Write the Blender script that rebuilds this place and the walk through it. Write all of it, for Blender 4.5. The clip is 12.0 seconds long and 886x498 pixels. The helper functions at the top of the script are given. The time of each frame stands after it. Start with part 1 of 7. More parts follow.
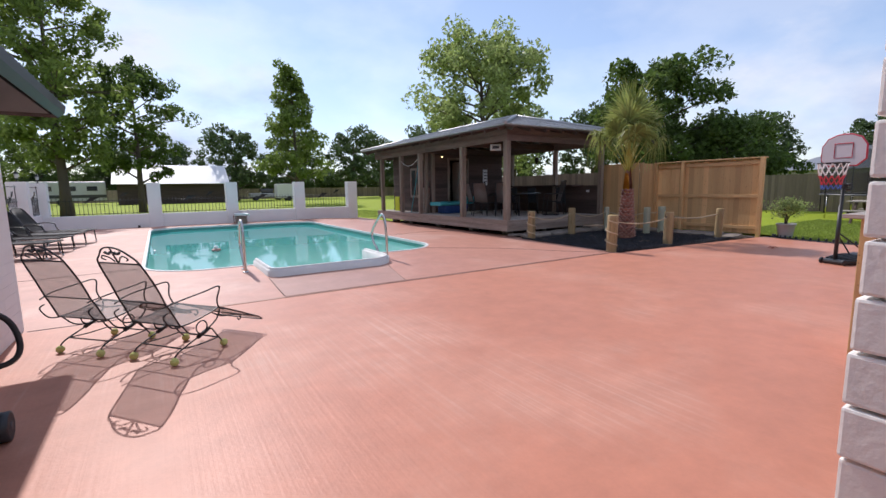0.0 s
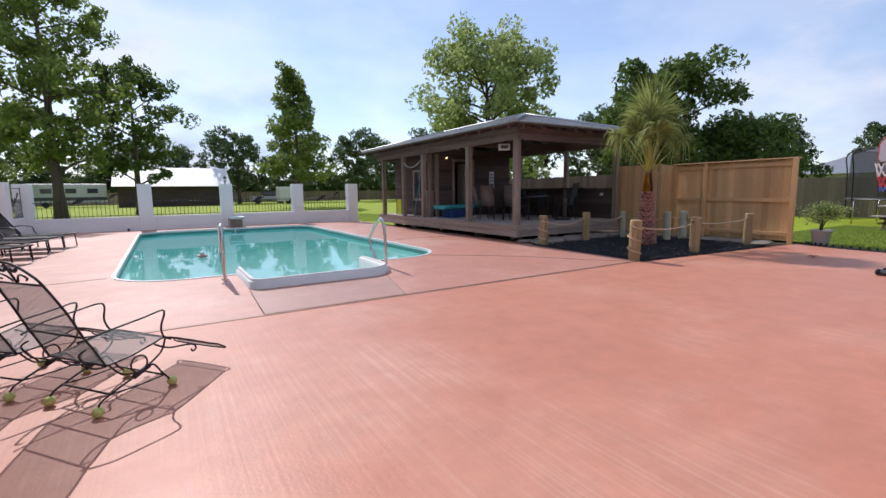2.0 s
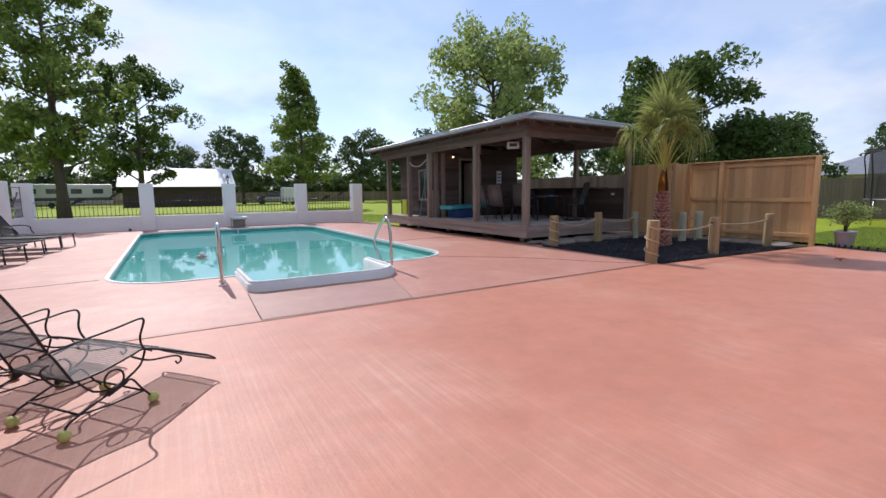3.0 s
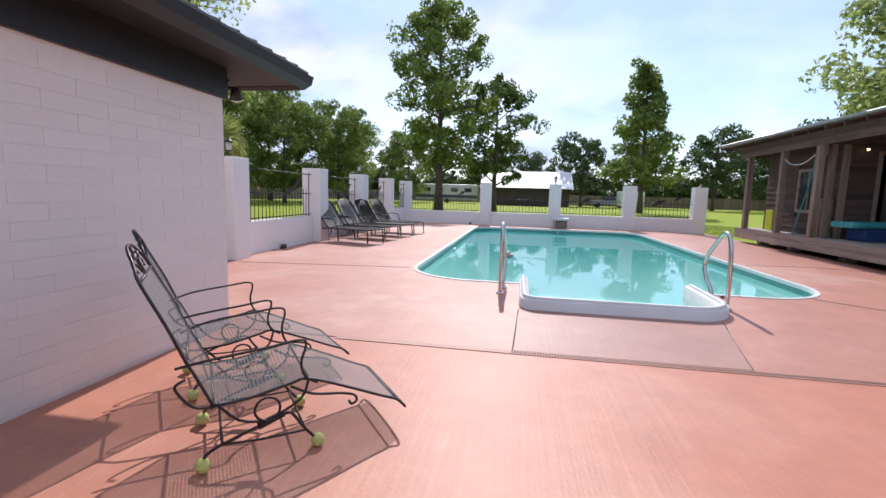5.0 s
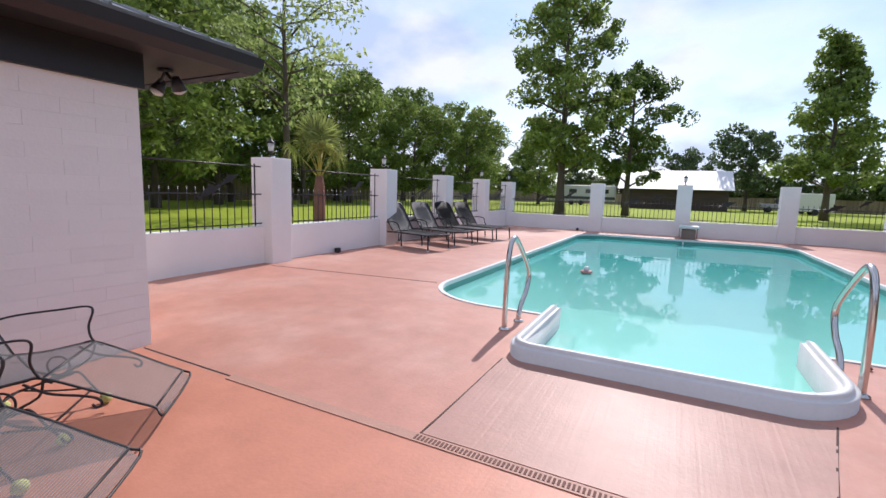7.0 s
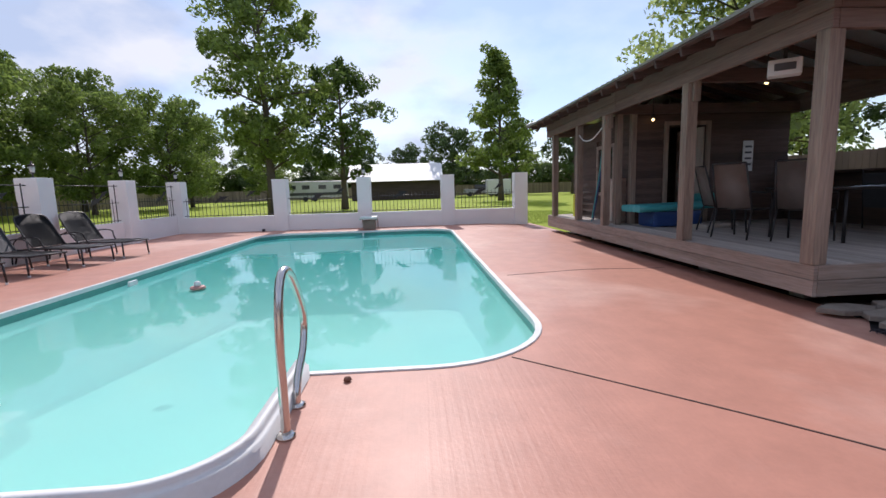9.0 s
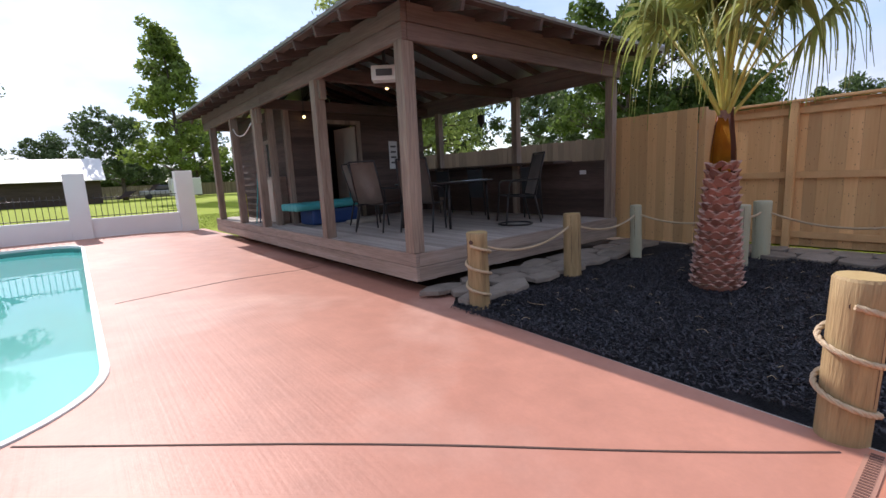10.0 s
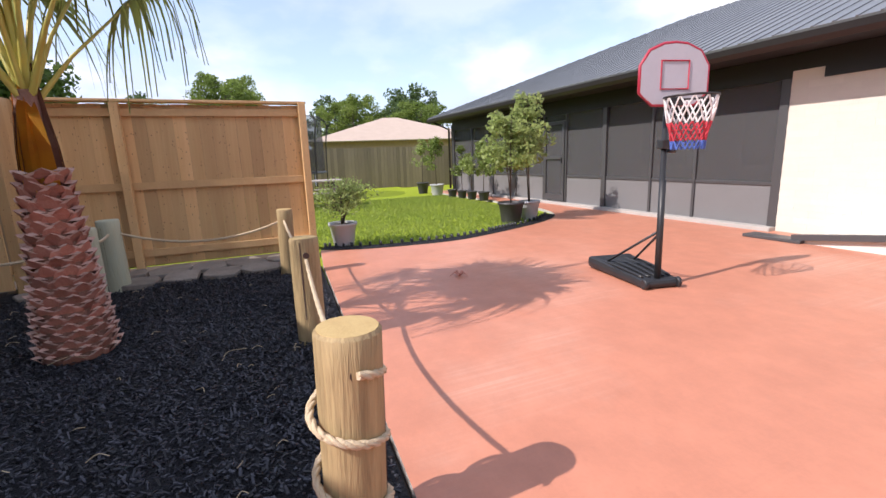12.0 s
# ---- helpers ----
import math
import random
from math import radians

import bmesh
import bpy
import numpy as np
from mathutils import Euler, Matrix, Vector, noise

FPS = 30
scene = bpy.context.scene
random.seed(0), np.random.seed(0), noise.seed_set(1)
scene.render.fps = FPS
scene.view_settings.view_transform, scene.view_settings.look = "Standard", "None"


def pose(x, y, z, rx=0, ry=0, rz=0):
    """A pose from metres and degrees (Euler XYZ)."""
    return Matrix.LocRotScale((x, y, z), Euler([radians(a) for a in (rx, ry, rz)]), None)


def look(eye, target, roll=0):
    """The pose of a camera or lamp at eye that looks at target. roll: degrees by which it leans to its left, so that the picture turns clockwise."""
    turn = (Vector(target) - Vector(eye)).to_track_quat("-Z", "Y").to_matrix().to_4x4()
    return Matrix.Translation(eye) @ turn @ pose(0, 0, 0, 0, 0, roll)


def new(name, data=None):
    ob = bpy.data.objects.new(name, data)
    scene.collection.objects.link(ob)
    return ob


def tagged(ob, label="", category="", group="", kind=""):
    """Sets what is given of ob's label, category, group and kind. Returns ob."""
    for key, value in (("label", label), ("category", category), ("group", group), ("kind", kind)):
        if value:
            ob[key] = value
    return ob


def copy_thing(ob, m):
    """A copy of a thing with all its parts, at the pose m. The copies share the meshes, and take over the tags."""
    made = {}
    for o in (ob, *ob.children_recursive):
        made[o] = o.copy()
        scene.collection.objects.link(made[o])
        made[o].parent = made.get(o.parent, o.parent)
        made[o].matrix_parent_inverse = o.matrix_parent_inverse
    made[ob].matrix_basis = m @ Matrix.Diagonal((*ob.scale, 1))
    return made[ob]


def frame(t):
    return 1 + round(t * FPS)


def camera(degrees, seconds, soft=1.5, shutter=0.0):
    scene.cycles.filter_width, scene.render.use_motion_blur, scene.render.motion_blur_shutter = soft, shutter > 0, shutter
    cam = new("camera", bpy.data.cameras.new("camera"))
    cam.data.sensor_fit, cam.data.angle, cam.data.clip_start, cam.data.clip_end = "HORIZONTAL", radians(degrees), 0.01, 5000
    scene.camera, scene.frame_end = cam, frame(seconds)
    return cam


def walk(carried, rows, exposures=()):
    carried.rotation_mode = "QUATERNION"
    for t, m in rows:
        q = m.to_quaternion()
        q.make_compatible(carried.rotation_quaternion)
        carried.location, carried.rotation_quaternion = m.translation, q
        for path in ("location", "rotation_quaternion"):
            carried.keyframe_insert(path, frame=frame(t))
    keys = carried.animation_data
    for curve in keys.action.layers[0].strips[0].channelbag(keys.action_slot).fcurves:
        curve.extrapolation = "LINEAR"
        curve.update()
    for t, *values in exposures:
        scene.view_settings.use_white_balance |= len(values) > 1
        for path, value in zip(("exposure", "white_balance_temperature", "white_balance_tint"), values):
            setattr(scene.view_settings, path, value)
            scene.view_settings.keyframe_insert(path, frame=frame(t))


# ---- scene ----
cam = camera(89.3, 12.0)
PATH = [
    (0, (-8.213, -9.658, 1.386), (-7.157, -7.981, 1.117), -0.9),
    (0.5, (-8.112, -9.436, 1.397), (-7.168, -7.693, 1.136), -0.4),
    (1, (-8.035, -9.241, 1.413), (-7.171, -7.456, 1.16), -0.2),
    (1.5, (-7.892, -9.078, 1.38), (-6.977, -7.317, 1.13), -0.5),
    (2, (-7.777, -8.893, 1.342), (-6.731, -7.207, 1.09), -0.7),
    (2.5, (-7.738, -8.738, 1.321), (-6.614, -7.103, 1.071), -0.8),
    (4.5, (-7.086, -7.639, 1.239), (-7.064, -5.654, 1.002), 1.1),
    (5, (-6.887, -7.215, 1.245), (-7.22, -5.258, 1.004), 1.6),
    (5.5, (-6.635, -6.826, 1.246), (-7.247, -4.938, 1.001), 2.0),
    (6, (-6.388, -6.531, 1.272), (-7.189, -4.716, 1.021), 2.2),
    (6.5, (-6.102, -6.12, 1.304), (-7.028, -4.366, 1.048), 2.0),
    (8.5, (-4.437, -4.373, 1.322), (-4.782, -2.42, 1.067), -0.7),
    (9, (-3.875, -4.088, 1.31), (-3.755, -2.11, 1.042), -1.7),
    (9.5, (-3.280, -3.875, 1.283), (-2.622, -2.008, 0.995), -2.3),
    (10, (-2.786, -3.93, 1.295), (-1.546, -2.395, 0.967), -2.8),
    (10.5, (-2.398, -3.927, 1.34), (-0.723, -2.897, 0.971), -2.6),
    (11, (-1.993, -3.782, 1.307), (-0.05, -3.517, 0.913), -2.0),
    (11.5, (-1.65, -3.628, 1.285), (0.267, -4.03, 0.88), -2.1),
    (12, (-1.508, -3.353, 1.277), (0.286, -4.139, 0.875), -2.0),
]
walk(cam, [(t, look(eye, target, roll)) for t, eye, target, roll in PATH],
     exposures=[(0, 0.14, 6300, 17), (2.5, 0.12, 6250, 17), (4.5, 0.28, 6250, 17), (6.5, 0.3, 6300, 18), (8.5, 0.14, 6350, 18), (9.0, 0.14, 6400, 18), (9.6, 0.24, 6450, 18), (10.3, 0.68, 6600, 18), (11.0, 0.92, 6650, 18), (12.0, 0.72, 6650, 18)])

# ---- light ----
SUN_EL, SUN_AZ = radians(42.5), math.atan2(-0.06, 1.0)   # azimuth from +y, towards +x
sun_dir = Vector((math.sin(SUN_AZ) * math.cos(SUN_EL), math.cos(SUN_AZ) * math.cos(SUN_EL), math.sin(SUN_EL)))
sun_data = bpy.data.lights.new("sun", "SUN")
sun_data.energy, sun_data.angle, sun_data.color = 3.5, radians(0.6), (1.0, 0.95, 0.88)
sun = new("sun", sun_data)
sun.matrix_world = look(sun_dir * 40, (0, 0, 0))

world = bpy.data.worlds.new("sky")
scene.world = world
world.use_nodes = True
wn, wl = world.node_tree.nodes, world.node_tree.links
wn.clear()
w_out = wn.new("ShaderNodeOutputWorld")
w_bg = wn.new("ShaderNodeBackground")
w_sky = wn.new("ShaderNodeTexSky")
w_sky.sky_type, w_sky.sun_disc = "NISHITA", False
w_sky.sun_elevation, w_sky.sun_rotation = SUN_EL, SUN_AZ
w_sky.air_density, w_sky.dust_density, w_sky.ozone_density = 1.0, 0.25, 2.0
w_bg.inputs["Strength"].default_value = 0.15
w_co = wn.new("ShaderNodeTexCoord")
w_map = wn.new("ShaderNodeMapping")
w_map.inputs["Scale"].default_value = (1.0, 1.0, 1.9)
w_map.inputs["Location"].default_value = (0.35, 0.1, 0.2)
w_n1 = wn.new("ShaderNodeTexNoise")
w_n1.inputs["Scale"].default_value, w_n1.inputs["Detail"].default_value, w_n1.inputs["Roughness"].default_value = 1.9, 9, 0.55
w_r1 = wn.new("ShaderNodeValToRGB")
w_r1.color_ramp.elements[0].position, w_r1.color_ramp.elements[1].position = 0.46, 0.585
w_mix = wn.new("ShaderNodeMix")
w_mix.data_type = "RGBA"
w_n2 = wn.new("ShaderNodeTexNoise")
w_n2.inputs["Scale"].default_value, w_n2.inputs["Detail"].default_value = 4.2, 8
w_r2 = wn.new("ShaderNodeValToRGB")
w_r2.color_ramp.elements[0].position, w_r2.color_ramp.elements[1].position = 0.42, 0.60
w_r2.color_ramp.elements[0].color, w_r2.color_ramp.elements[1].color = (3.2, 3.9, 5.1, 1), (5.2, 5.45, 5.8, 1)
w_hz = wn.new("ShaderNodeMapRange")
w_hz.inputs["To Min"].default_value, w_hz.inputs["To Max"].default_value = 0.38, 0.95
wl.new(w_map.outputs["Vector"], w_n2.inputs["Vector"])
wl.new(w_n2.outputs["Fac"], w_r2.inputs["Fac"])
wl.new(w_r2.outputs["Color"], w_mix.inputs["B"])
wl.new(w_co.outputs["Generated"], w_map.inputs["Vector"])
wl.new(w_map.outputs["Vector"], w_n1.inputs["Vector"])
wl.new(w_n1.outputs["Fac"], w_r1.inputs["Fac"])
wl.new(w_r1.outputs["Color"], w_hz.inputs["Value"])
wl.new(w_hz.outputs["Result"], w_mix.inputs["Factor"])
wl.new(w_sky.outputs["Color"], w_mix.inputs["A"])
wl.new(w_mix.outputs["Result"], w_bg.inputs["Color"])
wl.new(w_bg.outputs["Background"], w_out.inputs["Surface"])


# ---- materials ----
def mat(name, c1, c2=None, rough=0.6, scale=4.0, fine=60.0, bump=0.2, metal=0.0, stretch=(1, 1, 1), per_object=0.0,
        alpha=1.0, spec=0.5, bump_dist=0.01, islands=False, wear=0.5):
    """A surface with two scales of variation between c1 and c2, fine relief, and a brightness that differs from piece to piece."""
    m = bpy.data.materials.new(name)
    m.use_nodes = True
    n, l = m.node_tree.nodes, m.node_tree.links
    b = n["Principled BSDF"]
    c2 = c2 or tuple(v * 0.8 for v in c1)
    co = n.new("ShaderNodeTexCoord")
    mp = n.new("ShaderNodeMapping")
    mp.inputs["Scale"].default_value = stretch
    l.new(co.outputs["Object"], mp.inputs["Vector"])
    if per_object and not islands:
        oi, sc = n.new("ShaderNodeObjectInfo"), n.new("ShaderNodeVectorMath")
        sc.operation = "SCALE"
        sc.inputs[0].default_value = (17.0, 29.0, 41.0)
        l.new(oi.outputs["Random"], sc.inputs["Scale"])
        l.new(sc.outputs["Vector"], mp.inputs["Location"])
    big, small = n.new("ShaderNodeTexNoise"), n.new("ShaderNodeTexNoise")
    big.inputs["Scale"].default_value, big.inputs["Detail"].default_value = scale, 5
    small.inputs["Scale"].default_value, small.inputs["Detail"].default_value = fine, 3
    l.new(mp.outputs["Vector"], big.inputs["Vector"])
    l.new(mp.outputs["Vector"], small.inputs["Vector"])
    add = n.new("ShaderNodeMath")
    add.operation = "MULTIPLY_ADD"
    add.inputs[1].default_value, add.inputs[2].default_value = wear, (1 - wear) * 0.25
    l.new(small.outputs["Fac"], add.inputs[0])
    add2 = n.new("ShaderNodeMath")
    add2.operation = "MULTIPLY_ADD"
    add2.inputs[1].default_value = 1.2
    sub = n.new("ShaderNodeMath")
    sub.operation = "SUBTRACT"
    sub.inputs[1].default_value = 0.38
    l.new(big.outputs["Fac"], sub.inputs[0])
    l.new(sub.outputs[0], add2.inputs[0])
    l.new(add.outputs[0], add2.inputs[2])
    add2.use_clamp = True
    mix = n.new("ShaderNodeMix")
    mix.data_type = "RGBA"
    mix.inputs["A"].default_value, mix.inputs["B"].default_value = (*c1, 1), (*c2, 1)
    l.new(add2.outputs[0], mix.inputs["Factor"])
    col = mix.outputs["Result"]
    if per_object:
        if islands:
            inf = n.new("ShaderNodeNewGeometry")
            rnd = inf.outputs["Random Per Island"]
        else:
            inf = n.new("ShaderNodeObjectInfo")
            rnd = inf.outputs["Random"]
        hs = n.new("ShaderNodeHueSaturation")
        mr = n.new("ShaderNodeMapRange")
        mr.inputs["To Min"].default_value, mr.inputs["To Max"].default_value = 1 - per_object, 1 + per_object
        l.new(rnd, mr.inputs["Value"])
        l.new(mr.outputs["Result"], hs.inputs["Value"])
        l.new(col, hs.inputs["Color"])
        col = hs.outputs["Color"]
    l.new(col, b.inputs["Base Color"])
    b.inputs["Roughness"].default_value, b.inputs["Metallic"].default_value = rough, metal
    b.inputs["Specular IOR Level"].default_value = spec
    b.inputs["Alpha"].default_value = alpha
    if bump:
        bp = n.new("ShaderNodeBump")
        bp.inputs["Strength"].default_value, bp.inputs["Distance"].default_value = bump, bump_dist
        l.new(small.outputs["Fac"], bp.inputs["Height"])
        l.new(bp.outputs["Normal"], b.inputs["Normal"])
    return m


def leaf_mat(name, c1, c2, trans=0.5):
    m = mat(name, c1, c2, rough=0.5, scale=0.6, fine=3.0, bump=0, per_object=0.35, islands=True, spec=0.3)
    n, l = m.node_tree.nodes, m.node_tree.links
    b = n["Principled BSDF"]
    src = b.inputs["Base Color"].links[0].from_socket
    tr, ms = n.new("ShaderNodeBsdfTranslucent"), n.new("ShaderNodeMixShader")
    ms.inputs["Fac"].default_value = trans
    l.new(src, tr.inputs["Color"])
    l.new(b.outputs["BSDF"], ms.inputs[1])
    l.new(tr.outputs["BSDF"], ms.inputs[2])
    l.new(ms.outputs["Shader"], n["Material Output"].inputs["Surface"])
    return m


def knots(m, colour, size=0.05):
    """Scattered dark knots in sawn boards."""
    n, l = m.node_tree.nodes, m.node_tree.links
    b = n["Principled BSDF"]
    src = b.inputs["Base Color"].links[0].from_socket
    co, mp, oi, sc = n.new("ShaderNodeTexCoord"), n.new("ShaderNodeMapping"), n.new("ShaderNodeObjectInfo"), n.new("ShaderNodeVectorMath")
    sc.operation = "SCALE"
    sc.inputs[0].default_value = (13.0, 7.0, 31.0)
    l.new(oi.outputs["Random"], sc.inputs["Scale"])
    l.new(sc.outputs["Vector"], mp.inputs["Location"])
    mp.inputs["Scale"].default_value = (5.0, 5.0, 5.0)
    l.new(co.outputs["Object"], mp.inputs["Vector"])
    vo, rp, mx = n.new("ShaderNodeTexVoronoi"), n.new("ShaderNodeValToRGB"), n.new("ShaderNodeMix")
    l.new(mp.outputs["Vector"], vo.inputs["Vector"])
    rp.color_ramp.elements[0].position, rp.color_ramp.elements[1].position = size, size * 2.6
    rp.color_ramp.elements[0].color, rp.color_ramp.elements[1].color = (1, 1, 1, 1), (0, 0, 0, 1)
    l.new(vo.outputs["Distance"], rp.inputs["Fac"])
    mx.data_type = "RGBA"
    mx.inputs["B"].default_value = (*colour, 1)
    l.new(rp.outputs["Color"], mx.inputs["Factor"])
    l.new(src, mx.inputs["A"])
    l.new(mx.outputs["Result"], b.inputs["Base Color"])
    return m


def patio_mat(name, c1, c2, streak, worn, patch):
    """Painted brushed concrete: broom lines, worn paler patches, blotches, a low sheen."""
    m = mat(name, c1, c2, rough=0.5, scale=0.5, fine=45, bump=0.12, spec=0.4, wear=0.5)
    n, l = m.node_tree.nodes, m.node_tree.links
    b = n["Principled BSDF"]
    src = b.inputs["Base Color"].links[0].from_socket
    co = n.new("ShaderNodeTexCoord")
    # broom strokes running along y
    mp = n.new("ShaderNodeMapping")
    mp.inputs["Rotation"].default_value = (0, 0, radians(-12))
    mp.inputs["Scale"].default_value = (34, 0.55, 1)
    st = n.new("ShaderNodeTexNoise")
    st.inputs["Scale"].default_value, st.inputs["Detail"].default_value = 1.0, 4
    l.new(co.outputs["Object"], mp.inputs["Vector"])
    l.new(mp.outputs["Vector"], st.inputs["Vector"])
    # worn paler patches
    pn = n.new("ShaderNodeTexNoise")
    pn.inputs["Scale"].default_value, pn.inputs["Detail"].default_value, pn.inputs["Roughness"].default_value = 0.42, 7, 0.6
    l.new(co.outputs["Object"], pn.inputs["Vector"])
    rp = n.new("ShaderNodeValToRGB")
    rp.color_ramp.elements[0].position, rp.color_ramp.elements[1].position = 0.5, 0.72
    l.new(pn.outputs["Fac"], rp.inputs["Fac"])
    rs = n.new("ShaderNodeValToRGB")
    rs.color_ramp.elements[0].position, rs.color_ramp.elements[1].position = 0.48, 0.66
    l.new(st.outputs["Fac"], rs.inputs["Fac"])
    mu = n.new("ShaderNodeMath")
    mu.operation = "MULTIPLY_ADD"
    mu.inputs[1].default_value = streak
    mh = n.new("ShaderNodeMath")
    mh.operation = "MULTIPLY"
    mh.inputs[1].default_value = patch
    l.new(rp.outputs["Color"], mh.inputs[0])
    mm = n.new("ShaderNodeMath")
    mm.operation = "MULTIPLY"
    l.new(rs.outputs["Color"], mm.inputs[0])
    l.new(rp.outputs["Color"], mm.inputs[1])
    l.new(mm.outputs[0], mu.inputs[0])
    l.new(mh.outputs[0], mu.inputs[2])
    mx = n.new("ShaderNodeMix")
    mx.data_type = "RGBA"
    mx.inputs["B"].default_value = worn
    l.new(mu.outputs[0], mx.inputs["Factor"])
    l.new(src, mx.inputs["A"])
    # blotches and grime at hand size
    bn = n.new("ShaderNodeTexNoise")
    bn.inputs["Scale"].default_value, bn.inputs["Detail"].default_value, bn.inputs["Roughness"].default_value = 3.2, 8, 0.7
    l.new(co.outputs["Object"], bn.inputs["Vector"])
    br = n.new("ShaderNodeMapRange")
    br.inputs["From Min"].default_value, br.inputs["From Max"].default_value = 0.3, 0.7
    br.inputs["To Min"].default_value, br.inputs["To Max"].default_value = 0.87, 1.09
    l.new(bn.outputs["Fac"], br.inputs["Value"])
    hv = n.new("ShaderNodeHueSaturation")
    l.new(br.outputs["Result"], hv.inputs["Value"])
    l.new(mx.outputs["Result"], hv.inputs["Color"])
    l.new(hv.outputs["Color"], b.inputs["Base Color"])
    rr = n.new("ShaderNodeMapRange")
    rr.inputs["To Min"].default_value, rr.inputs["To Max"].default_value = 0.36, 0.66
    l.new(pn.outputs["Fac"], rr.inputs["Value"])
    l.new(rr.outputs["Result"], b.inputs["Roughness"])
    bp = n.new("ShaderNodeBump")
    bp.inputs["Strength"].default_value, bp.inputs["Distance"].default_value = 0.25, 0.006
    l.new(st.outputs["Fac"], bp.inputs["Height"])
    old = b.inputs["Normal"].links[0].from_socket
    l.new(old, bp.inputs["Normal"])
    l.new(bp.outputs["Normal"], b.inputs["Normal"])
    return m


def water_mat():
    m = bpy.data.materials.new("pool_water")
    m.use_nodes = True
    n, l = m.node_tree.nodes, m.node_tree.links
    n.clear()
    out = n.new("ShaderNodeOutputMaterial")
    tr, gl, ms, fr = (n.new("ShaderNodeBsdfTransparent"), n.new("ShaderNodeBsdfGlossy"), n.new("ShaderNodeMixShader"), n.new("ShaderNodeFresnel"))
    tr.inputs["Color"].default_value = (0.74, 0.97, 0.94, 1)
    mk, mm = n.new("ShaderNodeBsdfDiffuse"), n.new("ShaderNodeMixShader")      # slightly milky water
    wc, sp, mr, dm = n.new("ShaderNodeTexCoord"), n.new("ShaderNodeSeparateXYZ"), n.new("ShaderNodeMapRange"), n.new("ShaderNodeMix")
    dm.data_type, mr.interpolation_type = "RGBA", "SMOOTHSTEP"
    mr.inputs["From Min"].default_value, mr.inputs["From Max"].default_value = -2.6, 6.5      # shallow to deep end: light lost to depth, painted as a ramp along y
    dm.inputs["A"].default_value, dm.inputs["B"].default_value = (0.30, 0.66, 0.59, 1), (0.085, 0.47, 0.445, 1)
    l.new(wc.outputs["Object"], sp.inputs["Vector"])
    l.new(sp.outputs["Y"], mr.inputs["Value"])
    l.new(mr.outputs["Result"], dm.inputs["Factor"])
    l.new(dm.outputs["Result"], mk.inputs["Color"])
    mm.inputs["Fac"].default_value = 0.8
    gl.inputs["Roughness"].default_value = 0.02
    fr.inputs["IOR"].default_value = 1.33
    co, nz, bp = n.new("ShaderNodeTexCoord"), n.new("ShaderNodeTexNoise"), n.new("ShaderNodeBump")
    nz.inputs["Scale"].default_value, nz.inputs["Detail"].default_value = 2.2, 2
    bp.inputs["Strength"].default_value, bp.inputs["Distance"].default_value = 0.07, 0.02
    l.new(co.outputs["Object"], nz.inputs["Vector"])
    l.new(nz.outputs["Fac"], bp.inputs["Height"])
    l.new(bp.outputs["Normal"], gl.inputs["Normal"])
    l.new(bp.outputs["Normal"], fr.inputs["Normal"])
    l.new(fr.outputs["Fac"], ms.inputs["Fac"])
    l.new(tr.outputs["BSDF"], mm.inputs[1])
    l.new(mk.outputs["BSDF"], mm.inputs[2])
    l.new(mm.outputs["Shader"], ms.inputs[1])
    l.new(gl.outputs["BSDF"], ms.inputs[2])
    l.new(ms.outputs["Shader"], out.inputs["Surface"])
    return m


def wire_mat(m, pitch=0.012):
    """Close rows of wire with gaps between them, running across seat and back."""
    n, l = m.node_tree.nodes, m.node_tree.links
    co, dt, mu, sn, mr = (n.new("ShaderNodeTexCoord"), n.new("ShaderNodeVectorMath"), n.new("ShaderNodeMath"), n.new("ShaderNodeMath"), n.new("ShaderNodeMapRange"))
    dt.operation, mu.operation, sn.operation = "DOT_PRODUCT", "MULTIPLY", "SINE"
    dt.inputs[1].default_value = (0.9, 0.0, -1.0)
    mu.inputs[1].default_value = 2 * math.pi / pitch
    mr.inputs["From Min"].default_value, mr.inputs["To Min"].default_value, mr.inputs["To Max"].default_value = -1.0, 0.38, 0.84
    l.new(co.outputs["Object"], dt.inputs[0])
    l.new(dt.outputs["Value"], mu.inputs[0])
    l.new(mu.outputs[0], sn.inputs[0])
    l.new(sn.outputs[0], mr.inputs["Value"])
    l.new(mr.outputs["Result"], n["Principled BSDF"].inputs["Alpha"])
    return m


def emit_mat(name, c, s):
    m = bpy.data.materials.new(name)
    m.use_nodes = True
    b = m.node_tree.nodes["Principled BSDF"]
    b.inputs["Emission Color"].default_value, b.inputs["Emission Strength"].default_value = (*c, 1), s
    return m


M_PATIO = patio_mat("painted_concrete", (0.56, 0.226, 0.142), (0.48, 0.196, 0.126), 0.4, (0.66, 0.42, 0.33, 1), 0.3)
M_PATIO_OLD = patio_mat("worn_painted_concrete", (0.53, 0.245, 0.175), (0.44, 0.205, 0.15), 0.12, (0.62, 0.40, 0.33, 1), 0.75)
M_PATIO_BARE = patio_mat("worn_bare_concrete", (0.44, 0.235, 0.18), (0.36, 0.195, 0.155), 0.1, (0.50, 0.33, 0.27, 1), 0.8)
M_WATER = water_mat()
M_SHELL = mat("pool_plaster", (0.40, 0.80, 0.74), (0.36, 0.75, 0.70), rough=0.6, scale=0.8, fine=20, bump=0.05)
M_TILE = mat("waterline_tile", (0.05, 0.25, 0.22), (0.08, 0.32, 0.28), rough=0.3, scale=6, fine=30)
M_COPING = mat("coping_white", (0.76, 0.76, 0.75), (0.60, 0.60, 0.59), rough=0.55, scale=3, fine=40, bump=0.1)
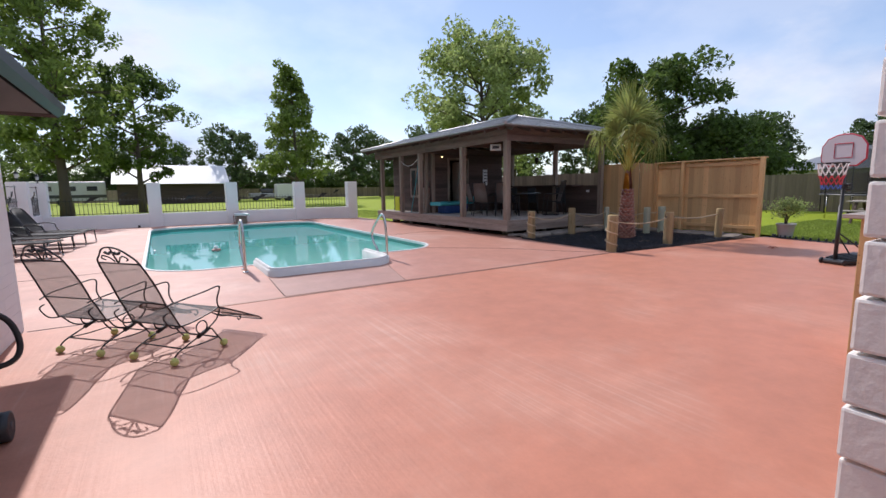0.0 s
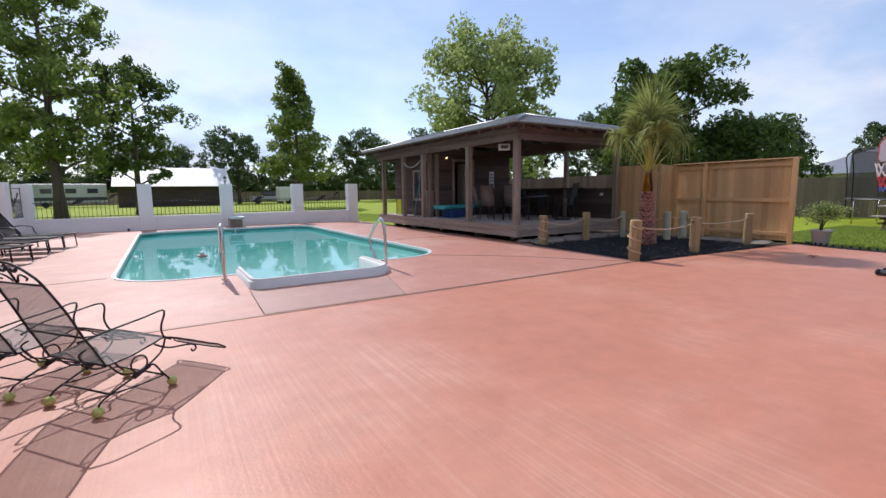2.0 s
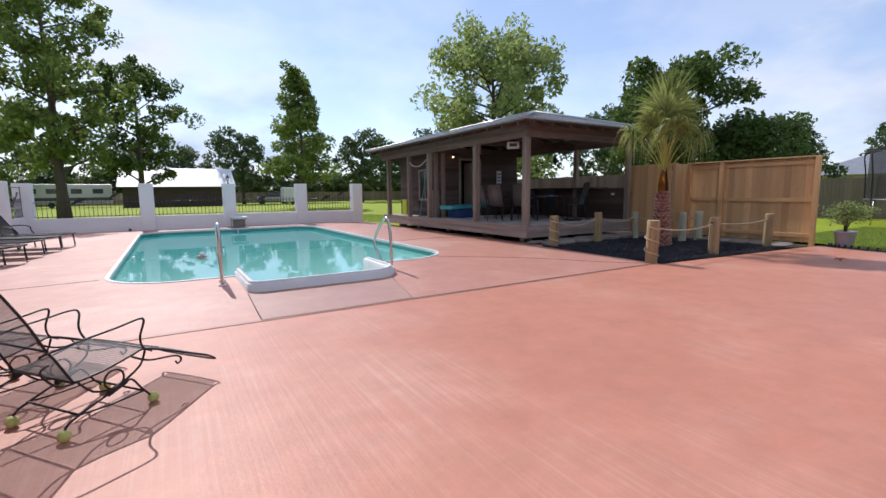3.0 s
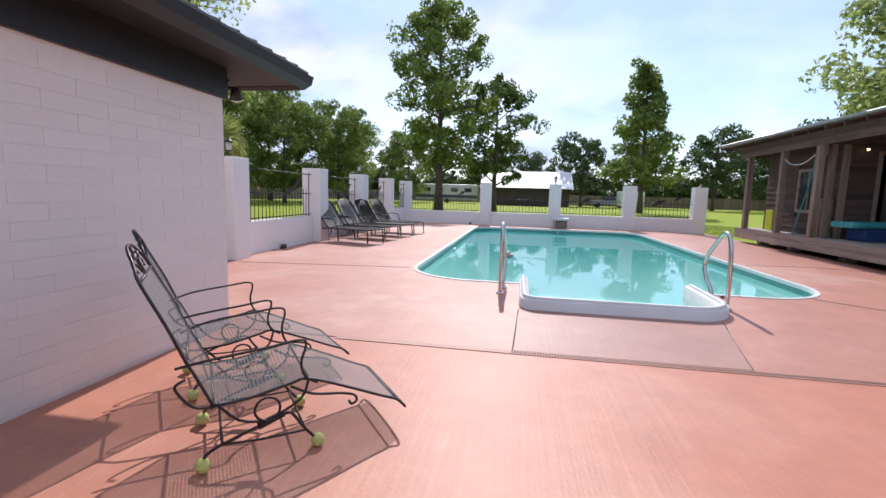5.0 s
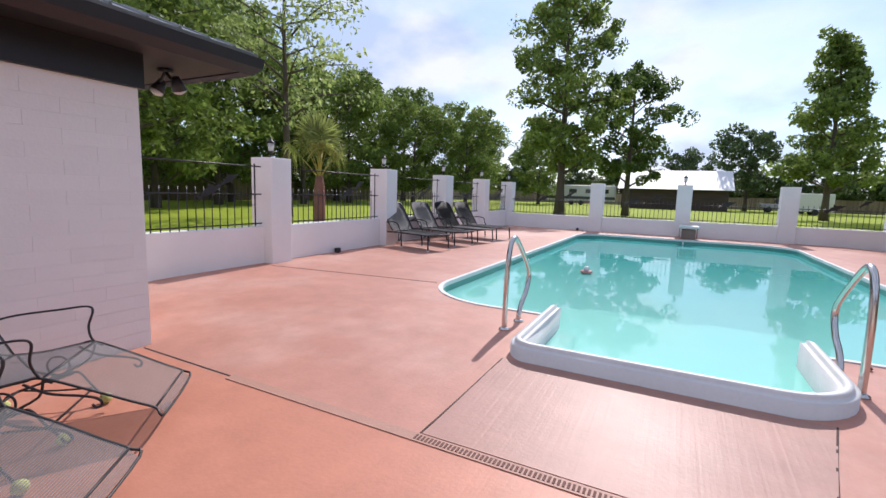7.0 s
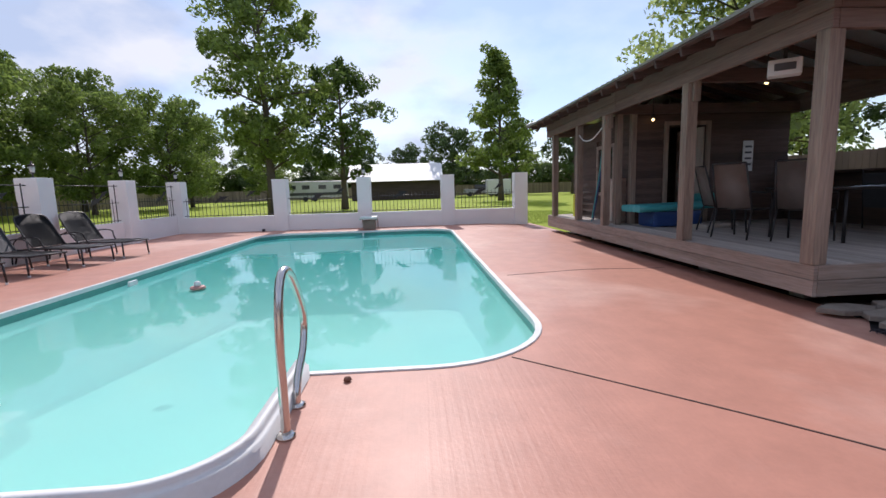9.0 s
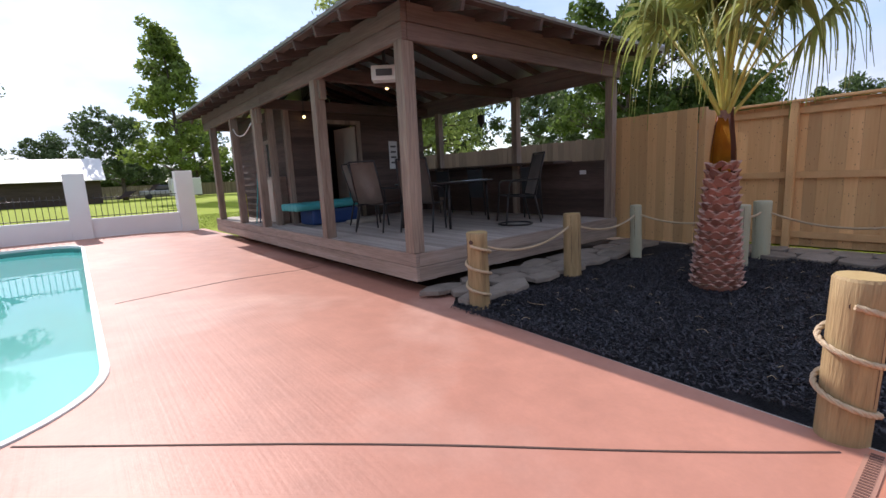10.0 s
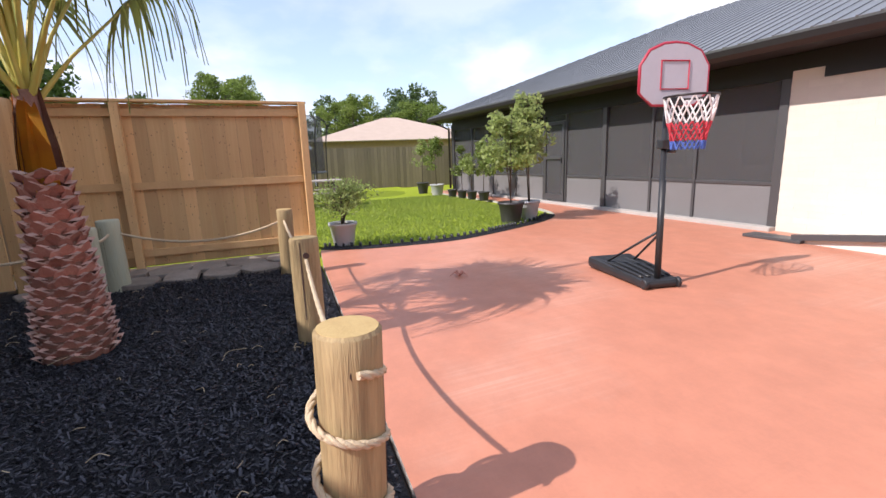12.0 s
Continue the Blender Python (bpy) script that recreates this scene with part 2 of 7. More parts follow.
M_STUCCO = mat("white_stucco", (0.84, 0.83, 0.82), (0.75, 0.74, 0.74), rough=0.85, scale=1.6, fine=70, bump=0.35)
M_BRICKW = mat("white_painted_brick", (0.82, 0.80, 0.77), (0.76, 0.74, 0.71), rough=0.7, scale=1.5, fine=55, bump=0.15, per_object=0.012)
M_BRICKC = mat("cream_painted_brick", (0.66, 0.63, 0.56), (0.58, 0.55, 0.49), rough=0.75, scale=2.0, fine=55, bump=0.3, per_object=0.02)
M_MORTARW = mat("white_painted_mortar", (0.74, 0.72, 0.68), (0.66, 0.64, 0.60), rough=0.9, fine=90, bump=0.4)
M_DARKTRIM = mat("dark_bronze_metal", (0.012, 0.010, 0.011), (0.02, 0.017, 0.018), rough=0.45, metal=0.0, fine=30, bump=0.03)
M_SOFFIT = mat("soffit_paint", (0.022, 0.02, 0.021), (0.016, 0.014, 0.015), rough=0.6, fine=30, bump=0.05)
M_ROOFG = mat("grey_metal_roof", (0.20, 0.21, 0.22), (0.25, 0.26, 0.27), rough=0.42, metal=0.5, scale=1.2, fine=20, bump=0.03)
M_ROOFS = mat("galvanised_roof", (0.42, 0.43, 0.44), (0.30, 0.30, 0.31), rough=0.4, metal=0.6, scale=2.0, fine=14, bump=0.05)
M_ROOFW = mat("white_metal_roof", (0.75, 0.75, 0.76), (0.68, 0.68, 0.69), rough=0.5, scale=1.0)
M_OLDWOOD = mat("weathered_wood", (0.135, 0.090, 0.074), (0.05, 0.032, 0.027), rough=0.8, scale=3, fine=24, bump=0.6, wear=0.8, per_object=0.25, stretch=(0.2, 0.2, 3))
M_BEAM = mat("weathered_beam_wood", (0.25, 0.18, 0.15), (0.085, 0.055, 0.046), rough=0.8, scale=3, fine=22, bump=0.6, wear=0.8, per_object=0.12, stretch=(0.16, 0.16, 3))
M_POSTWOOD = mat("weathered_post_wood", (0.40, 0.32, 0.255), (0.13, 0.095, 0.075), rough=0.8, scale=4, fine=26, bump=0.7, wear=0.8, per_object=0.15, stretch=(2, 2, 0.16))
M_DECK = mat("grey_deck_wood", (0.54, 0.48, 0.44), (0.27, 0.23, 0.205), rough=0.75, scale=3, fine=24, bump=0.5, wear=0.75, per_object=0.2, stretch=(2.4, 0.2, 2.4))
M_FASCIA = mat("grey_fascia_wood", (0.46, 0.385, 0.335), (0.17, 0.13, 0.105), rough=0.8, scale=3, fine=24, bump=0.6, wear=0.75, per_object=0.12, stretch=(0.16, 0.16, 3))
M_CEDAR = knots(mat("new_cedar", (0.70, 0.46, 0.23), (0.54, 0.32, 0.14), rough=0.7, scale=3.0, fine=20, bump=0.35, wear=0.7, per_object=0.22, stretch=(2.5, 2.5, 0.22)), (0.16, 0.07, 0.03), 0.06)
M_CEDARRAIL = mat("cedar_rail", (0.68, 0.44, 0.22), (0.52, 0.31, 0.14), rough=0.7, scale=3, fine=20, bump=0.3, per_object=0.08, stretch=(2, 0.3, 2))
M_FENCEOLD = mat("old_fence_wood", (0.30, 0.235, 0.165), (0.20, 0.155, 0.11), rough=0.85, scale=1.0, fine=8, bump=0.3, per_object=0.22, islands=True, stretch=(1, 1, 0.3))
M_PILE = mat("rope_post_wood", (0.50, 0.37, 0.19), (0.20, 0.14, 0.07), rough=0.75, scale=7, fine=40, bump=0.7, wear=0.75, per_object=0.08, stretch=(2.5, 2.5, 0.2))
M_PILEG = mat("green_treated_wood", (0.40, 0.46, 0.36), (0.46, 0.40, 0.27), rough=0.8, scale=3, fine=28, bump=0.5, stretch=(2, 2, 0.4))
M_ENDGRAIN = mat("end_grain", (0.52, 0.38, 0.17), (0.40, 0.27, 0.11), rough=0.75, scale=14, fine=70, bump=0.3)
M_ROPE = mat("manila_rope", (0.62, 0.50, 0.35), (0.48, 0.37, 0.24), rough=0.9, scale=20, fine=160, bump=0.6)
M_MULCH = mat("black_mulch", (0.010, 0.011, 0.015), (0.022, 0.022, 0.028), rough=0.75, scale=14, fine=70, bump=1.0, bump_dist=0.05, spec=0.3)
M_CHIP = mat("mulch_chip", (0.022, 0.024, 0.032), (0.042, 0.042, 0.052), rough=0.5, scale=9, fine=80, per_object=0.8, islands=True, spec=0.4)
M_STONE = mat("flagstone", (0.33, 0.285, 0.245), (0.16, 0.135, 0.115), rough=0.85, scale=5, fine=30, bump=0.5, per_object=0.15)
M_GRASS = mat("lawn", (0.24, 0.33, 0.015), (0.31, 0.37, 0.03), rough=0.85, scale=0.35, fine=30, bump=0.8, bump_dist=0.05, spec=0.2)
M_BLADE = leaf_mat("grass_blade", (0.20, 0.29, 0.05), (0.27, 0.33, 0.07), 0.35)
M_IRON = mat("black_iron", (0.022, 0.02, 0.022), (0.04, 0.036, 0.036), rough=0.45, metal=0.3, fine=90, bump=0.1)
M_MESH = wire_mat(mat("black_steel_mesh", (0.13, 0.13, 0.13), (0.17, 0.17, 0.17), rough=0.7, metal=0.2, fine=200, bump=0.3, spec=0.2))
M_SLING = mat("charcoal_sling", (0.03, 0.033, 0.04), (0.045, 0.048, 0.056), rough=0.7, fine=240, bump=0.4, scale=10)
M_SLINGB = mat("grey_brown_sling", (0.17, 0.15, 0.14), (0.22, 0.195, 0.18), rough=0.75, fine=240, bump=0.4, scale=10)
M_BALL = mat("tennis_felt", (0.62, 0.66, 0.20), (0.52, 0.55, 0.22), rough=0.95, fine=150, bump=0.5, per_object=0.1)
M_CHROME = mat("stainless_steel", (0.62, 0.60, 0.58), (0.55, 0.53, 0.50), rough=0.22, metal=1.0, fine=60, bump=0.02)
M_GALV = mat("galvanised_drain", (0.46, 0.24, 0.17), (0.36, 0.19, 0.14), rough=0.6, fine=60)
M_SLOT = mat("drain_slot", (0.14, 0.07, 0.055), (0.18, 0.09, 0.07), rough=0.9)
M_GAP = mat("dark_joint", (0.06, 0.035, 0.03), (0.10, 0.06, 0.05), rough=0.9, fine=50)
M_BLACKPL = mat("black_plastic", (0.014, 0.015, 0.018), (0.03, 0.032, 0.036), rough=0.45, fine=60, bump=0.15)
M_BOARDW = mat("backboard_acrylic", (0.50, 0.47, 0.52), (0.44, 0.42, 0.46), rough=0.3, fine=20)
M_RED = mat("red_paint", (0.45, 0.03, 0.06), (0.36, 0.025, 0.05), rough=0.5)
M_NETW = mat("net_white", (0.80, 0.78, 0.78), (0.70, 0.68, 0.68), rough=0.9)
M_NETR = mat("net_red", (0.60, 0.05, 0.07), (0.5, 0.04, 0.06), rough=0.9)
M_NETB = mat("net_blue", (0.08, 0.16, 0.50), (0.06, 0.12, 0.42), rough=0.9)
M_SCREEN = mat("insect_screen", (0.06, 0.061, 0.065), (0.075, 0.076, 0.08), rough=0.7, scale=0.8, fine=260, bump=0.1, alpha=0.72)
M_FRAMEG = mat("grey_aluminium", (0.075, 0.075, 0.08), (0.095, 0.095, 0.10), rough=0.45, metal=0.3)
M_KNEE = mat("grey_kick_panel", (0.15, 0.15, 0.155), (0.18, 0.18, 0.185), rough=0.6, scale=1.5)
M_CONC = mat("grey_concrete", (0.46, 0.44, 0.42), (0.36, 0.34, 0.32), rough=0.85, scale=2, fine=50, bump=0.4)
M_POTG = mat("grey_plastic_pot", (0.45, 0.46, 0.48), (0.38, 0.39, 0.41), rough=0.5, fine=30)
M_POTK = mat("black_plastic_pot", (0.03, 0.03, 0.034), (0.05, 0.05, 0.055), rough=0.5, fine=30)
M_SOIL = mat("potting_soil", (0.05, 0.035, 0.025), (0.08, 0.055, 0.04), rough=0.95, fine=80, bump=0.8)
M_BARK = mat("bark", (0.13, 0.10, 0.08), (0.07, 0.055, 0.045), rough=0.9, scale=3, fine=18, bump=0.9, bump_dist=0.03, stretch=(1, 1, 0.3))
M_BOOT = mat("palm_boot", (0.36, 0.11, 0.075), (0.50, 0.25, 0.19), rough=0.8, scale=9, fine=50, bump=0.6, per_object=0.28)
M_BOOTCUT = mat("palm_boot_cut", (0.64, 0.47, 0.41), (0.42, 0.22, 0.17), rough=0.85, scale=20, fine=70, bump=0.5, per_object=0.15)
M_PALMFIB = mat("palm_fibre", (0.16, 0.07, 0.05), (0.26, 0.13, 0.09), rough=0.9, fine=60, bump=0.8)
M_PETIOLE = mat("palm_petiole", (0.36, 0.40, 0.10), (0.48, 0.36, 0.07), rough=0.5, fine=20)
M_ORANGE = mat("orange_leaf_sheath", (0.78, 0.42, 0.03), (0.55, 0.20, 0.03), rough=0.6, fine=20)
M_FROND = leaf_mat("palm_frond", (0.26, 0.33, 0.08), (0.36, 0.38, 0.13), 0.5)
M_LEAFA = leaf_mat("leaf_bright", (0.235, 0.31, 0.07), (0.13, 0.19, 0.05), 0.55)
M_LEAFB = leaf_mat("leaf_dark", (0.13, 0.19, 0.045), (0.07, 0.12, 0.03), 0.5)
M_LEAFC = leaf_mat("leaf_grey_green", (0.40, 0.46, 0.18), (0.27, 0.35, 0.11), 0.55)
M_LEAFD = leaf_mat("leaf_far", (0.11, 0.16, 0.06), (0.07, 0.11, 0.045), 0.4)
M_TANBRICK = mat("tan_brick", (0.36, 0.25, 0.17), (0.28, 0.19, 0.13), rough=0.85, scale=6, fine=30)
M_TANROOF = mat("tan_shingle", (0.50, 0.40, 0.33), (0.42, 0.33, 0.27), rough=0.9, scale=2, fine=25, bump=0.5)
M_TEAL = mat("teal_vinyl", (0.05, 0.36, 0.38), (0.04, 0.30, 0.33), rough=0.4, fine=20)
M_BLUE = mat("blue_tarp", (0.02, 0.07, 0.24), (0.015, 0.05, 0.18), rough=0.4, fine=20, bump=0.4)
M_WHITEPL = mat("white_plastic", (0.72, 0.72, 0.72), (0.62, 0.62, 0.62), rough=0.45, fine=20)
M_BEIGE = mat("beige_fabric", (0.50, 0.44, 0.38), (0.42, 0.37, 0.31), rough=0.9, fine=60, bump=0.4)
M_GLASSDK = mat("dark_window_glass", (0.03, 0.035, 0.04), (0.05, 0.055, 0.06), rough=0.08, fine=5, bump=0)
M_LAMPGLASS = mat("lantern_glass", (0.55, 0.55, 0.52), (0.5, 0.5, 0.48), rough=0.15, bump=0)
M_BULB = emit_mat("warm_bulb", (1.0, 0.70, 0.30), 3.0)
M_DRY = mat("dry_straw", (0.45, 0.36, 0.24), (0.35, 0.27, 0.17), rough=0.9)
M_HOSE = mat("rubber_hose", (0.02, 0.02, 0.022), rough=0.6)
M_YELLOW = mat("yellow_plastic", (0.62, 0.66, 0.03), (0.5, 0.55, 0.03), rough=0.5)
M_LID = mat("grey_enamel", (0.16, 0.19, 0.20), (0.13, 0.155, 0.165), rough=0.4, metal=0.3)
M_FLOAT = mat("red_white_float", (0.55, 0.30, 0.26), (0.4, 0.18, 0.16), rough=0.6)


# ---- mesh helpers ----
def box(bm, x0, x1, y0, y1, z0, z1, bevel=0.0, m=None):
    r = bmesh.ops.create_cube(bm, size=1.0)
    vs = r["verts"]
    for v in vs:
        v.co = Vector(((x0 + x1) / 2 + v.co.x * (x1 - x0), (y0 + y1) / 2 + v.co.y * (y1 - y0), (z0 + z1) / 2 + v.co.z * (z1 - z0)))
    if bevel:
        es = list({e for v in vs for e in v.link_edges})
        r = bmesh.ops.bevel(bm, geom=es, offset=bevel, segments=2, affect="EDGES", profile=0.6)
        vs = list({v for f in r["faces"] for v in f.verts} | {v for v in vs if v.is_valid})
    if m is not None:
        bmesh.ops.transform(bm, matrix=m, verts=vs)
    return bm


def tube(bm, pts, r, n=6, closed=False, cap=True):
    """A round bar along pts; r is one radius, or one for each point."""
    pts = [Vector(p) for p in pts]
    k = len(pts)
    rs = r if isinstance(r, (list, tuple)) else [r] * k
    rings, up = [], None
    for i, p in enumerate(pts):
        a = pts[(i - 1) % k] if (closed or i > 0) else p
        b = pts[(i + 1) % k] if (closed or i < k - 1) else p
        d = (b - a).normalized()
        if up is None:
            up = d.orthogonal().normalized()
        up = (up - d * up.dot(d))
        up = up.normalized() if up.length > 1e-6 else d.orthogonal().normalized()
        side = d.cross(up)
        rings.append([bm.verts.new(p + (up * math.cos(t) + side * math.sin(t)) * rs[i]) for t in [2 * math.pi * j / n for j in range(n)]])
    for i in range(k if closed else k - 1):
        a, b = rings[i], rings[(i + 1) % k]
        for j in range(n):
            f = bm.faces.new((a[j], a[(j + 1) % n], b[(j + 1) % n], b[j]))
            f.smooth = n > 4
    if cap and not closed:
        bm.faces.new(rings[0][::-1])
        bm.faces.new(rings[-1])
    return bm


def lathe(bm, prof, n=16, at=(0, 0, 0), cap=True):
    """A turned shape from (radius, z) pairs."""
    rings = [[bm.verts.new((at[0] + r * math.cos(2 * math.pi * j / n), at[1] + r * math.sin(2 * math.pi * j / n), at[2] + z)) for j in range(n)] for r, z in prof]
    for a, b in zip(rings, rings[1:]):
        for j in range(n):
            f = bm.faces.new((a[j], a[(j + 1) % n], b[(j + 1) % n], b[j]))
            f.smooth = True
    if cap:
        bm.faces.new(rings[0][::-1])
        bm.faces.new(rings[-1])
    return bm


def prism(bm, loop, z0, z1):
    """A flat polygon given thickness."""
    lo, hi = [bm.verts.new((x, y, z0)) for x, y in loop], [bm.verts.new((x, y, z1)) for x, y in loop]
    bm.faces.new(hi)
    bm.faces.new(lo[::-1])
    for i in range(len(loop)):
        j = (i + 1) % len(loop)
        bm.faces.new((lo[i], lo[j], hi[j], hi[i]))
    return bm


def sheet(bm, rows):
    """Faces over a grid of points."""
    vs = [[bm.verts.new(p) for p in row] for row in rows]
    for a, b in zip(vs, vs[1:]):
        for i in range(len(a) - 1):
            f = bm.faces.new((a[i], a[i + 1], b[i + 1], b[i]))
            f.smooth = True
    return bm


def curve_pts(pts, n=6, closed=False):
    """A smooth line through pts."""
    pts = [Vector(p) for p in pts]
    k, out = len(pts), []
    for i in range(k if closed else k - 1):
        p0 = pts[(i - 1) % k] if (closed or i > 0) else pts[0]
        p1, p2 = pts[i], pts[(i + 1) % k]
        p3 = pts[(i + 2) % k] if (closed or i + 2 < k) else pts[-1]
        for s in range(n):
            t = s / n
            out.append(0.5 * ((2 * p1) + (p2 - p0) * t + (2 * p0 - 5 * p1 + 4 * p2 - p3) * t * t + (3 * p1 - p0 - 3 * p2 + p3) * t ** 3))
    if not closed:
        out.append(pts[-1])
    return out


def mesh_of(name, bm, material):
    if len(bm.faces) and max(v.co.z for v in bm.verts) - min(v.co.z for v in bm.verts) > 1e-6:
        bmesh.ops.recalc_face_normals(bm, faces=bm.faces)
    me = bpy.data.meshes.new(name)
    bm.to_mesh(me)
    bm.free()
    me.materials.append(material)
    return me


def thing(name, label, category, at=None, group="", kind=""):
    ob = new(name)
    if at is not None:
        ob.matrix_world = at
    return tagged(ob, label, category, group, kind)


def part(name, bm, material, parent=None, label="", m=None):
    me = bm if isinstance(bm, bpy.types.Mesh) else mesh_of(name, bm, material)
    ob = new(name, me)
    ob.parent = parent
    if m is not None:
        ob.matrix_basis = m
    return tagged(ob, label) if label else ob


def solid(name, bm, material, label, category, kind="", group="", m=None):
    ob = new(name, mesh_of(name, bm, material))
    if m is not None:
        ob.matrix_world = m
    return tagged(ob, label, category, group, kind)


B = bmesh.new
rng = random.Random(7)

# ---- ground, lawn, patio, pool ----
bm = B()
bmesh.ops.create_grid(bm, x_segments=60, y_segments=60, size=420)
bmesh.ops.translate(bm, verts=bm.verts, vec=(0, 0, -0.06))
# the lawn sheet is open where the pool basin goes down
gone = [f for f in bm.faces if -16 < f.calc_center_median().x < 2 and -10 < f.calc_center_median().y < 16]
bmesh.ops.delete(bm, geom=gone, context="FACES")
solid("ground", bm, M_GRASS, "bright green mown lawn spreading to the tree line", "lawn", "structure")


def arc(cx, cy, r, a0, a1, n=10):
    return [(cx + r * math.cos(radians(a0 + (a1 - a0) * i / n)), cy + r * math.sin(radians(a0 + (a1 - a0) * i / n))) for i in range(n + 1)]


PX0, PX1, PY0, PY1 = -8.52, -2.80, -1.05, 9.95      # pool basin
SX0, SX1, SY0 = -6.79, -4.70, -2.38                # step bay
RISE = 0.06                                        # the deck falls from the pool to the drain
smooth = lambda t: max(0.0, min(1.0, t)) ** 2 * (3 - 2 * max(0.0, min(1.0, t)))


def deck_z(x, y):
    return RISE * smooth((y + 3.75) / 1.9) * smooth((-0.02 - x) / 1.6)



def pool_loop(o=0.0):
    """The basin's outline, counter-clockwise, pushed outwards by o."""
    p = []
    p += arc(PX0 + 1.0, PY0 + 1.0, 1.0 + o, 180, 270, 10)
    p += [(SX0 - o, PY0 - o)] + arc(SX0 + 0.14, SY0 + 0.14, 0.14 + o, 180, 270, 5) + arc(SX1 - 0.42, SY0 + 0.42, 0.42 + o, 270, 360, 9) + [(SX1 + o, PY0 - o)]
    p += arc(PX1 - 1.0, PY0 + 1.0, 1.0 + o, 270, 360, 10)
    p += arc(PX1 - 0.9, PY1 - 0.9, 0.9 + o, 0, 90, 8)
    p += arc(PX0 + 0.9, PY1 - 0.9, 0.9 + o, 90, 180, 8)
    return p


def filled(outer, holes, z):
    bm = B()
    edges = []
    for lp in [outer] + holes:
        vs = [bm.verts.new((x, y, z)) for x, y in lp]
        edges += [bm.edges.new((vs[i], vs[(i + 1) % len(vs)])) for i in range(len(vs))]
    bmesh.ops.triangle_fill(bm, use_beauty=True, use_dissolve=False, edges=edges)
    for f in bm.faces:
        if f.normal.z < 0:
            f.normal_flip()
    return bm


GRASS_EDGE = [(5.12, -4.3), (4.85, -4.8), (4.70, -5.6), (4.68, -6.3), (4.86, -7.0), (5.2, -7.9), (5.6, -8.7), (6.2, -9.35), (7.2, -9.75), (9.0, -9.9), (14.5, -9.95)]
edge_pts = [(p.x, p.y) for p in curve_pts([(x, y, 0) for x, y in GRASS_EDGE], 5)]
patio_outer = [(-16, -16), (14.5, -16)] + edge_pts[::-1] + [(4.1, -4.17), (-0.2, -3.82), (-0.02, -0.62), (0.3, -0.3), (0.3, 8.6), (0.2, 11.5), (-16, 11.5)]
patio = thing("patio_floor", "salmon painted brushed concrete patio around the pool", "patio", kind="structure")
k0 = patio_outer.index((-0.2, -3.82))
DRAIN_Y = -3.69
pool_side = [(-16, DRAIN_Y), (-0.205, DRAIN_Y)] + patio_outer[k0 + 1:]
near_side = [(-16, DRAIN_Y)] + [p for p in patio_outer[:k0 + 1] if p[1] < DRAIN_Y] + [(-0.205, DRAIN_Y)]
slab = filled(pool_side, [pool_loop(0.04)], 0.0)
for axis, cuts in (((0, 1, 0), [(0, -3.69 + 0.25 * k, 0) for k in range(1, 9)]), ((1, 0, 0), [(-1.7 + 0.28 * k, 0, 0) for k in range(6)])):
    for at in cuts:
        bmesh.ops.bisect_plane(slab, geom=list(slab.verts) + list(slab.edges) + list(slab.faces), plane_co=at, plane_no=axis)
for v in slab.verts:
    v.co.z = deck_z(v.co.x, v.co.y)
for f in slab.faces:
    f.smooth = True
part("slab", slab, M_PATIO_OLD, patio, "worn paler concrete around the pool")
part("slab", filled(near_side, [], 0.0), M_PATIO, patio, "salmon painted concrete")
bare = prism(B(), [(-6.89, -3.64), (-5.12, -3.64), (-4.84, -2.45), (-6.86, -2.45)], -0.05, 0.004)
for k in range(1, 5):
    bmesh.ops.bisect_plane(bare, geom=list(bare.verts) + list(bare.edges) + list(bare.faces), plane_co=(0, -3.69 + 0.25 * k, 0), plane_no=(0, 1, 0))
for v in bare.verts:
    v.co.z += deck_z(v.co.x, v.co.y)
part("slab", bare, M_PATIO_BARE, patio, "worn rough concrete slab before the pool steps")
bm = B()
loop = patio_outer
for i in range(len(loop)):
    a, b = loop[i], loop[(i + 1) % len(loop)]
    bm.faces.new([bm.verts.new(p) for p in ((*a, 0), (*b, 0), (*b, -0.2), (*a, -0.2))])
part("slab_edge", bm, M_CONC, patio)


def strip(bm, pts, w, z, h=0.004):
    fine = [(p[0] + (q[0] - p[0]) * k / 6, p[1] + (q[1] - p[1]) * k / 6) for p, q in zip(pts, pts[1:]) for k in range(6)] + [pts[-1]]
    for a, b in zip(fine, fine[1:]):
        a, b = Vector((*a, 0)), Vector((*b, 0))
        d = (b - a).normalized()
        s = Vector((-d.y, d.x, 0)) * w / 2
        prism(bm, [(q.x, q.y) for q in (a - s, b - s, b + s, a + s)], z, z + h)
    bmesh.ops.remove_doubles(bm, verts=bm.verts, dist=0.0005)
    for v in bm.verts:
        v.co.z += deck_z(v.co.x, v.co.y)


for pts in ([(-6.86, -2.45), (-6.90, -3.64)], [(-4.84, -2.45), (-4.95, -2.9), (-5.12, -3.66)], [(-3.2, -0.95), (-2.2, -1.87), (-1.2, -2.80), (-0.33, -3.61)],
            [(-8.62, -0.25), (-11.4, -0.62)], [(-2.6, 2.1), (-1.2, 2.35), (-0.05, 2.5)], [(-9.45, -3.66), (-8.4, -3.67)]):
    bm = B()
    strip(bm, pts, 0.011, 0.0)
    part("joint", bm, M_GAP, patio, "dark open joint in the concrete")

